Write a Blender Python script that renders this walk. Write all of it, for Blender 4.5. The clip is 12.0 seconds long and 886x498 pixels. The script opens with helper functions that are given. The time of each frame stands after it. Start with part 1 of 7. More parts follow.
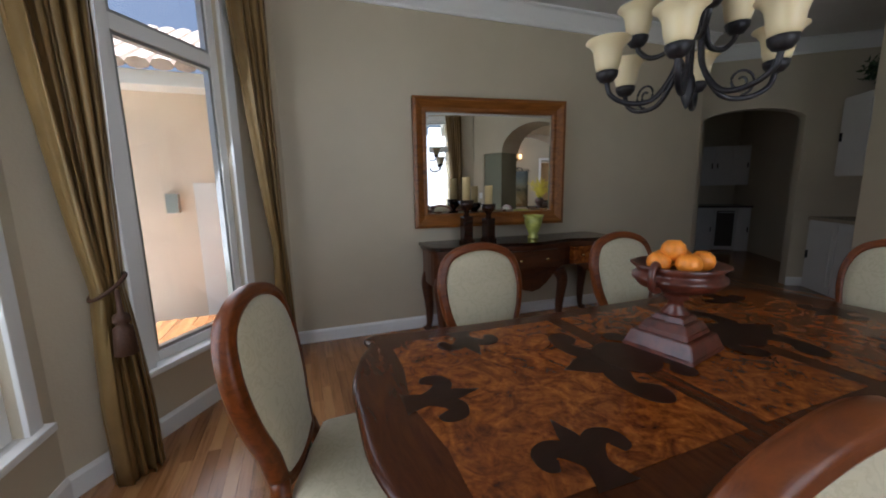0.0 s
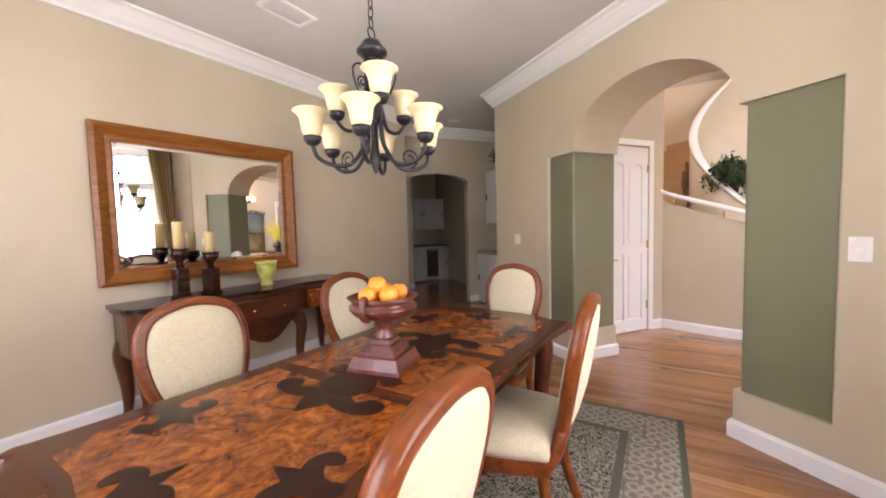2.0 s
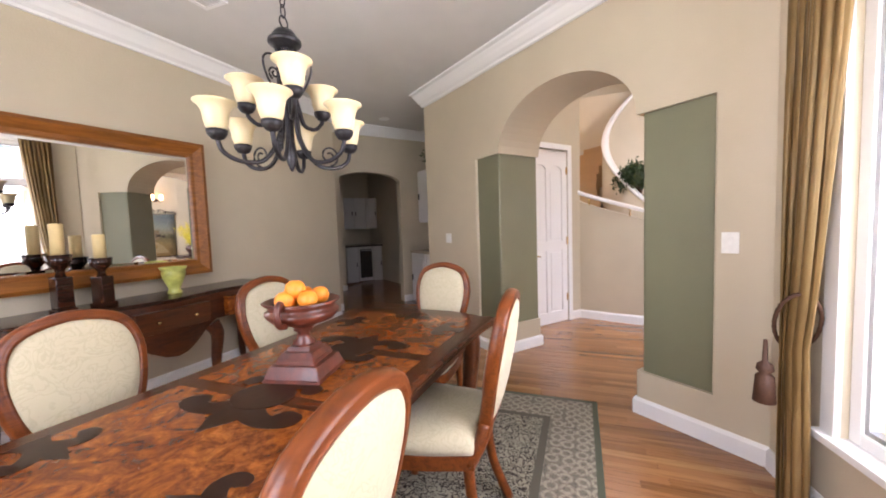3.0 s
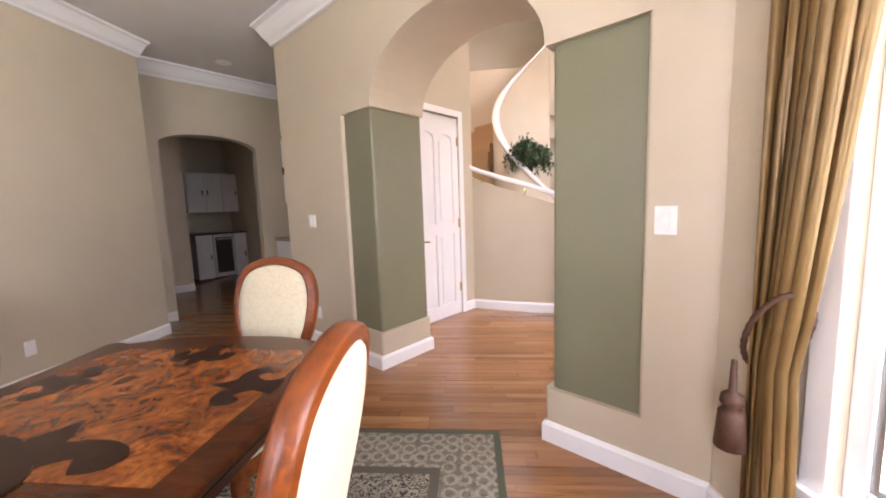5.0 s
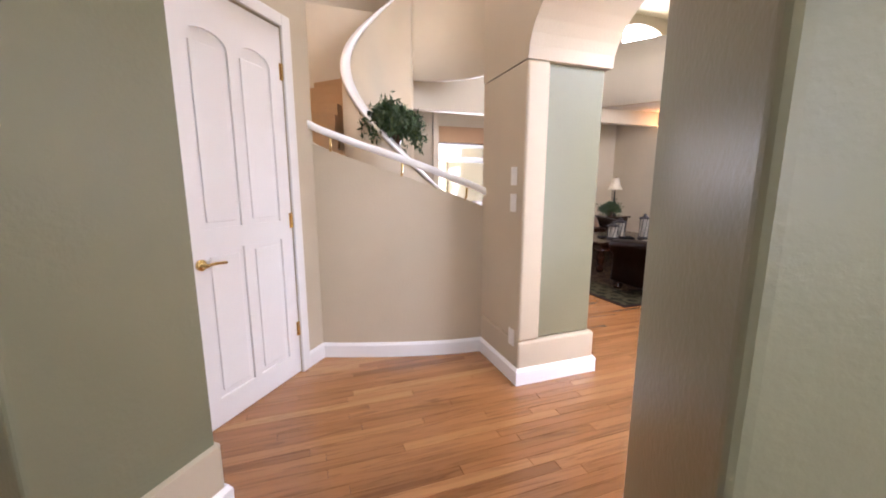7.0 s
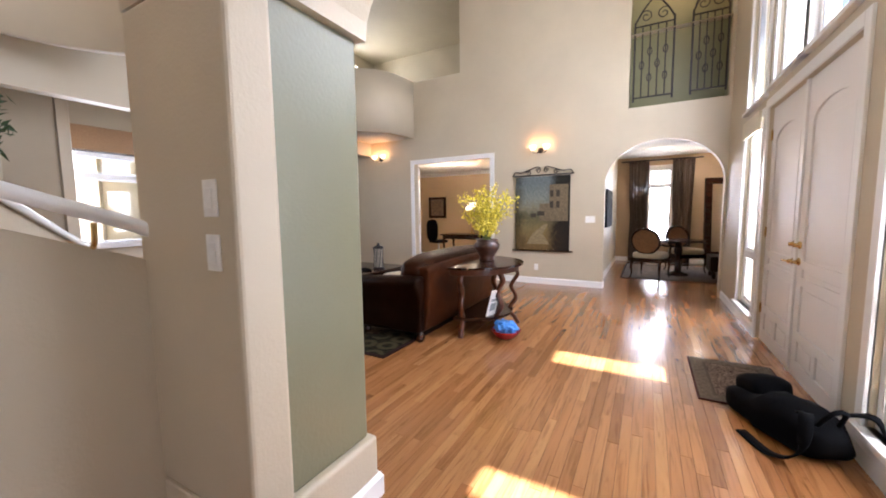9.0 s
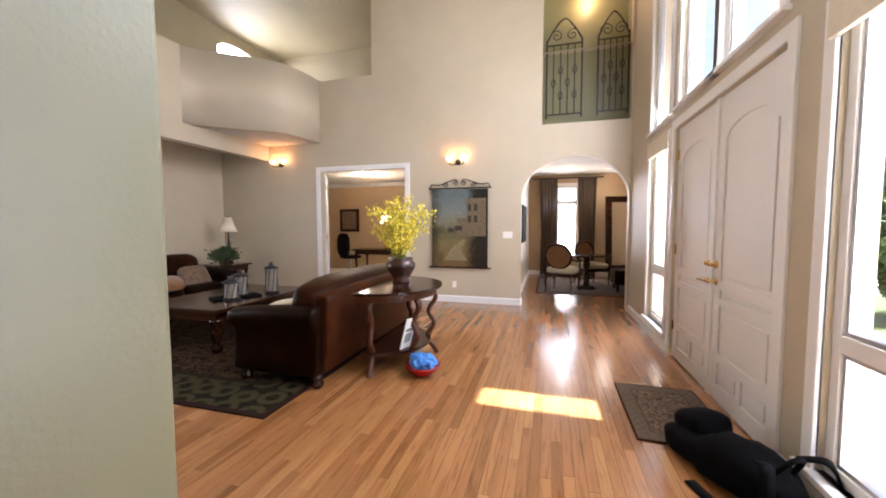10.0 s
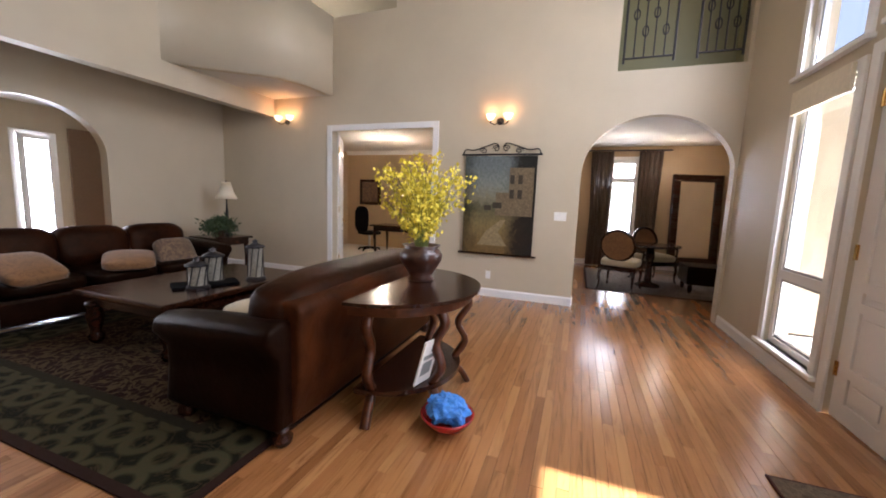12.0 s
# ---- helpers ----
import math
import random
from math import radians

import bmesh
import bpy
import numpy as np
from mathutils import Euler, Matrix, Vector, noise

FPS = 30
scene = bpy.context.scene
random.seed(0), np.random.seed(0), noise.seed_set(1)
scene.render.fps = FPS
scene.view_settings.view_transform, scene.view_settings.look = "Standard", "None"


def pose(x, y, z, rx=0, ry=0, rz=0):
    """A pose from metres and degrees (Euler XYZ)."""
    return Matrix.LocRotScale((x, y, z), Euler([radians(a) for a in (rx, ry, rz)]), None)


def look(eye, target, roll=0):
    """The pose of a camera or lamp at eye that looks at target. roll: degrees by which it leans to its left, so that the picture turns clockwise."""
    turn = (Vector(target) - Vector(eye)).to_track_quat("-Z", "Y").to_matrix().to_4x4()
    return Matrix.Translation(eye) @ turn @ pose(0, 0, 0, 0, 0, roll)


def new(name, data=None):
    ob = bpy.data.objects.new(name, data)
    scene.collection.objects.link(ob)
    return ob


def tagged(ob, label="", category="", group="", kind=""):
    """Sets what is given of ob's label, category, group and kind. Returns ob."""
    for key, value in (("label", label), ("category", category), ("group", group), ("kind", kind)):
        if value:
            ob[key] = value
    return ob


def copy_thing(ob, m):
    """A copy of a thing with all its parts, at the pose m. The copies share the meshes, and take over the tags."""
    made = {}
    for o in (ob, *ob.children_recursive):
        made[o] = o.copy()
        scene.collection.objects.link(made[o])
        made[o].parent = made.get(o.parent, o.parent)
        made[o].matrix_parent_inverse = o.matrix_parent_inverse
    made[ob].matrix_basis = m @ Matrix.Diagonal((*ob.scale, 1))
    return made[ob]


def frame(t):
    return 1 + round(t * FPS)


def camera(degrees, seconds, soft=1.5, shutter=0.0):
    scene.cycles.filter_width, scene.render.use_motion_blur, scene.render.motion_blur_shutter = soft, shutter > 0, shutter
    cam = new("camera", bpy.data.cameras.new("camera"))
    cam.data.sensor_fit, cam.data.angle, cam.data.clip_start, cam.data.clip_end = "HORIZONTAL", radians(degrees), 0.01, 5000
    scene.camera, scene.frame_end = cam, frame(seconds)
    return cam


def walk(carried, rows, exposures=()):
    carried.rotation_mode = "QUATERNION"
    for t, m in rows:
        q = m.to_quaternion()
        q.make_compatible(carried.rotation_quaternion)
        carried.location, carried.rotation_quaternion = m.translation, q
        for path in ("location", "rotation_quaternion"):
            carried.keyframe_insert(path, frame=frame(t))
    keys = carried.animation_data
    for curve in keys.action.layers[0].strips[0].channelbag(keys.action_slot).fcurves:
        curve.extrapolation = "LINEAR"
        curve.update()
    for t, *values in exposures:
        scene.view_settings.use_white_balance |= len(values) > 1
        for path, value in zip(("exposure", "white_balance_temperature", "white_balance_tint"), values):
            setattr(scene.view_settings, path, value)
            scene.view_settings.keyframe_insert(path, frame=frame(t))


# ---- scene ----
cam = camera(100.5, 12.0, soft=1.9)
PATH = [
    (0, (0.754, 0.926, 1.346), (1.466, 2.768, 1.029), -1.1),
    (0.5, (0.739, 0.903, 1.358), (1.931, 2.493, 1.131), -0.0),
    (1, (0.749, 0.853, 1.366), (2.204, 2.219, 1.231), -0.3),
    (1.5, (0.749, 0.814, 1.369), (2.365, 1.987, 1.251), -0.8),
    (2, (0.751, 0.782, 1.363), (2.473, 1.793, 1.246), -1.4),
    (2.5, (0.761, 0.762, 1.363), (2.555, 1.64, 1.251), -2.1),
    (3, (0.78, 0.736, 1.363), (2.649, 1.436, 1.233), -1.9),
    (3.2, (0.79, 0.732, 1.358), (2.685, 1.354, 1.206), -2.1),
    (4.8, (1.506, 0.753, 1.324), (3.476, 1.02, 1.109), -1.8),
    (5, (1.67, 0.755, 1.303), (3.65, 0.916, 1.069), -2.0),
    (5.5, (2.067, 0.803, 1.307), (4.034, 0.697, 0.957), -0.7),
    (6, (2.503, 0.78, 1.289), (4.462, 0.615, 0.926), -1.3),
    (6.5, (2.944, 0.791, 1.285), (4.891, 0.523, 0.917), -0.3),
    (6.7, (3.131, 0.785, 1.315), (5.051, 0.352, 0.963), 0.1),
    (8.3, (4.083, 0.432, 1.307), (5.587, -0.872, 1.111), -1.2),
    (8.5, (4.179, 0.369, 1.317), (5.532, -1.096, 1.171), -1.6),
    (9, (4.314, 0.194, 1.327), (5.277, -1.549, 1.139), -0.7),
    (9.5, (4.418, -0.093, 1.349), (5.204, -1.927, 1.203), -0.9),
    (10, (4.502, -0.364, 1.347), (5.054, -2.282, 1.226), -0.1),
    (10.5, (4.584, -0.677, 1.361), (4.945, -2.638, 1.206), 1.2),
    (11, (4.644, -0.969, 1.337), (5.102, -2.909, 1.174), 0.3),
    (11.5, (4.735, -1.276, 1.327), (5.341, -3.163, 1.06), 1.2),
    (12, (4.952, -1.525, 1.328), (5.627, -3.391, 1.079), 2.2),
]
walk(cam, [(t, look(eye, target, roll)) for t, eye, target, roll in PATH],
     exposures=[(0.0, 1.6, 5650, 11), (0.3, 2.1, 6250, 16), (0.6, 2.65, 6910, 22), (0.9, 3.05, 7010, 23), (1.3, 3.33, 6950, 24), (2.0, 3.4, 6500, 24), (3.2, 3.42, 6200, 22), (5.0, 3.71, 6260, 26), (6.5, 3.63, 6110, 25), (8.3, 2.93, 5770, 17), (10.5, 2.97, 6090, 18), (11.5, 2.53, 6090, 18), (12.0, 2.55, 5970, 18)])

# ---- sky, sun and daylight ----
world = bpy.data.worlds.new("world")
scene.world = world
world.use_nodes = True
wn = world.node_tree.nodes
sky = wn.new("ShaderNodeTexSky")
sky.sky_type = 'NISHITA'
sky.sun_disc = False
sky.dust_density = 6.0
sky.sun_elevation = radians(72.3)
sky.sun_rotation = radians(270)
world.node_tree.links.new(sky.outputs[0], wn["Background"].inputs[0])
wn["Background"].inputs[1].default_value = 0.05

sun = new("sun", bpy.data.lights.new("sun", "SUN"))
sun.data.energy, sun.data.angle, sun.data.color = 5.0, radians(0.5), (1.0, 0.98, 0.94)
sun.matrix_world = look((-3.0, -3.2, 10.0), (-3.0 + math.cos(radians(72.3)), -3.2, 10.0 - math.sin(radians(72.3))))


def window_light(name, place, toward, w, h, watts, colour=(0.93, 0.96, 1.0)):
    lamp = new(name, bpy.data.lights.new(name, "AREA"))
    lamp.data.shape, lamp.data.size, lamp.data.size_y = "RECTANGLE", w, h
    lamp.data.energy, lamp.data.color = watts * 0.131, colour
    lamp.matrix_world = look(place, toward)
    return lamp


def bulb(name, place, watts, colour=(1.0, 0.62, 0.32), size=0.03):
    lamp = new(name, bpy.data.lights.new(name, "POINT"))
    lamp.data.energy, lamp.data.color, lamp.data.shadow_soft_size = watts * 0.183, colour, size
    lamp.location = place
    return lamp


# the sky's light in the window openings, then two added fill lamps
HALL_TOP = 6.2
window_light("window_light_bay_a", (0.09, 3.57, 1.6), (1.2, 2.7, 1.2), 0.9, 1.7, 20)
window_light("window_light_bay_b", (-0.43, 1.85, 1.6), (2.5, 2.0, 1.5), 1.2, 1.8, 46)
window_light("window_light_bay_c", (1.8, -0.47, 1.6), (2.4, 2.5, 1.4), 1.6, 1.8, 50)
window_light("window_light_clerestory", (3.12, -3.74, 3.75), (6.0, -3.74, 2.4), 1.7, 2.2, 180)
window_light("window_light_side_left", (3.12, -5.22, 2.2), (6.0, -5.2, 1.6), 0.7, 3.9, 105)
window_light("window_light_side_right", (3.12, -1.83, 2.2), (6.0, -1.9, 1.6), 1.2, 3.9, 105)
window_light("window_light_loft", (11.45, -7.65, 5.0), (8.0, -5.0, 3.6), 1.2, 0.9, 6)
window_light("window_light_stair", (11.18, -2.35, 1.6), (8.0, -2.4, 1.4), 1.6, 1.3, 95)
window_light("window_light_far_room", (4.38, -10.93, 1.5), (4.3, -8.0, 1.0), 0.6, 1.7, 34)
window_light("window_light_beyond", (13.96, -5.22, 1.2), (12.0, -4.8, 1.2), 0.4, 2.0, 60)
# unseen fill lamp added inside the stair tower, with no window behind it
window_light("window_light_upper_stair", (9.8, 0.2, 5.6), (7.8, -0.4, 3.0), 1.6, 1.4, 12)
# added fill lamp under the ceiling, to brighten the vestibule
window_light("fill_light_vestibule", (5.1, 0.35, HALL_TOP - 0.02), (5.1, 0.36, 0.0), 1.0, 1.0, 68)

# ---- materials ----
def nodes_of(name):
    m = bpy.data.materials.new(name)
    m.use_nodes = True
    t = m.node_tree
    return m, t.nodes, t.links, t.nodes["Principled BSDF"]


def coords(n, l, scale=(1, 1, 1), turn=0.0):
    tc, mp = n.new("ShaderNodeTexCoord"), n.new("ShaderNodeMapping")
    l.new(tc.outputs["Object"], mp.inputs[0])
    mp.inputs["Scale"].default_value = scale
    mp.inputs["Rotation"].default_value = (0, 0, turn)
    return mp.outputs[0]


def noise_tex(n, l, vec, scale, detail=4, rough=0.6, warp=0.0):
    t = n.new("ShaderNodeTexNoise")
    t.inputs["Scale"].default_value, t.inputs["Detail"].default_value = scale, detail
    t.inputs["Roughness"].default_value, t.inputs["Distortion"].default_value = rough, warp
    l.new(vec, t.inputs["Vector"])
    return t.outputs[0]


def ramp(n, l, fac, stops):
    r = n.new("ShaderNodeValToRGB")
    e = r.color_ramp.elements
    while len(e) < len(stops):
        e.new(0.5)
    for k, (p, c) in enumerate(stops):
        e[k].position, e[k].color = p, (*c, 1)
    l.new(fac, r.inputs[0])
    return r.outputs[0]


def bump(n, l, height, bsdf, strength, dist):
    b = n.new("ShaderNodeBump")
    b.inputs["Strength"].default_value, b.inputs["Distance"].default_value = strength, dist
    l.new(height, b.inputs["Height"])
    l.new(b.outputs[0], bsdf.inputs["Normal"])


def mix(n, l, fac, a, b, mode="MIX"):
    m = n.new("ShaderNodeMix")
    m.data_type, m.blend_type = "RGBA", mode
    for k, v in ((0, fac), (6, a), (7, b)):
        if isinstance(v, (int, float)):
            m.inputs[k].default_value = v
        elif isinstance(v, tuple):
            m.inputs[k].default_value = (*v, 1)
        else:
            l.new(v, m.inputs[k])
    return m.outputs[2]


def shade(c, f):
    return tuple(min(1.0, v * f) for v in c)


def painted(name, c, rough=0.55, relief=0.25, grain=90.0, vary=0.05, dist=0.004):
    """Rolled or sprayed paint with a fine orange-peel relief and faint large unevenness."""
    m, n, l, b = nodes_of(name)
    v = coords(n, l)
    big = noise_tex(n, l, v, 1.3, 3)
    l.new(ramp(n, l, big, [(0.3, shade(c, 1 - vary)), (0.7, shade(c, 1 + vary))]), b.inputs["Base Color"])
    fine = noise_tex(n, l, v, grain, 3, 0.55)
    bump(n, l, fine, b, relief, dist)
    r = n.new("ShaderNodeMapRange")
    l.new(big, r.inputs[0])
    r.inputs[3].default_value, r.inputs[4].default_value = rough - 0.06, rough + 0.06
    l.new(r.outputs[0], b.inputs["Roughness"])
    return m


def wooden(name, dark, light, rough=0.3, along=(1.5, 18, 18), coat=0.15, per_piece=False, pores=0.15):
    m, n, l, b = nodes_of(name)
    v = coords(n, l, along)
    if per_piece:
        info, add = n.new("ShaderNodeObjectInfo"), n.new("ShaderNodeVectorMath")
        sc = n.new("ShaderNodeMath")
        sc.operation = "MULTIPLY"
        l.new(info.outputs["Random"], sc.inputs[0])
        sc.inputs[1].default_value = 40
        l.new(v, add.inputs[0])
        l.new(sc.outputs[0], add.inputs[1])
        v = add.outputs[0]
    g = noise_tex(n, l, v, 1.6, 6, 0.65, 1.2)
    col = ramp(n, l, g, [(0.25, dark), (0.5, tuple((a + c) / 2 for a, c in zip(dark, light))), (0.78, light)])
    l.new(col, b.inputs["Base Color"])
    b.inputs["Roughness"].default_value = rough
    b.inputs["Specular IOR Level"].default_value = 0.38
    b.inputs["Coat Weight"].default_value, b.inputs["Coat Roughness"].default_value = coat, 0.12
    bump(n, l, noise_tex(n, l, v, 7, 4, 0.6), b, pores, 0.002)
    return m


def plain(name, c, rough=0.5, metal=0.0, vary=0.06, grain=30.0, relief=0.1, coat=0.0):
    m, n, l, b = nodes_of(name)
    v = coords(n, l)
    t = noise_tex(n, l, v, grain, 4)
    l.new(ramp(n, l, t, [(0.3, shade(c, 1 - vary)), (0.7, shade(c, 1 + vary))]), b.inputs["Base Color"])
    b.inputs["Roughness"].default_value, b.inputs["Metallic"].default_value = rough, metal
    b.inputs["Coat Weight"].default_value = coat
    bump(n, l, t, b, relief, 0.002)
    return m


def glowing(name, c, strength):
    m, n, l, b = nodes_of(name)
    b.inputs["Base Color"].default_value = (*c, 1)
    b.inputs["Emission Color"].default_value = (*c, 1)
    b.inputs["Emission Strength"].default_value = strength
    return m


def floor_wood(name, per_island):
    m, n, l, b = nodes_of(name)
    src = n.new("ShaderNodeNewGeometry" if per_island else "ShaderNodeObjectInfo")
    rnd = src.outputs["Random Per Island" if per_island else "Random"]
    tc, mp = n.new("ShaderNodeNewGeometry"), n.new("ShaderNodeMapping")
    l.new(tc.outputs["Position"], mp.inputs[0])
    mp.inputs["Scale"].default_value = (26, 1.6, 1)
    off, add = n.new("ShaderNodeMath"), n.new("ShaderNodeVectorMath")
    off.operation = "MULTIPLY"
    l.new(rnd, off.inputs[0])
    off.inputs[1].default_value = 71
    l.new(mp.outputs[0], add.inputs[0])
    l.new(off.outputs[0], add.inputs[1])
    g = noise_tex(n, l, add.outputs[0], 1.0, 6, 0.62, 1.6)
    base = ramp(n, l, rnd, [(0.0, (0.22, 0.09, 0.03)), (0.15, (0.29, 0.125, 0.043)), (0.75, (0.345, 0.158, 0.057)), (1.0, (0.41, 0.205, 0.08))])
    grain = ramp(n, l, g, [(0.30, (0.5, 0.42, 0.34)), (0.48, (0.92, 0.9, 0.86)), (0.75, (1.08, 1.06, 1.04))])
    l.new(mix(n, l, 0.85, base, grain, "MULTIPLY"), b.inputs["Base Color"])
    b.inputs["Roughness"].default_value = 0.24
    b.inputs["Coat Weight"].default_value, b.inputs["Coat Roughness"].default_value = 0.35, 0.16
    bump(n, l, g, b, 0.08, 0.002)
    return m


WALL = painted("beige_wall_paint", (0.52, 0.447, 0.325), 0.5, 0.3, 70)
GREEN = painted("sage_green_paint", (0.185, 0.181, 0.108), 0.36, 0.32, 60)
OLIVE = painted("olive_green_paint", (0.19, 0.185, 0.09), 0.5, 0.3, 70)
TANWALL = painted("tan_wall_paint", (0.47, 0.33, 0.19), 0.5, 0.3, 70)
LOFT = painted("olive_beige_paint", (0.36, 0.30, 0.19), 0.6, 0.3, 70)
CEIL = painted("ceiling_paint", (0.62, 0.60, 0.565), 0.85, 0.5, 120)
TRIM = painted("white_trim_paint", (0.80, 0.79, 0.77), 0.3, 0.05, 40, 0.02)
DOORWHITE = painted("white_door_paint", (0.80, 0.78, 0.76), 0.45, 0.02, 30, 0.02)
EXTERIOR = painted("peach_stucco", (0.82, 0.68, 0.54), 0.85, 0.6, 60, 0.08)
OAK = floor_wood("oak_plank", False)
OAKJ = floor_wood("oak_plank_joined", True)
JOINT = plain("floor_joint", (0.14, 0.062, 0.024), 0.7)
CHERRY = wooden("cherry_wood", (0.022, 0.0055, 0.002), (0.11, 0.03, 0.008), 0.3, coat=0.06)
MAHOG = wooden("dark_mahogany", (0.010, 0.003, 0.0015), (0.04, 0.012, 0.005), 0.2, coat=0.08)
CHAIRWOOD = wooden("chair_wood", (0.05, 0.0105, 0.002), (0.23, 0.056, 0.008), 0.32, coat=0.05)
FRAMEWOOD = wooden("frame_wood", (0.10, 0.030, 0.005), (0.32, 0.115, 0.020), 0.34, coat=0.05)
BRASS = plain("brass", (0.72, 0.5, 0.2), 0.22, 1.0, 0.05, 60, 0.02)
IRON = plain("aged_iron", (0.035, 0.032, 0.034), 0.42, 0.7, 0.3, 80, 0.2)
STEEL = plain("satin_steel", (0.45, 0.45, 0.45), 0.35, 1.0)
PLASTIC = plain("white_plastic", (0.8, 0.79, 0.76), 0.35)
BLACK = plain("black_fabric", (0.003, 0.003, 0.0035), 0.8, 0, 0.4, 200, 0.6)
GRASS = plain("lawn", (0.06, 0.09, 0.03), 0.95, 0, 0.4, 12, 0.6)
CONCRETE = plain("concrete", (0.55, 0.53, 0.50), 0.9, 0, 0.12, 6, 0.3)
TILEROOF = plain("clay_roof", (0.5, 0.4, 0.33), 0.8, 0, 0.25, 9, 0.3)


def clear_glass():
    m = bpy.data.materials.new("window_glass")
    m.use_nodes = True
    n, l = m.node_tree.nodes, m.node_tree.links
    b = n["Principled BSDF"]
    n.remove(b)
    out = n["Material Output"]
    tr, gl, mx = n.new("ShaderNodeBsdfTransparent"), n.new("ShaderNodeBsdfGlossy"), n.new("ShaderNodeMixShader")
    gl.inputs["Roughness"].default_value = 0.02
    mx.inputs[0].default_value = 0.06
    l.new(tr.outputs[0], mx.inputs[1])
    l.new(gl.outputs[0], mx.inputs[2])
    l.new(mx.outputs[0], out.inputs[0])
    return m


BLACK.node_tree.nodes["Principled BSDF"].inputs["Specular IOR Level"].default_value = 0.06
GLASS = clear_glass()
MIRROR, _n, _l, _b = nodes_of("mirror_silver")
_b.inputs["Base Color"].default_value = (0.86, 0.87, 0.86, 1)
_b.inputs["Metallic"].default_value, _b.inputs["Roughness"].default_value = 1.0, 0.01

# ---- mesh helpers ----
def part(name, bm, material, parent=None, label="", smooth=False):
    me = bpy.data.meshes.new(name)
    bmesh.ops.recalc_face_normals(bm, faces=bm.faces)
    bm.to_mesh(me)
    bm.free()
    me.materials.append(material)
    if smooth:
        me.shade_smooth()
    ob = new(name, me)
    ob.parent = parent
    if label:
        ob["label"] = label
    return ob


def empty(name, m, label, category, group=""):
    ob = new(name)
    ob.empty_display_size = 0.1
    ob.matrix_world = m
    return tagged(ob, label, category, group)


def add_box(bm, x0, x1, y0, y1, z0, z1, m=None, bevel=0.0):
    g = bmesh.ops.create_cube(bm, size=1)
    t = Matrix.Translation(((x0 + x1) / 2, (y0 + y1) / 2, (z0 + z1) / 2)) @ Matrix.Diagonal((abs(x1 - x0), abs(y1 - y0), abs(z1 - z0), 1))
    bmesh.ops.transform(bm, matrix=t, verts=g["verts"])
    vs = g["verts"]
    if bevel > 0:
        es = list({e for v in vs for e in v.link_edges})
        r = bmesh.ops.bevel(bm, geom=es, offset=bevel, segments=2, affect='EDGES', profile=0.6)
        vs = list({v for f in r["faces"] for v in f.verts} | {v for v in vs if v.is_valid})
    if m is not None:
        bmesh.ops.transform(bm, matrix=m, verts=vs)
    return vs


def box(x0, x1, y0, y1, z0, z1, m=None, bevel=0.0):
    bm = bmesh.new()
    add_box(bm, x0, x1, y0, y1, z0, z1, m, bevel)
    return bm


def prism(points, z0, z1, bm=None):
    """An upright block over a plan outline."""
    bm = bm or bmesh.new()
    lo = [bm.verts.new((x, y, z0)) for x, y in points]
    hi = [bm.verts.new((x, y, z1)) for x, y in points]
    k = len(points)
    bm.faces.new(lo)
    bm.faces.new(hi)
    for i in range(k):
        bm.faces.new((lo[i], lo[(i + 1) % k], hi[(i + 1) % k], hi[i]))
    return bm


def lathe(profile, seg=28, bm=None, m=None, a0=0.0, a1=math.tau):
    """A turned body from (radius, z) pairs."""
    bm = bm or bmesh.new()
    full = abs(a1 - a0 - math.tau) < 1e-4
    cols = seg if full else seg + 1
    rings = []
    for r, z in profile:
        rings.append([bm.verts.new((r * math.cos(a0 + (a1 - a0) * i / seg), r * math.sin(a0 + (a1 - a0) * i / seg), z)) for i in range(cols)])
    for a, b in zip(rings, rings[1:]):
        for i in range(seg):
            j = (i + 1) % cols
            bm.faces.new((a[i], a[j], b[j], b[i]))
    if full:
        for ring in (rings[0], rings[-1]):
            bm.faces.new(ring)
    if m is not None:
        bmesh.ops.transform(bm, matrix=m, verts=[v for r in rings for v in r])
    return bm


def sweep(path, section, bm=None, closed=False, up=(0, 0, 1), scales=None, caps=True):
    """A section of (side, up) pairs drawn along a path."""
    bm = bm or bmesh.new()
    pts = [Vector(p) for p in path]
    k, rings, upv = len(pts), [], Vector(up)
    for i, p in enumerate(pts):
        a = pts[(i - 1) % k] if closed or i > 0 else p
        b = pts[(i + 1) % k] if closed or i < k - 1 else p
        t = (b - a).normalized()
        side = t.cross(upv)
        if side.length < 1e-4:
            side = t.cross(Vector((0.13, 1, 0.2)))
        side.normalize()
        v = side.cross(t)
        s = scales[i] if scales else 1.0
        f = 1.0
        if 0 < i < k - 1 or closed:
            c = (p - a).normalized().dot((b - p).normalized())
            f = min(2.0, 1 / max(0.35, math.sqrt((1 + c) / 2)))
        rings.append([bm.verts.new(p + side * x * s * f + v * y * s) for x, y in section])
    n = len(section)
    for i in range(k if closed else k - 1):
        a, b = rings[i], rings[(i + 1) % k]
        for j in range(n):
            bm.faces.new((a[j], a[(j + 1) % n], b[(j + 1) % n], b[j]))
    if not closed and caps:
        bm.faces.new(rings[0])
        bm.faces.new(rings[-1])
    return bm


def ring_section(r, n=8, ry=None):
    ry = ry or r
    return [(r * math.cos(math.tau * i / n), ry * math.sin(math.tau * i / n)) for i in range(n)]


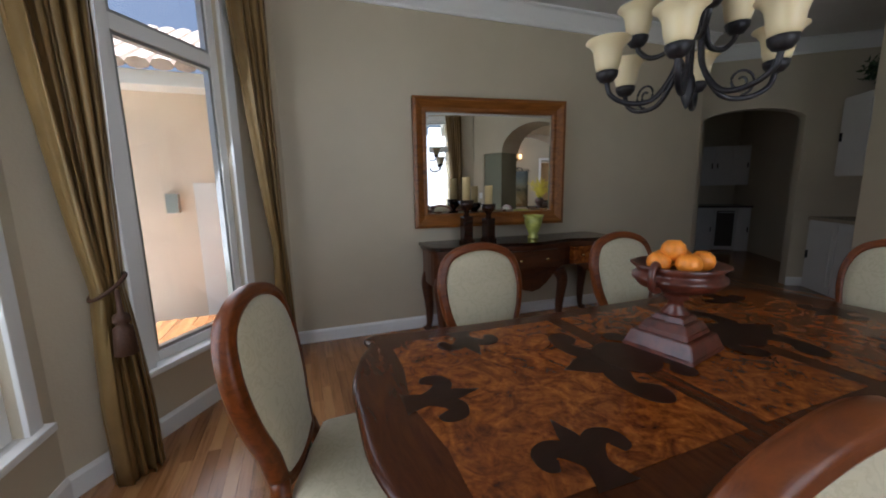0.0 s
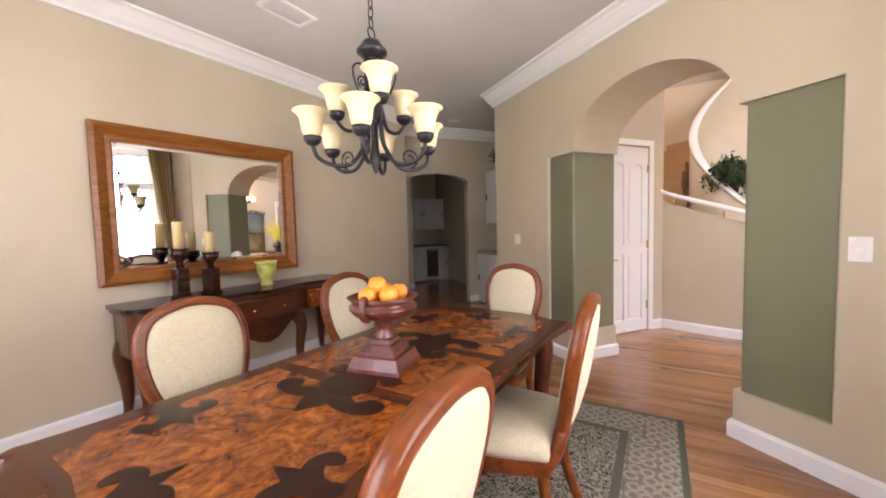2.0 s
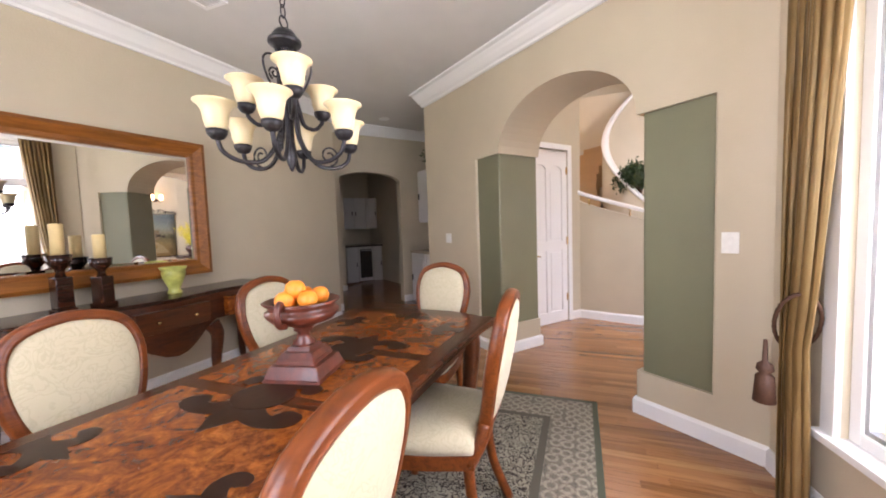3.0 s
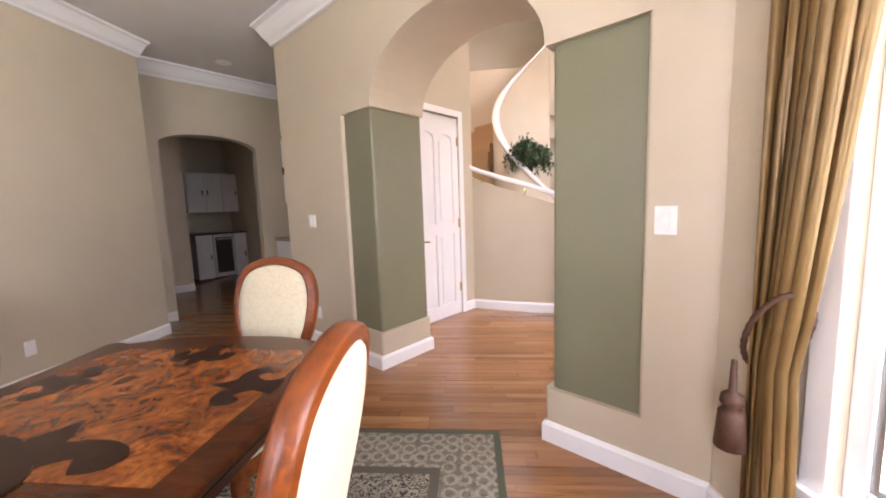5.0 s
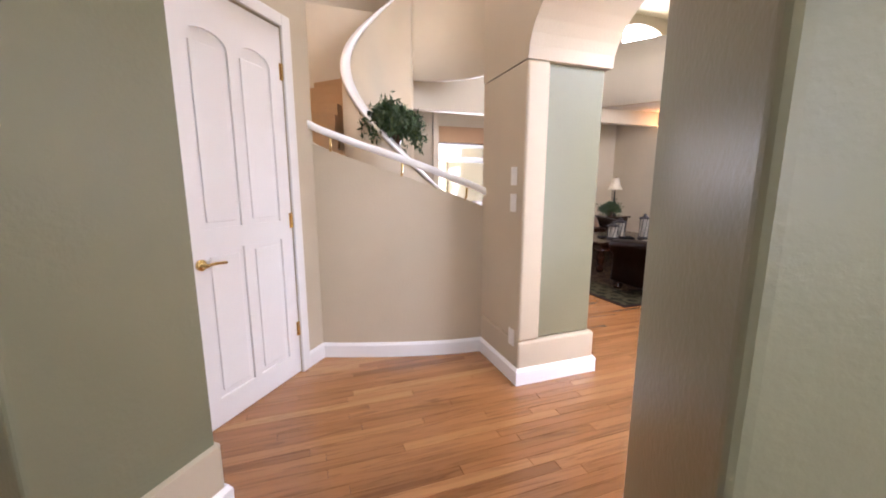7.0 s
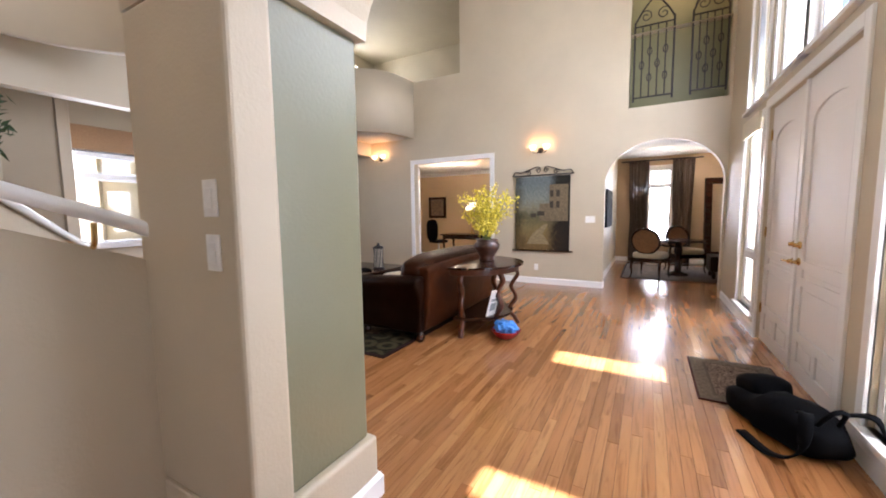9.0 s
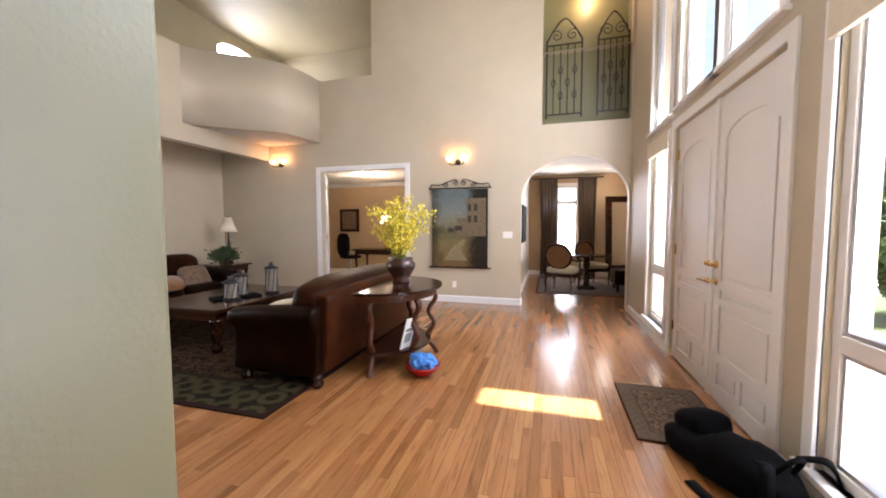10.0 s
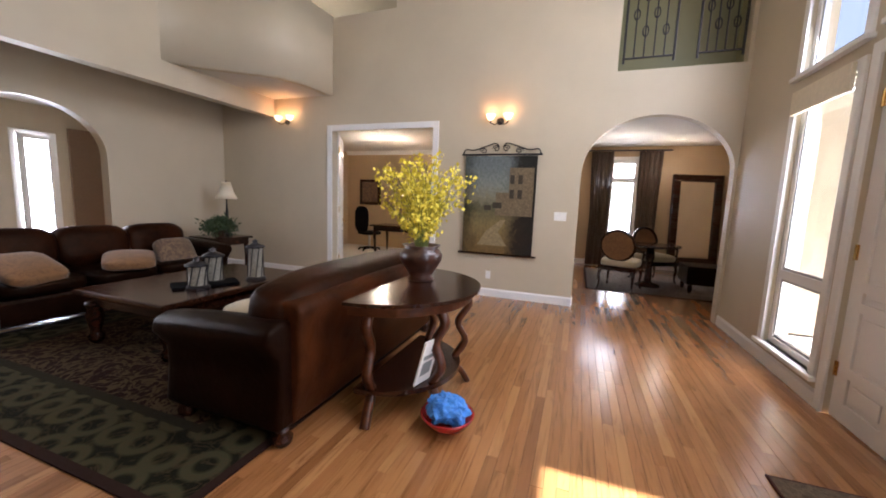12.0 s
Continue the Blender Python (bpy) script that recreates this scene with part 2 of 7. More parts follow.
def spline(pts, n=8):
    """Points along a smooth curve through pts."""
    ps = [Vector(p) for p in pts]
    out = []
    for i in range(len(ps) - 1):
        a, b, c, d = ps[max(i - 1, 0)], ps[i], ps[i + 1], ps[min(i + 2, len(ps) - 1)]
        for k in range(n):
            t = k / n
            out.append(0.5 * ((2 * b) + (c - a) * t + (2 * a - 5 * b + 4 * c - d) * t * t + (3 * b - a - 3 * c + d) * t ** 3))
    return out + [ps[-1]]


def along(p0, p1):
    """The pose of a wall's own frame: x along it, y through it, z up."""
    a = math.atan2(p1[1] - p0[1], p1[0] - p0[0])
    return Matrix.Translation((p0[0], p0[1], 0)) @ Matrix.Rotation(a, 4, 'Z')


def wall_bm(length, z0, z1, thick, holes=(), m=None, bm=None):
    """A wall from x 0 to length and y 0 to thick. Holes: (x0, x1, bottom, spring, rise), arched where rise is more than 0."""
    bm = bm or bmesh.new()
    cuts = {0.0, length}
    for a, b, lo, sp, rise in holes:
        cuts |= {a, b}
        if rise > 0:
            cuts |= {a + (b - a) * (1 - math.cos(math.pi * i / 24)) / 2 for i in range(25)}
    cuts = sorted(cuts)
    made = []

    def quad(*co):
        vs = [bm.verts.new(c) for c in co]
        made.extend(vs)
        bm.faces.new(vs)

    def top_at(h, x):
        a, b, lo, sp, rise = h
        u = (x - (a + b) / 2) / ((b - a) / 2)
        return sp + rise * math.sqrt(max(0.0, 1 - u * u))

    for x, y in zip(cuts, cuts[1:]):
        if y - x < 1e-6:
            continue
        c = (x + y) / 2
        inside = sorted((h for h in holes if h[0] < c < h[1]), key=lambda h: h[2])
        low = (z0, z0)
        spans = []
        for h in inside:
            if h[2] > low[0] + 1e-6:
                spans.append((low, (h[2], h[2])))
            low = (top_at(h, x), top_at(h, y))
        spans.append((low, (z1, z1)))
        for (a0, a1), (b0, b1) in spans:
            for d in (0, thick):
                quad((x, d, a0), (y, d, a1), (y, d, b1), (x, d, b0))
            quad((x, 0, a0), (y, 0, a1), (y, thick, a1), (x, thick, a0))
            quad((x, 0, b0), (y, 0, b1), (y, thick, b1), (x, thick, b0))
    for a, b, lo, sp, rise in holes:
        for e in (a, b):
            quad((e, 0, lo), (e, thick, lo), (e, thick, sp), (e, 0, sp))
    for e in (0.0, length):
        quad((e, 0, z0), (e, thick, z0), (e, thick, z1), (e, 0, z1))
    bmesh.ops.remove_doubles(bm, verts=made, dist=1e-5)
    if m is not None:
        bmesh.ops.transform(bm, matrix=m, verts=[v for v in made if v.is_valid])
    return bm


def wall(name, p0, p1, z0, z1, thick, holes=(), material=None, label="beige painted plaster wall", soften=0.0):
    """thick is to the left of the way from p0 to p1 (negative: to the right)."""
    length = math.dist(p0, p1)
    ob = part(name, wall_bm(length, z0, z1, thick, holes, along(p0, p1)), material or WALL)
    return tagged(ob, label, "wall", kind="structure")


# the dining arch wall runs askew: s along it, d through it
UX, UY = math.cos(radians(52.5)), math.sin(radians(52.5))


def sd(s, d):
    return (UX * s + UY * d, UY * s - UX * d)


D0, D1 = 2.635, 3.198
ROOM_H, HALL_H = 3.05, 6.2
RY = -11.0


def base_run(name, pts, thick=0.016, high=0.115, parent=None):
    """Baseboard along a line of plan points; its face is to the right of the way."""
    sec = [(0, 0), (thick, 0), (thick, high - 0.02), (thick * 0.55, high - 0.008), (thick * 0.3, high), (0, high)]
    ob = part(name, sweep([(x, y, 0.0) for x, y in pts], sec), TRIM)
    return tagged(ob, "white painted wooden baseboard with a moulded top edge", "baseboard", kind="structure")


def crown_run(name, pts, z=ROOM_H, size=0.145):
    sec = [(0, 0), (size, 0), (size, -0.018), (size * 0.8, -0.03), (size * 0.62, -size * 0.42), (size * 0.4, -size * 0.7), (0.03, -size * 0.86), (0.022, -size), (0, -size)]
    ob = part(name, sweep([(x, y, z) for x, y in pts], sec), TRIM)
    return tagged(ob, "white crown moulding between wall and ceiling", "crown moulding", kind="structure")


# ---- ground and floors ----
ground = part("ground", box(-300, 300, -300, 300, -0.4, -0.25), GRASS)
tagged(ground, "green lawn around the house", "ground", kind="structure")
sub_bm = bmesh.new()
for x0, x1, y0, y1 in ((-0.75, 3.09, -0.75, 5.6), (3.09, 11.5, -6.86, 8.4), (1.7, 5.1, -11.0, -6.86), (5.1, 11.5, -11.0, -6.86), (11.5, 14.0, -6.5, -3.0)):
    add_box(sub_bm, x0, x1, y0, y1, -0.24, -0.012)
sub = part("floor", sub_bm, JOINT)
tagged(sub, "oak strip floor with a satin varnish", "floor", kind="structure")

# ---- dining room walls ----
MW = 4.15


def mirror_wall_y(x):
    return 4.33 - 0.0424 * (x - 0.66)


wall("wall_mirror", (0.66, 4.33), (5.38, 4.13), 0, ROOM_H + 0.2, 0.16, label="beige wall that carries the framed mirror")
wall("wall_mirror_return", (5.38, 4.13), sd(7.08, 1.74), 0, ROOM_H + 0.2, 0.12)
# window bay of the dining room
BAY = [(0.66, 4.33), (-0.30, 2.90), (-0.45, 0.75), (0.45, -0.62), (3.15, -0.20)]


def window_unit(name, p0, p1, x0, x1, z0, z1, rail, label, thick=0.14, side=1, deep_sill=True):
    """Casing, sash frames and panes in a wall's opening. The room is on the right of p0 to p1 where side is 1."""
    m = along(p0, p1)
    top = empty(name, m, label, "window")
    top["kind"] = "structure"
    w, y0 = 0.075, -0.018 * side
    lo, hi = sorted((y0, 0.012 * side))
    bm = bmesh.new()
    add_box(bm, x0 - w, x0, lo, hi, z0 - 0.02, z1 + w, None, 0.005)
    add_box(bm, x1, x1 + w, lo, hi, z0 - 0.02, z1 + w, None, 0.005)
    add_box(bm, x0, x1, lo, hi, z1, z1 + w, None, 0.005)
    part("casing", bm, TRIM, top)
    lo, hi = sorted((-0.05 * side, 0.10 * side))
    part("window_sill", box(x0 - w - 0.02, x1 + w + 0.02, lo, hi, z0 - 0.035, z0, None, 0.006), TRIM, top)
    f, a, b = 0.055, *sorted((0.035 * side, 0.10 * side))
    frame_bm = bmesh.new()
    add_box(frame_bm, x0, x0 + f, a, b, z0, z1, None, 0.004)
    add_box(frame_bm, x1 - f, x1, a, b, z0, z1, None, 0.004)
    add_box(frame_bm, x0 + f, x1 - f, a, b, z0, z0 + f, None, 0.004)
    add_box(frame_bm, x0 + f, x1 - f, a, b, z1 - f, z1, None, 0.004)
    for r in rail:
        add_box(frame_bm, x0 + f, x1 - f, a, b, r - 0.04, r + 0.04, None, 0.004)
    part("window_frame", frame_bm, TRIM, top)
    levels = [z0 + f] + [v for r in rail for v in (r - 0.04, r + 0.04)] + [z1 - f]
    for q in range(0, len(levels), 2):
        c = (a + b) / 2
        inner = bmesh.new()
        g = 0.02
        add_box(inner, x0 + f, x0 + f + g, c - 0.02, c + 0.02, levels[q], levels[q + 1])
        add_box(inner, x1 - f - g, x1 - f, c - 0.02, c + 0.02, levels[q], levels[q + 1])
        add_box(inner, x0 + f + g, x1 - f - g, c - 0.02, c + 0.02, levels[q], levels[q] + g)
        add_box(inner, x0 + f + g, x1 - f - g, c - 0.02, c + 0.02, levels[q + 1] - g, levels[q + 1])
        part("sash", inner, STEEL, top, "thin grey sash edge")
        pane = part("pane", box(x0 + f + g, x1 - f - g, c - 0.003, c + 0.003, levels[q] + g, levels[q + 1] - g), GLASS, top)
        pane.visible_shadow = False
    return top


bay_holes = [(0.55, 1.27), (0.16, 1.98), (0.2, 1.44), (0.40, 2.35)]
for k in range(4):
    p1, p0 = BAY[k], BAY[k + 1]
    L = math.dist(p0, p1)
    a, b = bay_holes[k]
    a, b = (L - b, L - a) if k < 3 else (0.42, 2.30)
    wall("wall_bay_%d" % (k + 1), p0, p1, 0, ROOM_H + 0.2, 0.16, [(a, b, 0.42, 2.80, 0)], label="beige wall of the dining room bay with a tall window")
for k in range(4):
    p0, p1 = BAY[k], BAY[k + 1]
    L = math.dist(p0, p1)
    a, b = bay_holes[k]
    if k == 3:
        a, b = L - 2.30, L - 0.42
    window_unit("window_%d" % (k + 1), p0, p1, a, b, 0.42, 2.80, (2.2,), "tall white framed window with a transom over bright daylight", side=-1)

# the arch wall between dining room and vestibule, with wrapped niches in its piers
N0, N1, NZ0, NZ1, NR = 2.04, 4.285, 0.30, 2.06, 0.03
S_A, S_B, S_END, S_W = 3.908, 2.50, 5.37, 1.74


def rounded(outline, corners, r=0.022):
    """The outline with the corners of these indices rounded."""
    out, k = [], len(outline)
    for i, p in enumerate(outline):
        if i not in corners:
            out.append(p)
            continue
        p, a, b = Vector(p), Vector(outline[i - 1]), Vector(outline[(i + 1) % k])
        u, v = (a - p).normalized(), (b - p).normalized()
        for q in range(5):
            t = q / 4
            out.append(tuple((p + u * r) * (1 - t) ** 2 + p * 2 * t * (1 - t) + (p + v * r) * t * t))
    return out


def slab(name, outline, z0, z1, material, corners=(), label="beige painted plaster pier"):
    ob = part(name, prism([sd(s, d) for s, d in rounded(outline, corners)], z0, z1), material)
    return tagged(ob, label, "wall", kind="structure")


slab("wall_pier_a_plinth", [(S_A, D0), (S_END, D0), (S_END, D0 + 0.16), (N1, D0 + 0.16), (N1, D1), (S_A, D1)], 0, NZ0, WALL, (0, 5))
slab("wall_pier_a_core", [(S_A + NR, D0 + NR), (N1, D0 + NR), (N1, D1 - 0.012), (S_A + NR, D1 - 0.012)], NZ0, NZ1, GREEN, (0,), "sage green recessed niche faces of the pier")
slab("wall_pier_a_side", [(N1, D0), (S_END, D0), (S_END, D0 + 0.16), (N1, D0 + 0.16)], NZ0, NZ1, WALL, (0, 1))
slab("wall_pier_b_plinth", [(S_B, D0), (S_B, D1), (S_W, D1), (S_W, D0)], 0, NZ0, WALL, (0, 1))
slab("wall_pier_b_core", [(S_B - NR, D0 + NR), (S_B - NR, D1 - NR), (N0, D1 - NR), (N0, D0 + NR)], NZ0, NZ1, GREEN, (0,), "sage green recessed niche faces of the pier")
slab("wall_pier_b_side", [(N0, D0), (N0, D1), (S_W, D1), (S_W, D0)], NZ0, NZ1, WALL, (0,))
wall("wall_arch_head", sd(S_W, D0), sd(S_END, D0), NZ1, ROOM_H + 0.2, -0.16, [(S_B - S_W, S_A - S_W, NZ1, NZ1 + 0.01, 0.47)], label="beige wall above a wide arched opening")
arch_m = along(sd(S_W, D0), sd(S_END, D0))
head = part("wall_arch_depth", wall_bm(N1 - S_W, NZ1, ROOM_H + 0.9, -(D1 - D0 - 0.16), [(S_B - S_W, S_A - S_W, NZ1, NZ1 + 0.01, 0.47)], arch_m @ Matrix.Translation((0, -0.16, 0))), WALL)
tagged(head, "deep rounded soffit of the arch in beige plaster", "arch", kind="structure")
wall("wall_arch_upper", sd(S_W, D1), sd(N1 + 0.12, D1), ROOM_H + 0.9, HALL_H, 0.2)

# vestibule: closet door wall, curved stair wall, stair tower
wall("wall_closet", sd(4.40, D1 - 0.02), sd(4.40, 4.52), 0, HALL_H, 0.14, [(3.50 - D1 + 0.02, 4.26 - D1 + 0.02, -0.05, 2.30, 0)], label="beige wall with a white closet door")
wall("wall_closet_link", sd(N1, D1), sd(4.40, D1), 0, HALL_H, 0.14)
knee_line = [Vector((*p, 0)) for p in ((6.27, 0.78), (6.17, 0.50), (6.06, 0.14), (5.985, -0.2), (5.955, -0.5))]
knee = [(p.x, p.y) for p in spline(knee_line, 8)]


def ribbon(path, thick, z_low, z_high, bm=None):
    """A curved upright wall over a plan line, with its own foot and top height at every point."""
    bm = bm or bmesh.new()
    k, rows = len(path), []
    for i, (x, y) in enumerate(path):
        a, b = path[max(i - 1, 0)], path[min(i + 1, k - 1)]
        t = Vector((b[0] - a[0], b[1] - a[1], 0)).normalized()
        n = Vector((-t.y, t.x, 0)) * thick
        rows.append([bm.verts.new(v) for v in ((x, y, z_low[i]), (x + n.x, y + n.y, z_low[i]), (x + n.x, y + n.y, z_high[i]), (x, y, z_high[i]))])
    for a, b in zip(rows, rows[1:]):
        for j in range(4):
            bm.faces.new((a[j], a[(j + 1) % 4], b[(j + 1) % 4], b[j]))
    bm.faces.new(rows[0])
    bm.faces.new(rows[-1])
    return bm


kk = len(knee)
knee_ob = part("wall_stair_knee", ribbon(knee, 0.12, [0] * kk, [1.65 - 0.50 * i / (kk - 1) for i in range(kk)]), WALL, smooth=False)
tagged(knee_ob, "curved beige half wall beside the stair, its top sloping", "wall", kind="structure")

# pier between the vestibule and the foyer, and the second arch
PX, PY0, PY1 = 5.385, -1.09, -0.47


def block(name, x0, x1, y0, y1, z0, z1, material=None, label="beige painted plaster pier", soft=0.018):
    ob = part(name, box(x0, x1, y0, y1, z0, z1), material or WALL)
    md = ob.modifiers.new("round", "BEVEL")
    md.width, md.segments, md.limit_method, md.angle_limit = soft, 3, "ANGLE", radians(40)
    return tagged(ob, label, "wall", kind="structure")


block("wall_pier_c_plinth", PX, 5.99, PY0, PY1, 0, NZ0)
block("wall_pier_c_core", PX + NR, 5.97, PY0 + NR, PY1 - 0.15, NZ0, NZ1, GREEN, "sage green recessed niche faces of the pier")
block("wall_pier_c_side", PX, 5.99, PY1 - 0.16, PY1, NZ0, NZ1)
wall("wall_foyer_arch", (3.28, PY1), (5.99, PY1), NZ1, HALL_H, -(PY1 - PY0), [(0.27, PX - 3.28, NZ1, NZ1 + 0.01, 0.47)], label="beige wall above the arched way into the foyer")
block("wall_pier_d", 3.28, 3.55, PY0, PY1, 0, NZ1)
ob = part("wall_pier_d_fill", prism([sd(S_W, D0 + 0.02), sd(S_B - 0.1, D1 - 0.01), (3.53, PY1 + 0.002), (3.30, PY1 + 0.002)], 0, HALL_H), WALL)
tagged(ob, "beige plaster wall", "wall", kind="structure")

# ---- foyer and living room shell ----
FX, FY, BX = 3.28, -6.72, 11.25
front_holes = []


def fh(y0, y1, z0, z1):
    front_holes.append((FY_TOP - y1, FY_TOP - y0, z0, z1, 0))


FY_TOP = PY0
fh(-4.665, -2.815, -0.05, 2.335)
fh(-5.60, -4.86, 0.20, 2.30)
fh(-2.46, -1.20, 0.20, 2.30)
fh(-5.60, -4.86, 2.50, 6.0)
fh(-2.46, -1.20, 2.50, 6.0)
fh(-4.56, -2.92, 2.53, 6.0)
wall("wall_front", (FX, FY_TOP), (FX, FY - 0.2), 0, HALL_H, -0.18, front_holes, label="tall beige front wall with double doors and windows")
window_unit("window_5", (FX, FY_TOP), (FX, FY), FY_TOP + 4.86, FY_TOP + 5.60, 0.20, 2.30, (0.82,), "white framed sidelight window beside the front doors", side=-1)
window_unit("window_6", (FX, FY_TOP), (FX, FY), FY_TOP + 1.20, FY_TOP + 2.46, 0.20, 2.30, (0.82,), "white framed sidelight window beside the front doors", side=-1)
window_unit("window_7", (FX, FY_TOP), (FX, FY), FY_TOP + 4.86, FY_TOP + 5.60, 2.50, 6.0, (), "tall white framed upper window", side=-1)
window_unit("window_8", (FX, FY_TOP), (FX, FY), FY_TOP + 1.20, FY_TOP + 2.46, 2.50, 6.0, (), "tall white framed upper window", side=-1)
window_unit("window_9", (FX, FY_TOP), (FX, FY), FY_TOP + 2.92, FY_TOP + 3.71, 2.53, 6.0, (), "white framed clerestory window above the front doors", side=-1)
window_unit("window_10", (FX, FY_TOP), (FX, FY), FY_TOP + 3.77, FY_TOP + 4.56, 2.53, 6.0, (), "white framed clerestory window above the front doors", side=-1)
ob = part("wall_front_mullion", box(FX - 0.16, FX - 0.002, -3.77, -3.71, 2.53, 6.0), TRIM)
tagged(ob, "white mullion between the clerestory windows", "mullion", kind="structure")

AX0, AX1 = 3.31, 4.96
wall("wall_far", (FX, FY), (BX + 0.2, FY), 0, 4.15, -0.14,
     [(AX0 - FX, AX1 - FX, -0.05, 1.80, 0.68), (7.05 - FX, 8.83 - FX, -0.05, 2.42, 0), (0.0 + 3.32 - FX, 4.64 - FX, 3.01, 4.15, 0)], label="tall beige wall with an arch and a wide doorway")
wall("wall_far_upper", (FX, FY), (7.70, FY), 4.15, HALL_H, -0.14, [(3.32 - FX, 4.64 - FX, 4.15, 5.3, 0)], label="upper part of the tall beige wall")
ob = part("wall_far_niche", wall_bm(1.60, 2.95, 5.4, -0.1, (), along((3.2, FY - 0.40), (4.8, FY - 0.40))), OLIVE)
tagged(ob, "olive green back of the high wall niche", "wall", kind="structure")
ob = part("wall_far_niche_floor", box(3.2, 4.8, FY - 0.42, FY - 0.14, 2.93, 3.01), OLIVE)
tagged(ob, "olive green ledge of the high niche", "wall", kind="structure")
for k, x in enumerate((3.22, 4.64)):
    ob = part("wall_far_niche_cheek", box(x, x + 0.1, FY - 0.40, FY - 0.14, 3.01, 5.35), OLIVE)
    tagged(ob, "olive green cheek of the high niche", "wall", kind="structure")
wall("wall_back", (BX, FY), (BX, 4.2), 0, 3.0, -0.16, [(1.84, 3.35, -0.05, 1.80, 0.62), (3.70, 5.05, 0.93, 2.25, 0)], label="beige back wall with an arched way and a window")
window_unit("window_12", (BX, FY), (BX, 4.2), 3.70, 5.05, 0.93, 2.25, (1.92,), "broad window with white grid and dark surround", side=1)
# upper gallery: parapet that swings out in a curve, and its slab
g_line = [Vector((*p, 0)) for p in ((8.82, FY), (8.86, -6.2), (9.05, -5.75), (9.55, -5.35), (9.95, -5.0), (10.15, -4.5), (10.18, -3.6), (10.18, -0.6))]
gal = [(p.x, p.y) for p in spline(g_line, 8)]
gk = len(gal)
ob = part("wall_gallery_parapet", ribbon(gal, -0.14, [2.98] * gk, [4.16] * gk), WALL, smooth=True)
tagged(ob, "curved cream plaster parapet of the upper gallery", "parapet", kind="structure")
ob = part("ceiling_gallery", prism([(x + 0.02, y) for x, y in gal] + [(BX, -0.6), (BX, FY)], 2.985, 3.05), CEIL)
tagged(ob, "plaster soffit under the upper gallery", "ceiling", kind="structure")
ob = part("wall_gallery_beam", box(10.03, 10.2, FY, 4.0, 2.69, 4.16), WALL)
tagged(ob, "straight beige beam under the gallery", "beam", kind="structure")
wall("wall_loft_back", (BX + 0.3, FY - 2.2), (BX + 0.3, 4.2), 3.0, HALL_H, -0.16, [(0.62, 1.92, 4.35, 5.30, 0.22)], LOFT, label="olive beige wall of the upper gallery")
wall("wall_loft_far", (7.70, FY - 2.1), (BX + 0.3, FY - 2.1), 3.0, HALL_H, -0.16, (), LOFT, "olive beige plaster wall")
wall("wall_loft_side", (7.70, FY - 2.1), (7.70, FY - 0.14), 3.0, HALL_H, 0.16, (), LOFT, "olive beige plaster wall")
ob = part("backdrop", box(BX + 2.0, BX + 2.02, FY - 4.0, FY + 2.0, 3.0, 8.0), glowing("bright_haze", (0.93, 0.96, 1.0), 2.0))
tagged(ob, "bright hazy sky outside the high window", "sky", kind="structure")
for bx in ((16.0, 16.02, -8.0, -2.0, -0.2, 5.0), (1.0, 7.0, RY - 4.02, RY - 4.0, -0.2, 5.0)):
    ob = part("backdrop", box(*bx), bpy.data.materials["bright_haze"])
    tagged(ob, "bright hazy daylight outside the window", "sky", kind="structure")
ob = part("ceiling_loft_floor", box(7.7, BX + 0.3, FY - 2.1, FY - 0.14, 3.9, 4.15), CEIL)
tagged(ob, "floor slab of the upper gallery", "floor", kind="structure")
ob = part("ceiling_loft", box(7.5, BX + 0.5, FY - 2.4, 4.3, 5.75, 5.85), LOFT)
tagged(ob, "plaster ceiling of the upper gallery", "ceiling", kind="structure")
# ceiling boxes round a made-up hole for the vestibule's fill panel
cf = bmesh.new()
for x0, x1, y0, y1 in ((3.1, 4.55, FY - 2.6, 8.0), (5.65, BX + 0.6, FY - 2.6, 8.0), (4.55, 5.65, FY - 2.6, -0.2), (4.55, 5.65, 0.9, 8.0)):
    add_box(cf, x0, x1, y0, y1, HALL_H, HALL_H + 0.2)
ob = part("ceiling_foyer", cf, CEIL)
tagged(ob, "high plaster ceiling of the foyer", "ceiling", kind="structure")
# added glowing panel; no real opening is known here
ob = part("window_skylight", box(4.55, 5.65, -0.2, 0.9, HALL_H + 0.08, HALL_H + 0.12), glowing("fill_panel_glow", (0.9, 0.92, 0.95), 0.4))
tagged(ob, "added glowing panel that brightens the vestibule from above", "window", kind="structure")

# dining room ceiling and kitchen end
ob = part("ceiling_dining", prism([(-1.0, MW + 0.3), (-1.0, -1.2), (2.6, -1.2), sd(S_W, D0 + 0.1), sd(S_END, D0 + 0.1), sd(5.5, 4.1), sd(7.3, 4.1), sd(7.3, 1.2), (5.38, MW + 0.3)], ROOM_H, ROOM_H + 0.25), CEIL)
tagged(ob, "smooth off-white plaster ceiling", "ceiling", kind="structure")
K_S = 7.08
wall("wall_kitchen", sd(K_S, 1.70), sd(K_S, 4.1), 0, ROOM_H + 0.2, 0.14, [(1.95 - 1.70, 3.07 - 1.70, -0.05, 2.15, 0.15)], label="beige wall with a shallow arch to the kitchen")
wall("wall_nook", sd(K_S, 3.95), sd(S_END, 3.95), 0, ROOM_H + 0.2, -0.12)
wall("wall_nook_end", sd(S_END, D0 + 0.16), sd(S_END, 4.05), 0, ROOM_H + 0.2, 0.10)
wall("wall_kitchen_left", sd(K_S, 1.4), sd(10.95, 1.4), 0, ROOM_H, 0.12)
wall("wall_kitchen_right", sd(K_S, 3.9), sd(10.95, 3.9), 0, ROOM_H, -0.12)
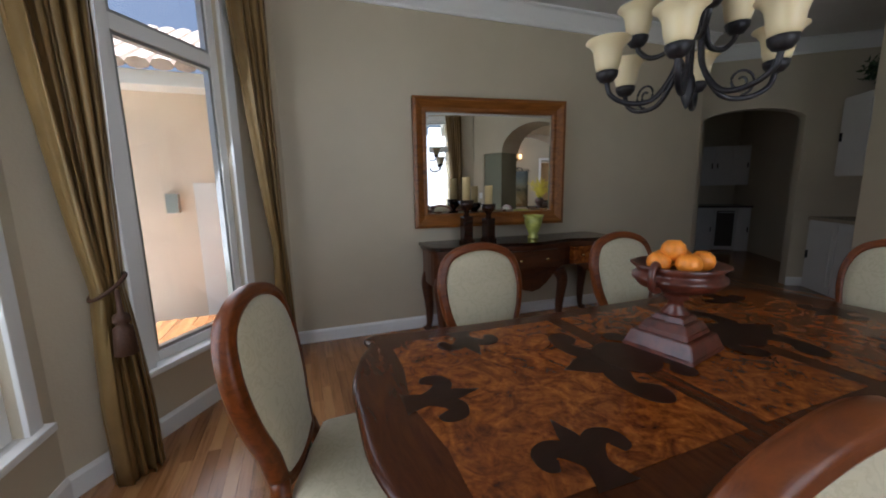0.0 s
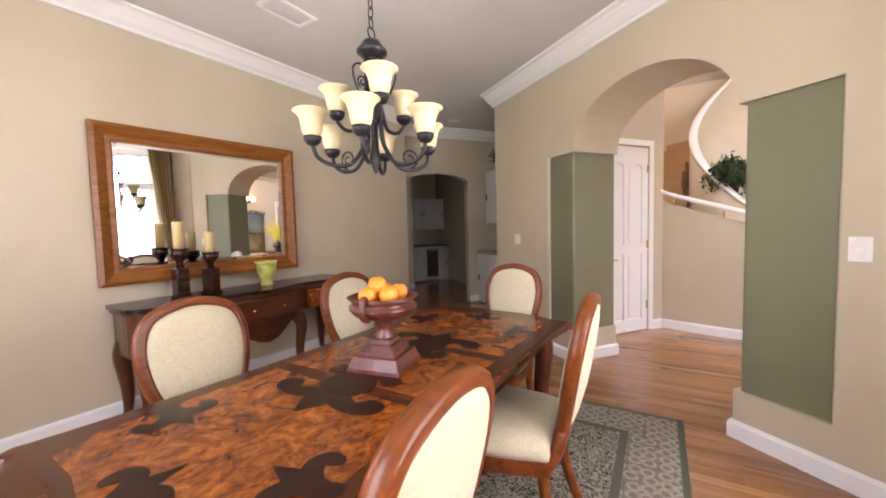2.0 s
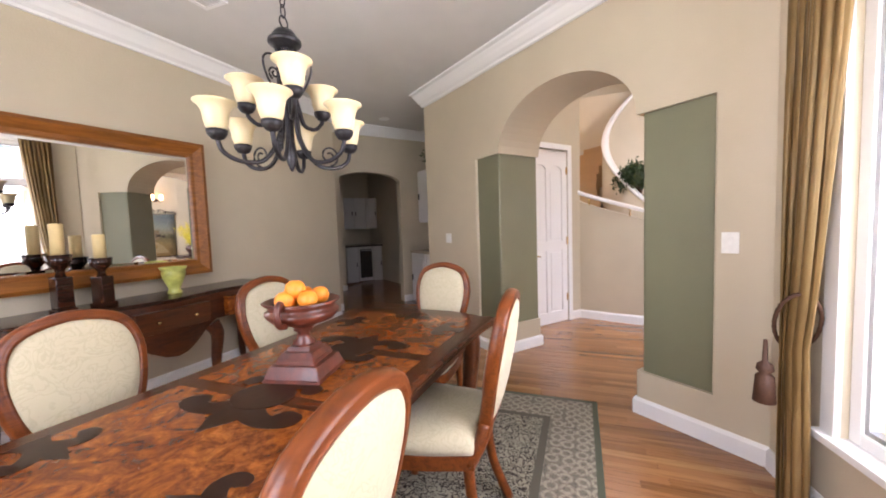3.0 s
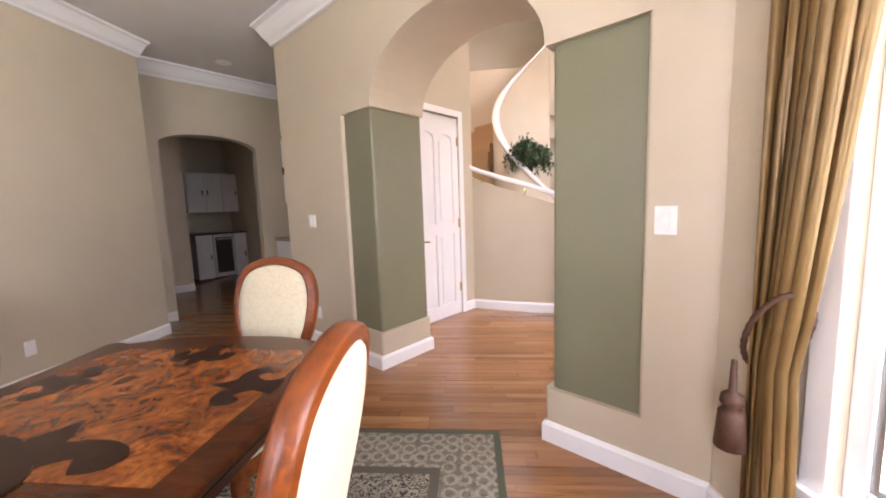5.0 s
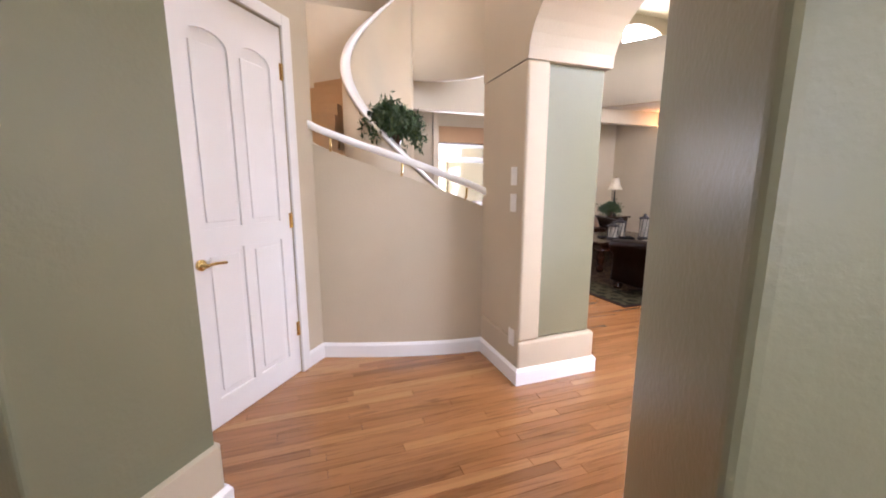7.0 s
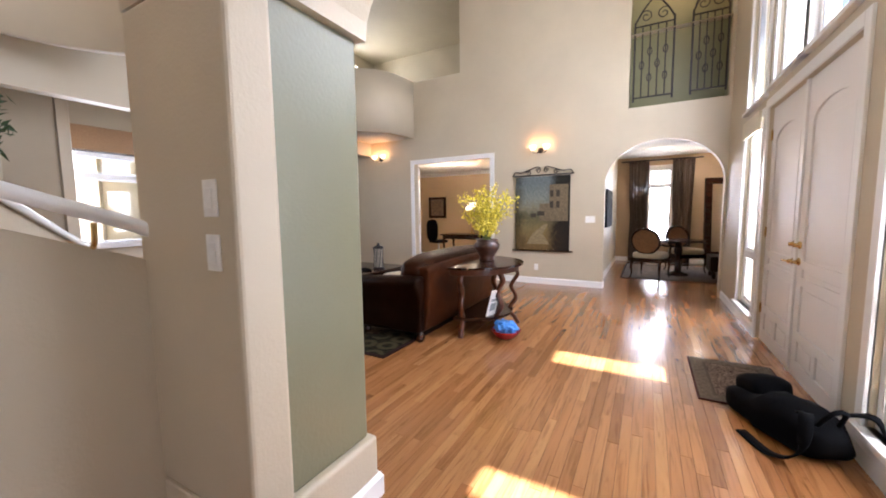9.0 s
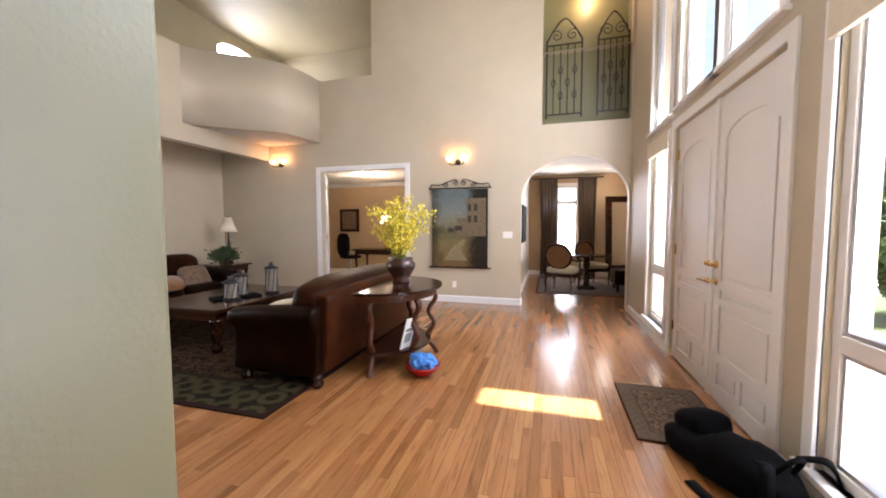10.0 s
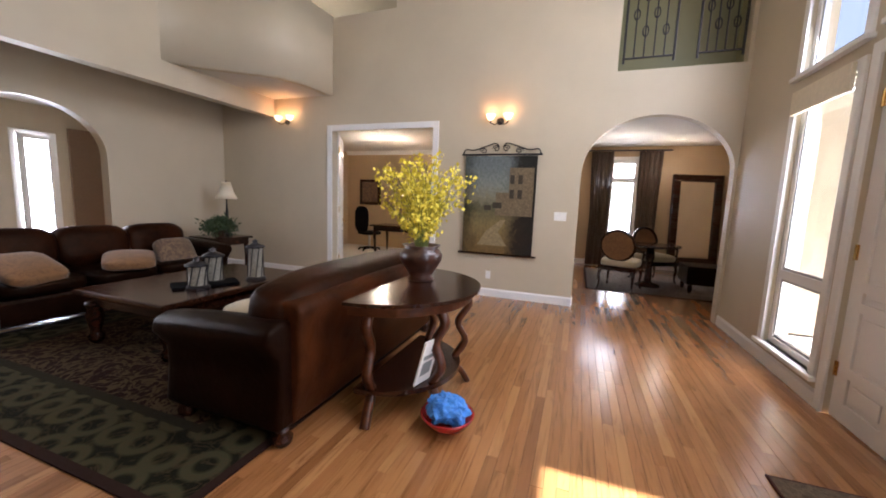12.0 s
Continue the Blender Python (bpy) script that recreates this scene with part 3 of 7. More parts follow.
wall("wall_kitchen_back", sd(10.85, 1.3), sd(10.85, 4.1), 0, ROOM_H, 0.12)
ob = part("ceiling_kitchen", prism([sd(K_S + 0.16, 1.2), sd(11.0, 1.2), sd(11.0, 4.1), sd(K_S + 0.16, 4.1)], 2.9, 3.1), CEIL)
tagged(ob, "kitchen ceiling", "ceiling", kind="structure")

# far sitting room beyond the arch
wall("wall_sitting_back", (1.6, RY), (7.0, RY), 0, 2.9, -0.16, [(3.75 - 1.6, 4.33 - 1.6, 0.55, 2.45, 0)], TANWALL, label="tan wall of the sitting room with one window")
wall("wall_sitting_left", (5.05, FY - 0.14), (5.05, RY), 0, 2.9, 0.14)
wall("wall_sitting_right", (1.9, FY - 0.14), (1.9, RY), 0, 2.9, -0.14, (), TANWALL, "tan painted plaster wall")
wall("wall_sitting_front", (1.6, FY - 0.002), (FX, FY - 0.002), 0, 3.0, -0.14)
ob = part("ceiling_sitting", box(1.6, 5.3, RY - 0.2, FY - 0.14, 2.75, 2.92), CEIL)
tagged(ob, "white ceiling of the sitting room", "ceiling", kind="structure")
window_unit("window_11", (1.6, RY), (7.0, RY), 3.75 - 1.6, 4.33 - 1.6, 0.55, 2.45, (2.0,), "narrow white framed window between dark curtains", side=-1)
# study beyond the double doorway
wall("wall_study_back", (5.2, -10.9), (11.6, -10.9), 0, 2.9, -0.14, (), TANWALL, "tan painted plaster wall")
wall("wall_study_left", (11.4, FY - 0.14), (11.4, -10.9), 0, 2.9, 0.14, (), TANWALL, "tan painted plaster wall")
wall("wall_study_right", (5.25, FY - 0.14), (5.25, -10.9), 0, 2.9, -0.02)
ob = part("ceiling_study", box(5.2, 11.6, -11.1, FY - 0.14, 2.70, 2.9), CEIL)
tagged(ob, "white ceiling of the study", "ceiling", kind="structure")
# room beyond the living room arch
wall("wall_beyond_back", (13.9, FY), (13.9, -1.0), 0, 2.9, -0.14, [(1.27, 1.72, 0.12, 2.22, 0)])
window_unit("window_13", (13.9, FY), (13.9, -1.0), 1.27, 1.72, 0.12, 2.22, (), "narrow tall window in the room beyond the arch", side=1)
wall("wall_beyond_far", (BX + 0.165, -6.4), (14.0, -6.4), 0, 2.9, -0.14)
wall("wall_beyond_near", (BX + 0.165, -3.2), (14.0, -3.2), 0, 2.9, 0.14)
ob = part("ceiling_beyond", box(BX + 0.165, 14.0, -6.6, -3.0, 2.75, 2.9), CEIL)
tagged(ob, "white ceiling of the room beyond", "ceiling", kind="structure")
# stair drum: inner guard wall, outer wall, treads
SC, SR, SO, SK = (8.44, -0.87), 1.21, 2.66, 1.104


def cap_z(a):
    return 0.75 + SK * (3.35 - a)


def arc(r, a0, a1, n):
    return [(SC[0] + r * math.cos(a0 + (a1 - a0) * i / n), SC[1] + r * math.sin(a0 + (a1 - a0) * i / n)) for i in range(n + 1)]


na = 64
drum = arc(SR, 3.35, 0.0, na)
ob = part("wall_stair_drum", ribbon(drum, -0.1, [0] * (na + 1), [cap_z(3.35 - 3.35 * i / na) for i in range(na + 1)]), WALL, smooth=True)
tagged(ob, "cream curved guard wall that rises round the stair", "wall", kind="structure")
drum2 = arc(SR, 0.0, -1.5, 30)
ob = part("wall_stair_drum_upper", ribbon(drum2, -0.1, [3.05] * 31, [cap_z(-1.5 * i / 30) for i in range(31)]), WALL, smooth=True)
tagged(ob, "cream curved guard wall above a wide opening", "wall", kind="structure")
cap_line = [(x, y, cap_z(3.38 - 4.6 * i / 90)) for i, (x, y) in enumerate(arc(SR - 0.05 + 0.0, 3.38, -1.22, 90))]
ob = part("stair_cap", sweep(cap_line, [(-0.06, 0), (0.06, 0), (0.066, 0.016), (0.058, 0.036), (-0.058, 0.036), (-0.066, 0.016)]), TRIM, smooth=True)
tagged(ob, "white painted cap that curls up the stair guard", "trim", kind="structure")
outer = arc(SO, radians(141), radians(-20), 60)
ob = part("wall_stair_outer", ribbon(outer, 0.12, [0] * 61, [HALL_H] * 61), WALL, smooth=True)
tagged(ob, "tall curved cream wall round the stair", "wall", kind="structure")
wall("wall_stair_end", (SC[0] + SO * math.cos(radians(-20)), SC[1] + SO * math.sin(radians(-20))), (BX, -1.75), 0, HALL_H, 0.12)
wall("wall_stair_link", sd(4.40, 4.50), (SC[0] + SO * math.cos(radians(141)), SC[1] + SO * math.sin(radians(141))), 0, HALL_H, 0.14)
stair = empty("staircase", Matrix.Identity(4), "curved staircase with tan carpeted treads behind the half wall", "staircase")
CARPET = plain("tan_carpet", (0.42, 0.27, 0.14), 0.95, 0, 0.12, 120, 0.7)
step = 0.175 / SK
for q in range(22):
    a1 = 3.30 - q * step
    if a1 < -0.5:
        break
    z = 0.175 * (q + 1)
    pts = arc(SR + 0.115, a1, a1 - step - 0.03, 3) + arc(SO - 0.02, a1 - step - 0.03, a1, 3)
    if a1 > 2.3:
        pts = arc(SR + 0.115, a1, a1 - step - 0.03, 3) + arc(2.38, a1 - step - 0.03, a1, 3)
    part("tread", prism(pts, max(0.0, z - 0.42), z), CARPET, stair)

# ---- baseboards and crown mouldings ----
base_run("baseboard_dining", [sd(S_W, D1), sd(S_B, D1), sd(S_B, D0), sd(S_W, D0)])
base_run("baseboard_dining_a", [sd(S_END, D0 + 0.16), sd(S_END, D0), sd(S_A, D0), sd(S_A, D1), sd(4.40, D1)])
base_run("baseboard_mirror", [(0.66, 4.33), (5.38, 4.13)])
base_run("baseboard_return", [(5.38, 4.13), sd(7.08, 1.74), sd(7.08, 1.95)])
base_run("baseboard_kitchen", [sd(7.08, 3.07), sd(7.08, 3.35)])
base_run("baseboard_bay", [BAY[3], BAY[2], BAY[1], BAY[0]])
base_run("baseboard_bay_b", [BAY[4], BAY[3]])
base_run("baseboard_closet", [sd(4.40, 4.33), sd(4.40, 4.50)])
base_run("baseboard_knee", knee)
base_run("baseboard_pier_c", [(5.955, PY1), (PX, PY1), (PX, PY0), (5.99, PY0)][::1])
base_run("baseboard_far_a", [(7.05 - 0.1, FY), (AX1, FY), (AX1, FY - 0.14)])
base_run("baseboard_far_b", [(BX, FY), (8.93, FY)])
base_run("baseboard_back", [(BX, FY + 1.84), (BX, FY)])
base_run("baseboard_front", [(FX, FY), (FX, -4.75)])
base_run("baseboard_front_b", [(FX, -2.73), (FX, PY0), (3.90, PY0), (3.90, PY1)])
base_run("baseboard_sitting", [(5.05, FY - 0.14), (5.05, RY), (1.9, RY)])
crown_run("crown_mirror", [(0.66, 4.33), (5.38, 4.13), sd(K_S, 1.74), sd(K_S, 3.95)])
crown_run("crown_arch", [sd(S_END, D0 + 0.16), sd(S_END, D0), sd(S_W, D0)])
crown_run("crown_bay", [BAY[4], BAY[3], BAY[2], BAY[1], BAY[0]])
crown_run("crown_study", [(5.25, -10.9), (11.4, -10.9)][::-1], 2.70, 0.1)


# ---- closet door ----
def panel_door(name, m, w, h, panels, label, material=DOORWHITE, thick=0.042, hinge_x=None, lever_x=None, hinge_side=1):
    """A leaf in its own frame: x across, y through (front at y 0 facing -y), z up."""
    top = empty(name, m, label, "door")
    top["kind"] = "structure"
    bm = bmesh.new()
    add_box(bm, 0.004, w - 0.004, 0.0155, thick, 0.008, h - 0.005)
    part("leaf", bm, material, top)
    face = bmesh.new()
    holes = [(a, b, c, d, r) for a, b, c, d, r in panels]
    wall_bm(w - 0.006, 0.008, h - 0.003, 0.015, holes, Matrix.Translation((0.003, 0.0, 0)), face)
    part("stile_and_rail", face, material, top)
    for a, b, c, d, r in holes:
        pb = wall_bm(b - a - 0.06, c + 0.03, d - (0.03 if r <= 0 else 0.0), 0.011, (), Matrix.Translation((a + 0.033, 0.004, 0)))
        ob = part("panel", pb, material, top, "raised door panel")
        md = ob.modifiers.new("round", "BEVEL")
        md.width, md.segments, md.limit_method = 0.008, 2, "ANGLE"
    if hinge_x is not None:
        for z in (0.33, h * 0.5 - 0.05, h - 0.26):
            hb = lathe([(0.007, z - 0.05), (0.007, z + 0.05)], 10, m=Matrix.Translation((hinge_x, -0.006, 0)))
            add_box(hb, hinge_x - 0.02, hinge_x + 0.02, -0.002, 0.0, z - 0.05, z + 0.05)
            part("hinge", hb, BRASS, top, "brass hinge")
    if lever_x is not None:
        d = -1 if lever_x > w / 2 else 1
        lb = lathe([(0.03, 0), (0.03, 0.008), (0.022, 0.014), (0.011, 0.018), (0.011, 0.05)], 18, m=Matrix.Translation((lever_x, 0, 0.92)) @ Matrix.Rotation(radians(90), 4, 'X'))
        sweep(spline([(lever_x, -0.05, 0.92), (lever_x + d * 0.04, -0.052, 0.925), (lever_x + d * 0.11, -0.05, 0.918)], 5), ring_section(0.008, 8), lb)
        part("lever_handle", lb, BRASS, top, "brass lever handle", True)
    return top


DW = 0.75
pa = [(0.10, 0.345, 0.16, 0.98, 0), (0.40, 0.645, 0.16, 0.98, 0), (0.10, 0.345, 1.10, 2.02, 0.07), (0.40, 0.645, 1.10, 2.02, 0.07)]
panel_door("door_1", along(sd(4.404, 3.505), sd(4.404, 4.255)),
           DW, 2.29, pa, "closed white panelled closet door with brass lever", hinge_x=DW - 0.004, lever_x=0.07)
cas = bmesh.new()
cm = along(sd(4.40, 3.505), sd(4.40, 4.255))
for x0, x1, z0, z1 in ((-0.07, -0.002, 0, 2.37), (DW + 0.002, DW + 0.075, 0, 2.37), (-0.002, DW + 0.002, 2.30, 2.37)):
    add_box(cas, x0, x1, -0.018, -0.001, z0, z1, cm, 0.004)
tagged(part("trim_closet", cas, TRIM), "white painted door casing", "casing", kind="structure")

# ---- handrail over the half wall ----
rail = empty("handrail", Matrix.Identity(4), "white handrail on brass brackets above the curved half wall", "handrail")
hl = [(x - 0.02, y, 1.765 - 0.50 * i / (kk - 1)) for i, (x, y) in enumerate(knee)]
part("rail", sweep(hl, [(-0.018, -0.024), (0.018, -0.024), (0.024, 0.0), (0.02, 0.02), (0, 0.026), (-0.02, 0.02), (-0.024, 0.0)]), TRIM, rail, smooth=True)
for q in (5, 16, 27):
    x, y, z = hl[q]
    part("bracket", sweep(spline([(x + 0.05, y, z - 0.13), (x + 0.01, y, z - 0.10), (x, y, z - 0.03)], 4), ring_section(0.009, 8)), BRASS, rail, "brass rail bracket", True)


# ---- switches and outlets ----
def plate(name, m, label, w=0.072, h=0.115, toggles=1, outlet=False):
    top = empty(name, m, label, "outlet" if outlet else "light switch")
    part("cover_plate", box(-w / 2, w / 2, -0.007, -0.001, -h / 2, h / 2, None, 0.002), PLASTIC, top)
    for k in range(toggles):
        x = (k - (toggles - 1) / 2) * 0.046
        if outlet:
            for z in (-0.021, 0.021):
                part("socket", box(x - 0.016, x + 0.016, -0.009, -0.007, z - 0.014, z + 0.014, None, 0.001), PLASTIC, top)
        else:
            part("toggle", box(x - 0.016, x + 0.016, -0.011, -0.007, -0.032, 0.032, None, 0.002), PLASTIC, top)
    return top


def on_wall(p, q, z):
    """A frame at p whose y goes into a wall that runs on towards q with the room at its right."""
    return along(p, q) @ Matrix.Translation((0, 0, z))


plate("light_switch", on_wall(sd(1.955, D0), sd(1.0, D0), 1.21), "white light switch on the beige wall beside the niche", 0.085, 0.12)
plate("light_switch", on_wall(sd(4.86, D0), sd(4.0, D0), 1.20), "white double light switch on the beige wall", 0.115, 0.115, 2)
plate("outlet", on_wall(sd(4.86, D0), sd(4.0, D0), 0.315), "white wall outlet above the baseboard", outlet=True)
for z in (1.385, 1.215):
    plate("light_switch", on_wall((5.50, PY1), (6.0, PY1), z) @ Matrix.Rotation(math.pi, 4, 'Z'), "white light switch on the pier")
plate("outlet", on_wall((5.47, PY1), (6.0, PY1), 0.31) @ Matrix.Rotation(math.pi, 4, 'Z'), "white wall outlet on the pier", outlet=True)
plate("light_switch", on_wall((5.18, FY), (6, FY), 1.205) @ Matrix.Rotation(math.pi, 4, 'Z'), "white triple light switch beside the arch", 0.16, 0.115, 3)
plate("outlet", on_wall((6.12, FY), (7, FY), 0.316) @ Matrix.Rotation(math.pi, 4, 'Z'), "white wall outlet below the wall hanging", outlet=True)
plate("outlet", on_wall((4.15, mirror_wall_y(4.15)), (4.8, mirror_wall_y(4.8)), 0.32), "white wall outlet in the dining room", outlet=True)


# ---- upholstery and fabrics ----
def damask(name, c, c2, scale=16):
    m, n, l, b = nodes_of(name)
    v = coords(n, l)
    w = n.new("ShaderNodeTexVoronoi")
    w.feature = "SMOOTH_F1"
    w.inputs["Scale"].default_value = scale
    warp = noise_tex(n, l, v, scale * 0.8, 3, 0.5, 2.5)
    add = n.new("ShaderNodeVectorMath")
    add.operation = "MULTIPLY_ADD"
    l.new(v, add.inputs[0])
    add.inputs[1].default_value = (1, 1, 1)
    l.new(warp, add.inputs[2])
    l.new(add.outputs[0], w.inputs["Vector"])
    pat = ramp(n, l, warp, [(0.44, c), (0.5, c2), (0.56, c)])
    l.new(pat, b.inputs["Base Color"])
    b.inputs["Roughness"].default_value = 0.75
    b.inputs["Sheen Weight"].default_value = 0.25
    bump(n, l, warp, b, 0.25, 0.004)
    return m


CREAM = damask("cream_damask", (0.50, 0.44, 0.295), (0.44, 0.385, 0.25))
SATIN = plain("gold_brown_satin", (0.16, 0.096, 0.034), 0.3, 0, 0.22, 5, 0.1)
SATIN.node_tree.nodes["Principled BSDF"].inputs["Specular IOR Level"].default_value = 0.7
SATIN.node_tree.nodes["Principled BSDF"].inputs["Specular Tint"].default_value = (1.0, 0.8, 0.5, 1)
SATIN_D = plain("dark_brown_satin", (0.06, 0.035, 0.02), 0.5, 0, 0.15, 6, 0.1)
CORD = plain("rust_brown_cord", (0.06, 0.022, 0.008), 0.7, 0, 0.3, 140, 0.6)


# ---- chairs ----
def cabriole(bm, x, y, z1, dx, dy, r=0.03):
    pts = spline([(x, y, z1), (x + dx * 0.6, y + dy * 0.6, z1 - 0.10), (x + dx * 0.25, y + dy * 0.25, z1 * 0.42), (x + dx * 0.35, y + dy * 0.35, 0.06), (x + dx, y + dy, 0.0)], 5)
    k = len(pts)
    sc = [1.25 - 0.75 * min(1, i / (k * 0.72)) + (0.25 if i > k - 4 else 0) for i in range(k)]
    return sweep(pts, ring_section(r, 8), bm, up=(0.3, 1, 0), scales=sc)


def dining_chair(m):
    """Faces +y, seat centre over the origin."""
    top = empty("dining_chair", m, "carved cherry dining chair with cream damask balloon back and seat", "chair", "dining chairs round the table")
    seat = bmesh.new()
    out = [(-0.20, -0.22), (0.20, -0.22), (0.26, 0.0), (0.27, 0.20), (0.15, 0.255), (0, 0.265), (-0.15, 0.255), (-0.27, 0.20), (-0.26, 0.0)]
    ring = [(p.x, p.y) for p in spline([(*q, 0) for q in out + out[:1]], 4)[:-1]]
    part("seat_frame", prism(ring, 0.385, 0.445), CHAIRWOOD, top)
    rows = []
    for f, z in ((0.985, 0.445), (1.0, 0.47), (0.97, 0.50), (0.85, 0.525), (0.5, 0.54), (0.05, 0.545)):
        rows.append([seat.verts.new((x * f, y * f + 0.01 * (1 - f), z)) for x, y in ring])
    for a, b in zip(rows, rows[1:]):
        for i in range(len(ring)):
            j = (i + 1) % len(ring)
            seat.faces.new((a[i], a[j], b[j], b[i]))
    seat.faces.new(rows[0])
    seat.faces.new(rows[-1])
    part("seat", seat, CREAM, top, "cream damask seat", True)
    # the back leans; its outline is wide at the top and narrow at the waist
    lean = lambda z: -0.235 - (z - 0.45) * 0.19
    outline = [(x * 0.86, z * 1.015) for x, z in [(-0.15, 0.53), (-0.175, 0.62), (-0.225, 0.74), (-0.24, 0.885), (-0.18, 0.995), (0, 1.037), (0.18, 0.995), (0.24, 0.885), (0.225, 0.74), (0.175, 0.62), (0.15, 0.53), (0.0, 0.505)]]
    loop = spline([(x, lean(z), z) for x, z in outline + outline[:1]], 5)[:-1]
    part("back_frame", sweep(loop, [(-0.021, -0.016), (-0.015, -0.026), (-0.003, -0.028), (0.003, -0.021), (0.010, -0.025), (0.018, -0.017), (0.021, 0.0), (0.018, 0.017), (0.010, 0.025), (0.003, 0.021), (-0.003, 0.028), (-0.015, 0.026), (-0.021, 0.016)], closed=True, up=(0, 1, 0.19)), CHAIRWOOD, top, smooth=True)
    for side in (1, -1):
        pad = bmesh.new()
        rr = []
        for f, bulge in ((0.955, 0.0), (0.93, 0.014), (0.89, 0.024), (0.72, 0.034), (0.4, 0.042), (0.06, 0.045)):
            rr.append([pad.verts.new((v.x * f, lean(0.78 + (v.z - 0.78) * f) + side * bulge + side * 0.004, 0.78 + (v.z - 0.78) * f)) for v in loop])
        for a, b in zip(rr, rr[1:]):
            for i in range(len(loop)):
                j = (i + 1) % len(loop)
                pad.faces.new((a[i], a[j], b[j], b[i]))
        pad.faces.new(rr[-1])
        part("backrest", pad, CREAM, top, "cream damask upholstered back", True)
    for s in (1, -1):
        part("back_post", sweep(spline([(s * 0.185, -0.19, 0.40), (s * 0.165, -0.235, 0.47), (s * 0.14, lean(0.54), 0.55)], 4), ring_section(0.027, 8)), CHAIRWOOD, top, smooth=True)
    for sx, sy in ((1, 1), (-1, 1)):
        part("leg", cabriole(None, 0.21 * sx, 0.19 * sy, 0.40, 0.03 * sx, 0.045 * sy), CHAIRWOOD, top, smooth=True)
    for sx in (1, -1):
        part("leg", sweep(spline([(0.185 * sx, -0.19, 0.40), (0.185 * sx, -0.215, 0.2), (0.20 * sx, -0.29, 0.0)], 5), ring_section(0.024, 8), up=(0, 1, 0)), CHAIRWOOD, top, smooth=True)
    return top


RUG_Z = 0.012
chair = dining_chair(pose(1.34, 1.47, RUG_Z, 0, 0, 0))
for x, y, a in ((2.30, 1.36, 2), (1.57, 2.21, 180), (2.50, 2.22, 178), (3.03, 1.765, 80), (0.93, 2.00, -106)):
    copy_thing(chair, pose(x, y, RUG_Z, 0, 0, a))


# ---- dining table ----
def burl(name):
    m, n, l, b = nodes_of(name)
    v = coords(n, l)
    g = noise_tex(n, l, v, 9, 8, 0.62, 2.2)
    sp = noise_tex(n, l, v, 38, 3, 0.5, 1.0)
    c = ramp(n, l, g, [(0.28, (0.03, 0.007, 0.002)), (0.44, (0.16, 0.038, 0.006)), (0.6, (0.30, 0.085, 0.012)), (0.75, (0.42, 0.145, 0.025))])
    dk = ramp(n, l, sp, [(0.35, (0.55, 0.5, 0.45)), (0.55, (1, 1, 1))])
    l.new(mix(n, l, 0.7, c, dk, "MULTIPLY"), b.inputs["Base Color"])
    b.inputs["Roughness"].default_value = 0.26
    b.inputs["Specular IOR Level"].default_value = 0.35
    b.inputs["Coat Weight"].default_value, b.inputs["Coat Roughness"].default_value = 0.12, 0.08
    return m


BURL = burl("walnut_burl")
BORDER = wooden("red_brown_border_veneer", (0.026, 0.0065, 0.002), (0.10, 0.026, 0.006), 0.27, (14, 2.5, 14), 0.08)
INLAY = wooden("dark_inlay_veneer", (0.012, 0.0038, 0.0018), (0.036, 0.011, 0.005), 0.28, (3, 9, 9), 0.06)
for vn in (BORDER, INLAY):
    vn.node_tree.nodes["Principled BSDF"].inputs["Specular IOR Level"].default_value = 0.22
TZ = 0.765
tcx, tcy, hx, hy = 2.0, 1.79, 1.035, 0.52
table = empty("dining_table", pose(tcx, tcy, RUG_Z, 0, 0, -1.5), "long burl walnut dining table with dark inlay and carved edge", "table")


def table_outline(grow=0.0):
    """Concave long sides, knuckled corners and ends that swing out, run anticlockwise."""
    quarter = [(hx + 0.105, 0.0), (hx + 0.10, hy * 0.35), (hx + 0.055, hy * 0.66), (hx + 0.012, hy * 0.84), (hx + 0.022, hy * 0.95), (hx - 0.012, hy + 0.012), (hx - 0.07, hy + 0.004), (hx * 0.74, hy - 0.018), (hx * 0.4, hy - 0.036)]
    pts = quarter + [(0.0, hy - 0.042)] + [(-x, y) for x, y in quarter[::-1]]
    pts += [(-x, -y) for x, y in quarter[1:]] + [(0.0, -hy + 0.042)] + [(x, -y) for x, y in quarter[:0:-1]]
    loop = spline([(x, y, 0) for x, y in pts + pts[:1]], 4)[:-1]
    out, k = [], len(loop)
    for i, p in enumerate(loop):
        t = (loop[(i + 1) % k] - loop[i - 1]).normalized()
        out.append((p.x + t.y * grow, p.y - t.x * grow))
    return out


tb = bmesh.new()
rings = []
for g, z in ((-0.05, TZ - 0.06), (-0.035, TZ - 0.058), (-0.012, TZ - 0.045), (-0.016, TZ - 0.036), (0.0, TZ - 0.028), (0.006, TZ - 0.016), (0.002, TZ - 0.006), (-0.01, TZ - 0.001), (-0.022, TZ)):
    rings.append([tb.verts.new((x, y, z)) for x, y in table_outline(g)])
for a, b in zip(rings, rings[1:]):
    for i in range(len(a)):
        tb.faces.new((a[i], a[(i + 1) % len(a)], b[(i + 1) % len(a)], b[i]))
tb.faces.new(rings[0])
tb.faces.new(rings[-1])
part("tabletop", tb, BORDER, table, "dark moulded table edge and border", True)
BAND, BW = 0.255, 0.035


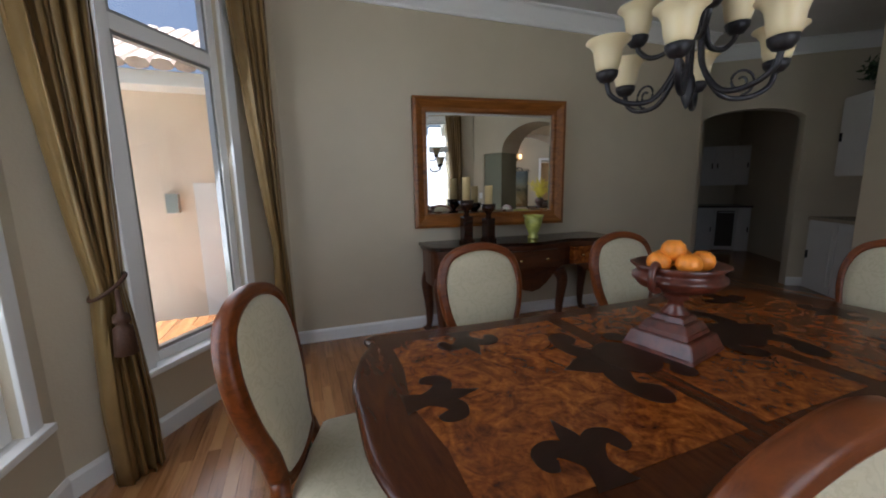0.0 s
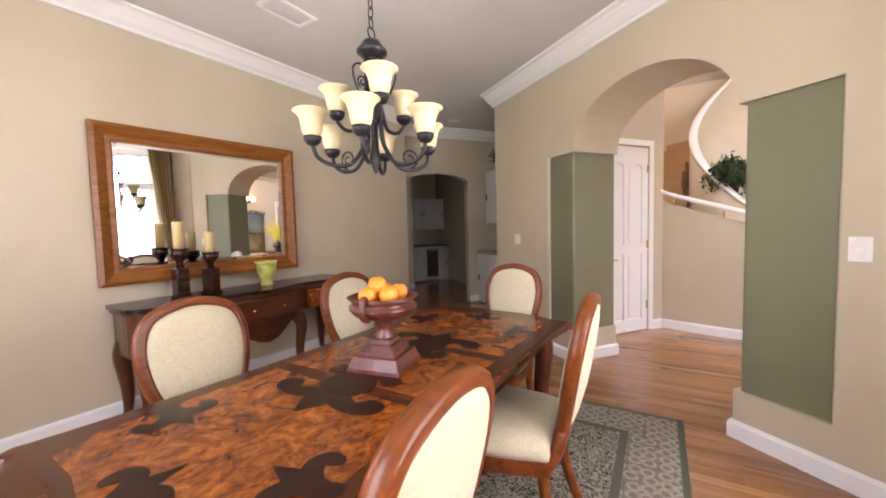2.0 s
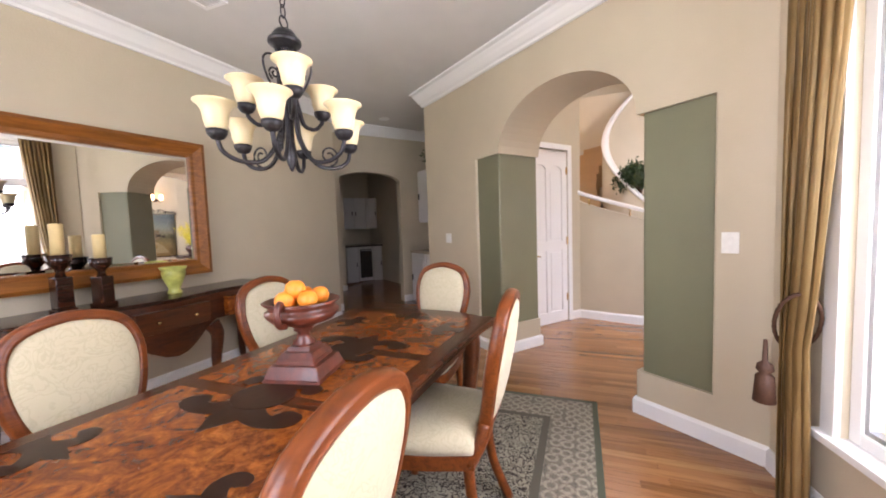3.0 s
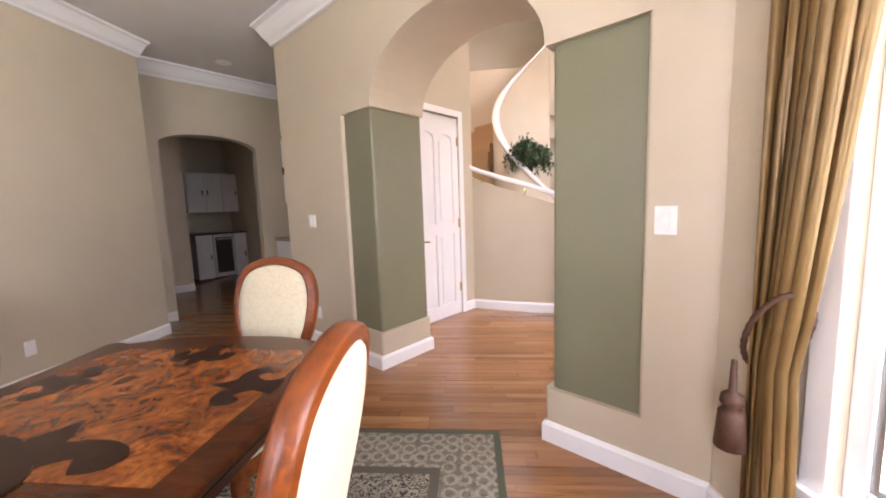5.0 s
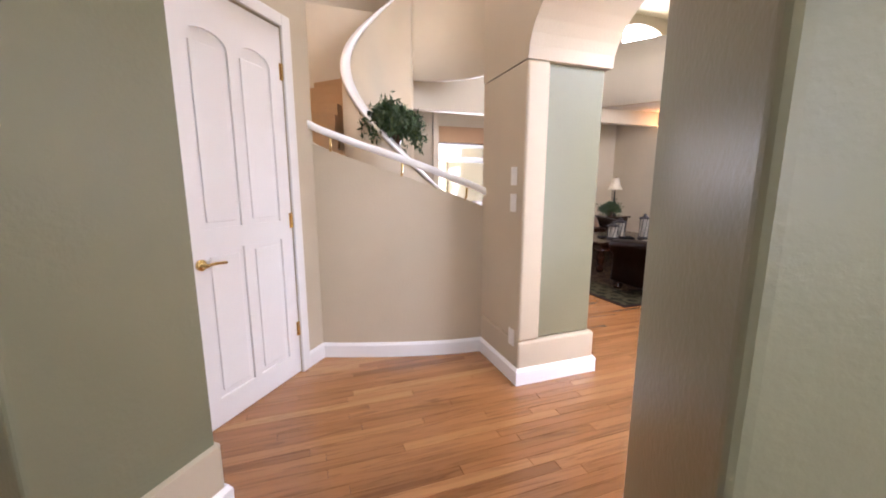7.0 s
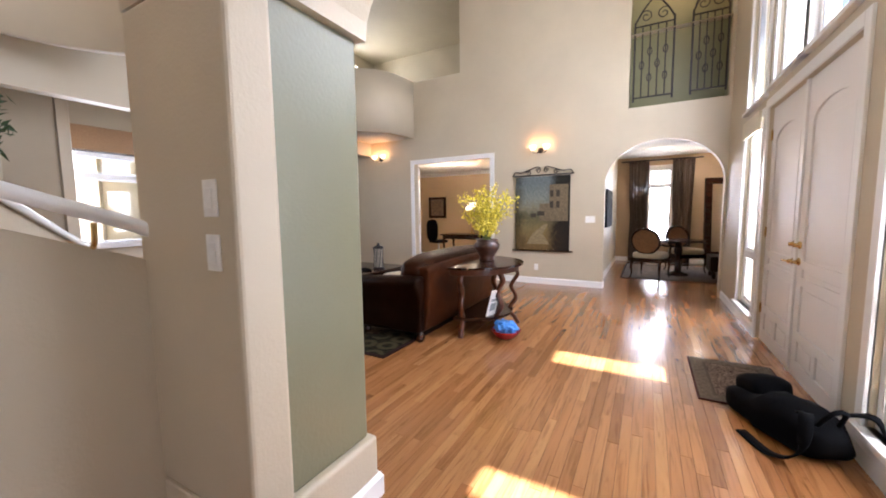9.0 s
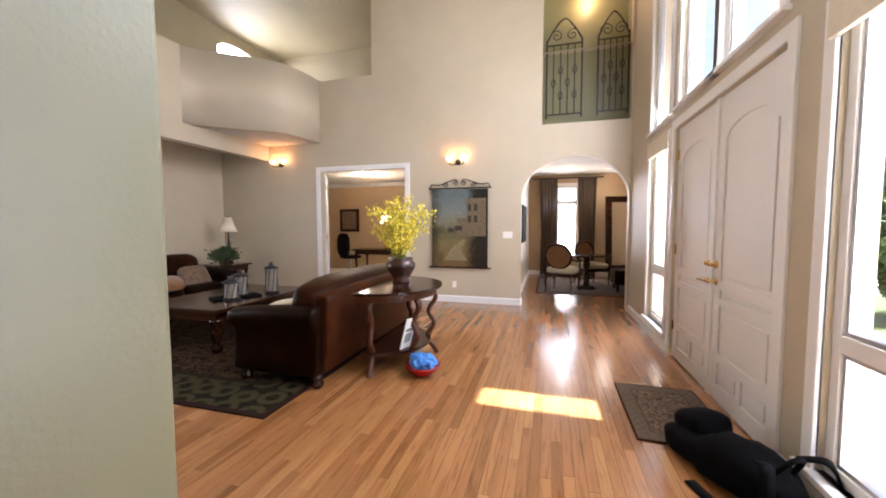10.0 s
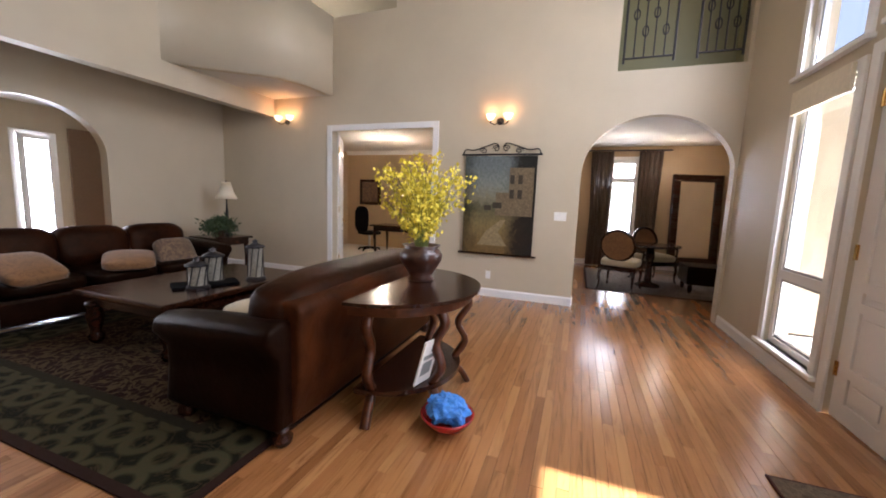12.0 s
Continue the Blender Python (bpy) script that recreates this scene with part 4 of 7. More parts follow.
def burl_field(x0, x1):
    """A veneer field between two lines across the table, with ogee outer corners."""
    edge = hy - 0.115
    left, right = [], []
    for x, side in ((x0, left), (x1, right)):
        if abs(x) > 0.6:
            s = 1 if x > 0 else -1
            side += [(x - s * 0.045, edge), (x - s * 0.03, edge - 0.035), (x, edge - 0.05), (x - s * 0.002, edge * 0.5), (x + s * 0.03, 0)]
        else:
            side += [(x, edge - 0.012)]
    up = left[::-1] + right
    pts = up + [(x, -y) for x, y in up[::-1] if y > 0.0]
    return part("burl_panel", prism(pts, TZ - 0.001, TZ + 0.0012), BURL, table, "burl walnut veneer field")


burl_field(-hx + 0.06, -BAND - BW)
burl_field(-BAND + BW, BAND - BW)
burl_field(BAND + BW, hx - 0.06)


def fleur(x, y, turn, size, wide=1.0, up_by=0.0):
    """A fleur-de-lis inlay that grows from its foot: a pointed petal between two rolled ones."""
    bm = bmesh.new()
    m = Matrix.Translation((x, y, TZ + 0.0016)) @ Matrix.Rotation(radians(turn), 4, 'Z') @ Matrix.Diagonal((size * wide, size, 1, 1))
    layers = []

    def blade(line, widths):
        lift = Vector((0, 0, 0.0005 * len(layers) + up_by))
        rise = Vector((0, 0, 0.0004))
        layers.append(line)
        pts = spline([(px, py, 0) for px, py in line], 6)
        k = len(pts)
        left, right = [], []
        for i, p in enumerate(pts):
            t = (pts[min(i + 1, k - 1)] - pts[max(i - 1, 0)]).normalized()
            w = np.interp(i / (k - 1), np.linspace(0, 1, len(widths)), widths)
            left.append(p + lift + rise * (i / k) + Vector((-t.y, t.x, 0)) * w)
            right.append(p + lift + rise * (i / k) + Vector((t.y, -t.x, 0)) * w)
        lo = [bm.verts.new(v) for v in left]
        hi = [bm.verts.new(v) for v in right]
        for i in range(k - 1):
            bm.faces.new((lo[i], lo[i + 1], hi[i + 1], hi[i]))

    blade([(0, -0.12), (0, 0.15), (0, 0.4), (0, 0.62), (0, 0.82), (0, 1.0)], (0.26, 0.17, 0.11, 0.15, 0.12, 0.05, 0.0))
    for s in (1, -1):
        blade([(s * 0.03, 0.12), (s * 0.11, 0.36), (s * 0.27, 0.53), (s * 0.44, 0.50), (s * 0.47, 0.36), (s * 0.38, 0.30)], (0.08, 0.12, 0.14, 0.14, 0.13, 0.12, 0.08))
    bmesh.ops.transform(bm, matrix=m, verts=bm.verts)
    return part("inlay", bm, INLAY, table, "dark fleur-de-lis inlay")


for s in (1, -1):
    fleur(s * 0.70, 0.395, 180, 0.20)
    fleur(s * 0.70, -0.395, 0, 0.20)
    fleur(s * 1.0, 0.0, 90 * s, 0.20)
    hub = prism([(s * BAND + 0.10 * math.cos(a), 0.115 * math.sin(a)) for a in np.linspace(0, math.tau, 28, endpoint=False)], TZ, TZ + 0.0046)
    part("inlay", hub, INLAY, table, "dark oval inlay")
    fleur(s * BAND, 0.0, -90 * s, 0.25, 1.7)
    fleur(s * BAND, 0.0, 90 * s, 0.20, 1.5, 0.0022)
ap = bmesh.new()
wall_bm(2 * hx - 0.36, 0.60, TZ - 0.055, 0.03, (), Matrix.Translation((-hx + 0.18, -hy + 0.14, 0)), ap)
wall_bm(2 * hx - 0.36, 0.60, TZ - 0.055, 0.03, (), Matrix.Translation((-hx + 0.18, hy - 0.17, 0)), ap)
wall_bm(2 * hy - 0.36, 0.60, TZ - 0.055, 0.03, (), Matrix.Translation((-hx + 0.16, -hy + 0.18, 0)) @ Matrix.Rotation(math.pi / 2, 4, 'Z'), ap)
wall_bm(2 * hy - 0.36, 0.60, TZ - 0.055, 0.03, (), Matrix.Translation((hx - 0.13, -hy + 0.18, 0)) @ Matrix.Rotation(math.pi / 2, 4, 'Z'), ap)
part("apron", ap, CHERRY, table)
for sx in (1, -1):
    for sy in (1, -1):
        part("leg", cabriole(None, sx * (hx - 0.15), sy * (hy - 0.15), TZ - 0.05, sx * 0.05, sy * 0.05, 0.055), CHERRY, table, smooth=True)

# ---- urn with oranges ----
PATINA = plain("red_brown_patina", (0.095, 0.021, 0.010), 0.32, 0, 0.6, 22, 0.5, 0.2)
ORANGE = plain("orange_peel", (0.82, 0.26, 0.02), 0.45, 0, 0.12, 90, 0.4)
urn = empty("footed_urn", pose(1.955, 1.79, TZ + RUG_Z + 0.0035, 0, 0, 12), "red-brown footed urn with ram handles full of oranges", "urn")
ub = bmesh.new()
for r0, r1, z0, z1 in ((0.118, 0.116, 0, 0.014), (0.114, 0.098, 0.014, 0.06), (0.082, 0.078, 0.06, 0.078), (0.078, 0.062, 0.078, 0.104), (0.054, 0.045, 0.104, 0.122)):
    lo_ = [ub.verts.new((sx * r0, sy * r0, z0)) for sx, sy in ((1, 1), (-1, 1), (-1, -1), (1, -1))]
    hi_ = [ub.verts.new((sx * r1, sy * r1, z1)) for sx, sy in ((1, 1), (-1, 1), (-1, -1), (1, -1))]
    for f in (lo_, hi_, *((lo_[k], lo_[k - 3], hi_[k - 3], hi_[k]) for k in range(4))):
        ub.faces.new(f)
bmesh.ops.bevel(ub, geom=ub.edges[:], offset=0.003, segments=2, affect='EDGES')
part("plinth", ub, PATINA, urn)
part("bowl", lathe([(0.04, 0.12), (0.045, 0.13), (0.026, 0.15), (0.024, 0.17), (0.04, 0.182), (0.034, 0.19), (0.06, 0.205), (0.12, 0.225), (0.142, 0.25), (0.142, 0.262), (0.128, 0.268), (0.128, 0.282), (0.15, 0.30), (0.14, 0.304), (0.115, 0.285), (0.02, 0.26)], 40), PATINA, urn, smooth=True)
for s in (1, -1):
    part("handle", sweep(spline([(s * 0.125, 0, 0.225), (s * 0.165, 0, 0.24), (s * 0.175, 0, 0.285), (s * 0.155, 0, 0.315), (s * 0.135, 0, 0.295)], 5), ring_section(0.012, 8), up=(0, 1, 0)), PATINA, urn, "curled ram handle", True)
orange = None
for x, y, z in ((-0.05, -0.052, 0.312), (0.052, -0.05, 0.31), (0.0, 0.05, 0.308), (-0.072, 0.03, 0.31), (0.075, 0.03, 0.308), (-0.045, 0.0, 0.352)):
    at = urn.matrix_world @ Matrix.Translation((x, y, z))
    if orange is None:
        ob_ = lathe([(0.004, -0.036), (0.02, -0.033), (0.034, -0.018), (0.039, 0.0), (0.034, 0.019), (0.02, 0.032), (0.005, 0.034)], 20)
        orange = part("orange", ob_, ORANGE, smooth=True)
        orange.matrix_world = at
        tagged(orange, "ripe orange piled in the footed urn", "orange", "oranges in the urn")
    else:
        copy_thing(orange, at)

# ---- chandelier ----
SHADE, n_, l_, b_ = nodes_of("cream_glass_shade")
b_.inputs["Base Color"].default_value = (0.66, 0.54, 0.32, 1)
b_.inputs["Roughness"].default_value = 0.35
b_.inputs["Subsurface Weight"].default_value = 0.25
b_.inputs["Subsurface Radius"].default_value = (0.02, 0.015, 0.01)
CH = (2.015, 1.855)
chan = empty("chandelier", pose(*CH, 0), "dark iron chandelier with nine cream glass bell shades", "chandelier")
part("canopy", lathe([(0.07, ROOM_H), (0.07, ROOM_H - 0.012), (0.03, ROOM_H - 0.035), (0.008, ROOM_H - 0.045)], 24), IRON, chan, smooth=True)
z = ROOM_H - 0.045
q = 0
while z > 2.23:
    link = [(0.012 * math.cos(a), 0, z - 0.022 + 0.026 * math.sin(a)) for a in np.linspace(0, math.tau, 12, endpoint=False)]
    lb = sweep(link, ring_section(0.0028, 6), closed=True, up=(0, 1, 0))
    bmesh.ops.transform(lb, matrix=Matrix.Rotation(math.pi / 2 * (q % 2), 4, 'Z'), verts=lb.verts)
    part("chain_link", lb, IRON, chan, smooth=True)
    z -= 0.041
    q += 1
part("hanging_ring", sweep([(0.022 * math.cos(a), 0, 2.202 + 0.024 * math.sin(a)) for a in np.linspace(0, math.tau, 16, endpoint=False)], ring_section(0.003, 6), closed=True, up=(0, 1, 0)), IRON, chan, smooth=True)
part("cap", lathe([(0.004, 2.182), (0.014, 2.176), (0.036, 2.166), (0.048, 2.148), (0.052, 2.136), (0.064, 2.13), (0.066, 2.12), (0.06, 2.112), (0.046, 2.104), (0.04, 2.09), (0.01, 2.086)], 26), IRON, chan, "stepped round iron cap", True)
part("column", lathe([(0.012, 2.09), (0.012, 1.72), (0.02, 1.70), (0.024, 1.67), (0.016, 1.635), (0.006, 1.61), (0.002, 1.604)], 16), IRON, chan, smooth=True)


def curl(cx, cz, r0, r1, a0, turns, n=30):
    """A flat spiral in the arm's own upright plane."""
    return [(cx + (r0 + (r1 - r0) * i / n) * math.cos(a0 + turns * math.tau * i / n), 0, cz + (r0 + (r1 - r0) * i / n) * math.sin(a0 + turns * math.tau * i / n)) for i in range(n + 1)]


def chandelier_arm(a, r, zs, low, bend, scroll):
    """A rod that falls from the cap beside the column, swings out at low and rises to its cup at zs."""
    m = Matrix.Rotation(a, 4, 'Z')
    line = [(0.03, 0, 2.095), (0.031, 0, 1.98), (0.034, 0, bend), (0.052, 0, (bend + low) / 2), (r * 0.42, 0, low + 0.008), (r * 0.72, 0, low), (r * 0.94, 0, low + 0.03), (r, 0, zs - 0.025)]
    bm = sweep([m @ p for p in spline(line, 6)], ring_section(0.0088, 8), up=(0, 0, 1))
    arm = part("arm", bm, IRON, chan, smooth=True)
    if scroll:
        sc_bm = sweep([m @ Vector(p) for p in curl(r * 0.62, low + 0.052, 0.045, 0.010, -1.5, 1.6)], ring_section(0.0042, 6))
        part("scroll", sc_bm, IRON, arm, smooth=True)
    at = m @ Matrix.Translation((r, 0, zs))
    part("cup", lathe([(0.006, -0.034), (0.022, -0.028), (0.034, -0.012), (0.037, 0.004), (0.026, 0.008)], 18, m=at), IRON, arm, smooth=True)
    part("shade", lathe([(0.034, 0.004), (0.043, 0.014), (0.05, 0.035), (0.053, 0.058), (0.059, 0.08), (0.072, 0.098), (0.088, 0.108), (0.087, 0.111), (0.069, 0.101), (0.055, 0.081), (0.049, 0.058), (0.046, 0.036), (0.039, 0.017), (0.015, 0.010)], 28, m=at @ Matrix.Diagonal((0.83, 0.83, 0.95, 1))), SHADE, arm, "cream glass bell shade", True)


for k in range(6):
    chandelier_arm(radians(30 + 60 * k), 0.262, 1.735, 1.632, 1.80, k % 2 == 1)
for k in range(3):
    chandelier_arm(radians(229 + 120 * k), 0.175, 1.88, 1.80, 1.93, False)
for k in range(3):
    m = Matrix.Rotation(radians(169 + 120 * k), 4, 'Z')
    stalk = [(0.034, 0, 1.90), (0.075, 0, 1.94), (0.098, 0, 1.99)]
    part("scroll", sweep([m @ Vector(p) for p in spline(stalk + curl(0.066, 2.02, 0.036, 0.034, 0.1, 0.45, 6), 4)], ring_section(0.0045, 6)), IRON, chan, smooth=True)
    part("scroll", sweep([m @ Vector(p) for p in curl(0.055, 1.985, 0.026, 0.006, -1.2, 1.4)], ring_section(0.004, 6)), IRON, chan, smooth=True)

# ---- mirror over the buffet ----
mir = empty("framed_mirror", pose(2.525, 4.17, 1.585, 0, 0, -7.8), "large mirror in a wide reddish wooden frame over the buffet", "mirror")
mw, mh, fw = 0.765, 0.595, 0.13
prof = [(0, 0), (0, 0.05), (0.03, 0.062), (0.05, 0.05), (fw - 0.04, 0.026), (fw - 0.012, 0.03), (fw, 0.018), (fw, 0)]
fb = bmesh.new()
cs = []
for sx, sz in ((-1, -1), (1, -1), (1, 1), (-1, 1)):
    cs.append([fb.verts.new((sx * (mw - a), -d - 0.002, sz * (mh - a))) for a, d in prof])
for i in range(4):
    a, b = cs[i], cs[(i + 1) % 4]
    for j in range(len(prof)):
        fb.faces.new((a[j], a[(j + 1) % len(prof)], b[(j + 1) % len(prof)], b[j]))
part("frame", fb, FRAMEWOOD, mir)
gb = bmesh.new()
g0, g1 = [], []
for sx, sz in ((-1, -1), (1, -1), (1, 1), (-1, 1)):
    g0.append(gb.verts.new((sx * (mw - fw + 0.006), -0.008, sz * (mh - fw + 0.006))))
    g1.append(gb.verts.new((sx * (mw - fw - 0.022), -0.011, sz * (mh - fw - 0.022))))
gb.faces.new(g1)
for i in range(4):
    gb.faces.new((g0[i], g0[(i + 1) % 4], g1[(i + 1) % 4], g1[i]))
part("glass", gb, MIRROR, mir, "mirror glass")

# ---- buffet ----
buf = empty("buffet", pose(2.74, mirror_wall_y(2.74) - 0.26, 0, 0, 0, -2.4), "dark mahogany serpentine buffet on cabriole legs", "buffet")
bl, bd, bz = 0.93, 0.225, 0.86


def serp(f, grow=0.0):
    pts = [(-bl - grow, bd), (-bl - grow, -bd * 0.6 - grow), (-bl * 0.8, -bd - grow), (-bl * 0.45, -bd * 0.72 - grow), (0, -bd * 1.12 - grow), (bl * 0.45, -bd * 0.72 - grow), (bl * 0.8, -bd - grow), (bl + grow, -bd * 0.6 - grow), (bl + grow, bd)]
    return [(p.x, p.y) for p in spline([(x, y, 0) for x, y in pts], 5)]


part("top", prism(serp(1, 0.03), bz - 0.03, bz), MAHOG, buf, "dark polished top")
part("top_moulding", prism(serp(1, 0.012), bz - 0.055, bz - 0.03), CHERRY, buf)
body = serp(1, -0.01)
bb = bmesh.new()
lo = []
for x, y in body:
    lo.append(0.50 - 0.11 * math.cos(x / bl * math.pi * 2.0) * (1 if abs(x) < bl * 0.96 else 0))
v0 = [bb.verts.new((x, y, zz)) for (x, y), zz in zip(body, lo)]
v1 = [bb.verts.new((x, y, bz - 0.055)) for x, y in body]
k = len(body)
for i in range(k):
    bb.faces.new((v0[i], v0[(i + 1) % k], v1[(i + 1) % k], v1[i]))
bb.faces.new(v1)
part("body", bb, CHERRY, buf)
for xc, w in ((-0.66, 0.2), (0.0, 0.28), (0.66, 0.2)):
    yf = -bd * 0.95 if xc else -bd * 1.1
    d = part("drawer", box(xc - w, xc + w, yf - 0.014, yf + 0.05, bz - 0.25, bz - 0.08, None, 0.008), BURL if xc else CHERRY, buf, "burl veneered drawer front")
    for s in (-0.5, 0.5):
        part("pull", lathe([(0.012, 0), (0.008, 0.008), (0.014, 0.02), (0.004, 0.026)], 12, m=Matrix.Translation((xc + s * w, yf - 0.014, bz - 0.165)) @ Matrix.Rotation(radians(90), 4, 'X')), BRASS, d, "small brass pull", True)
for x, y in ((-bl + 0.07, -bd + 0.06), (bl - 0.07, -bd + 0.06), (-bl + 0.06, bd - 0.05), (bl - 0.06, bd - 0.05), (-0.33, -bd + 0.05), (0.33, -bd + 0.05)):
    part("leg", cabriole(None, x, y, 0.56, 0.05 * (1 if x > 0 else -1), -0.04 if y < 0 else 0.0, 0.055), CHERRY, buf, smooth=True)

# things on the buffet
WAX = plain("beeswax", (0.62, 0.47, 0.22), 0.5, 0, 0.06, 20, 0.1)
LIME = plain("lime_glaze", (0.42, 0.43, 0.10), 0.3, 0, 0.35, 14, 0.2, 0.3)
for x, y, h, c, dx in ((2.17, 3.98, 0.39, 0.2, 0), (2.39, 3.97, 0.35, 0.16, 1)):
    ch = empty("candle_holder", pose(x, y, bz, 0, 0, 15 * dx), "dark wooden pillar candle holder with a cream candle", "candle holder", "candle holders on the buffet")
    hb = box(-0.055, 0.055, -0.055, 0.055, 0, 0.03, None, 0.006)
    add_box(hb, -0.045, 0.045, -0.045, 0.045, 0.03, h * 0.62, None, 0.006)
    part("base", hb, MAHOG, ch)
    part("cup", lathe([(0.03, h * 0.62), (0.022, h * 0.70), (0.03, h * 0.76), (0.062, h * 0.86), (0.068, h), (0.02, h - 0.01)], 24), MAHOG, ch, smooth=True)
    part("candle", lathe([(0.036, h - 0.012), (0.037, h + c), (0.032, h + c + 0.007), (0.01, h + c - 0.003)], 24), WAX, ch, "cream pillar candle", True)
vase = part("vase", lathe([(0.05, 0), (0.055, 0.012), (0.04, 0.03), (0.055, 0.07), (0.08, 0.13), (0.088, 0.18), (0.082, 0.195), (0.095, 0.205), (0.1, 0.225), (0.088, 0.225), (0.06, 0.19), (0.02, 0.05)], 32), LIME, smooth=True)
vase.matrix_world = pose(2.90, 3.99, bz)
tagged(vase, "lime green ribbed ceramic vase on the buffet", "vase")


# ---- curtains with tiebacks ----
def curtain(m, w_top, w_tie, w_low, lean, z_tie, label, material=SATIN, z_top=2.86, folds=6, tassel=True, depth=0.05, rise=0.05):
    """Hangs along x from 0; gathered at z_tie about x = lean."""
    top = empty("curtain", m, label, "curtain")
    bm = bmesh.new()
    nx, nz = folds * 8, 34
    grid = []
    for j in range(nz + 1):
        z = 0.015 + (z_top - 0.015) * j / nz
        if z > z_tie:
            t = (z - z_tie) / (z_top - z_tie)
            s = t ** 0.75
            w, c = w_tie + (w_top - w_tie) * s, lean + (w_top / 2 - lean) * s
        else:
            t = 1 - z / z_tie
            s = min(1, t * 1.6) ** 0.7
            w, c = w_tie + (w_low - w_tie) * s, lean + 0.02 * t
        row = []
        for i in range(nx + 1):
            u = i / nx
            a = u * folds * math.tau
            d = depth * (0.55 + 0.45 * min(1, w / max(w_top, 0.01))) * (0.75 + 0.45 * math.sin(u * 9.1 + 1.3)) * math.sin(a + 0.9 * math.sin(u * 5.3 + z * 0.9) + 0.3 * math.sin(z * 2 + i * 0.15))
            row.append(bm.verts.new((c + (u - 0.5) * w + 0.012 * math.sin(2 * a + z), d - 0.02 * math.sin(u * 3.1), z)))
        grid.append(row)
    for a, b in zip(grid, grid[1:]):
        for i in range(nx):
            bm.faces.new((a[i], a[i + 1], b[i + 1], b[i]))
    ob = part("panel", bm, material, top, smooth=True)
    md = ob.modifiers.new("thick", "SOLIDIFY")
    md.thickness = 0.004
    if tassel:
        loop = [(lean + (w_tie / 2 + 0.012) * math.cos(a), 0.075 * math.sin(a), z_tie + rise * math.cos(a + 0.4) + (rise - 0.05)) for a in np.linspace(0, math.tau, 60, endpoint=False)]
        part("tieback", sweep(loop, ring_section(0.0075, 7), closed=True, scales=[1.0 + 0.3 * (i % 2) for i in range(len(loop))]), CORD, top, "twisted rust-brown cord tieback", True)
        tx = lean - w_tie * 0.25
        tb_ = lathe([(0.008, 0.0), (0.012, -0.10), (0.03, -0.115), (0.034, -0.14), (0.02, -0.155), (0.036, -0.17), (0.044, -0.29), (0.03, -0.295)], 16, m=Matrix.Translation((tx, -0.10, z_tie)))
        part("tassel", tb_, CORD, top, "hanging rust-brown tassel", True)
    return top


# towards the room is -y in each curtain's frame
cur_lab = "gold-brown satin curtain tied back with a tasselled cord"
curtain(along((0.36, 3.82), (0.64, 4.20)) @ Matrix.Translation((0, -0.09, 0)), 0.34, 0.09, 0.16, 0.27, 0.98, cur_lab, tassel=False, folds=5, depth=0.035)
curtain(along((-0.27, 2.83), (0.0, 3.17)) @ Matrix.Translation((0, -0.09, 0)), 0.36, 0.10, 0.20, 0.22, 0.95, cur_lab)
curtain(along((2.88, -0.185), (2.58, -0.23)) @ Matrix.Translation((0, -0.035, 0)), 0.32, 0.13, 0.17, 0.05, 0.79, cur_lab, folds=7, depth=0.04, rise=0.14)

# ---- ceiling vent and recessed light ----
vent = empty("ceiling_vent", pose(2.70, 3.26, ROOM_H), "white louvred air vent in the ceiling", "vent")
vb = bmesh.new()
for x0, x1, y0, y1 in ((-0.19, 0.19, -0.11, -0.085), (-0.19, 0.19, 0.085, 0.11), (-0.19, -0.165, -0.085, 0.085), (0.165, 0.19, -0.085, 0.085)):
    add_box(vb, x0, x1, y0, y1, -0.012, -0.001)
part("frame", vb, TRIM, vent)
for k in range(9):
    part("slat", box(-0.165, 0.165, -0.006, 0.006, -0.001, 0.001, Matrix.Translation((0, -0.076 + 0.019 * k, -0.008)) @ Matrix.Rotation(radians(35), 4, 'X')), TRIM, vent)
LAMPGLOW = glowing("lamp_glow", (1.0, 0.86, 0.66), 3.0)


def can_light(x, y, z, lit=True):
    c = empty("recessed_light", pose(x, y, z), "round white recessed ceiling light", "ceiling light", "recessed lights")
    part("trim_ring", lathe([(0.062, -0.001), (0.085, -0.001), (0.085, -0.006), (0.062, -0.006)], 28), TRIM, c)
    part("lens", lathe([(0.061, -0.002), (0.05, -0.004), (0.01, -0.004)], 24), LAMPGLOW if lit else STEEL, c)
    return c


can_light(5.99, 3.60, ROOM_H, False)
for x, y in ((4.18, -9.61), (3.15, -10.18)):
    can_light(x, y, 2.75)
can_light(9.15, -8.97, 2.70)

# ---- front double doors ----
fw_ = 0.92
fp = [(0.12, 0.43, 0.13, 0.30, 0), (0.49, 0.80, 0.13, 0.30, 0), (0.12, 0.80, 0.37, 0.74, 0), (0.12, 0.80, 0.80, 0.87, 0), (0.12, 0.80, 0.93, 1.98, 0.12)]
fd_label = "closed white panelled front door with brass hardware"
for k, y in enumerate((-2.82, -3.74)):
    dm = along((FX - 0.03, y), (FX - 0.03, y - 1)) @ Matrix.Translation((fw_, 0, 0)) @ Matrix.Rotation(math.pi, 4, 'Z')
    panel_door("door_%d" % (k + 2), dm, fw_, 2.325, fp, fd_label, hinge_x=(fw_ - 0.004) if k == 0 else 0.004, lever_x=0.06 if k == 0 else None)
seam = part("door_astragal", box(FX - 0.03, FX - 0.012, -3.765, -3.715, 0.01, 2.325, None, 0.003), TRIM)
tagged(seam, "white meeting strip between the front doors", "trim", kind="structure")
cb = bmesh.new()
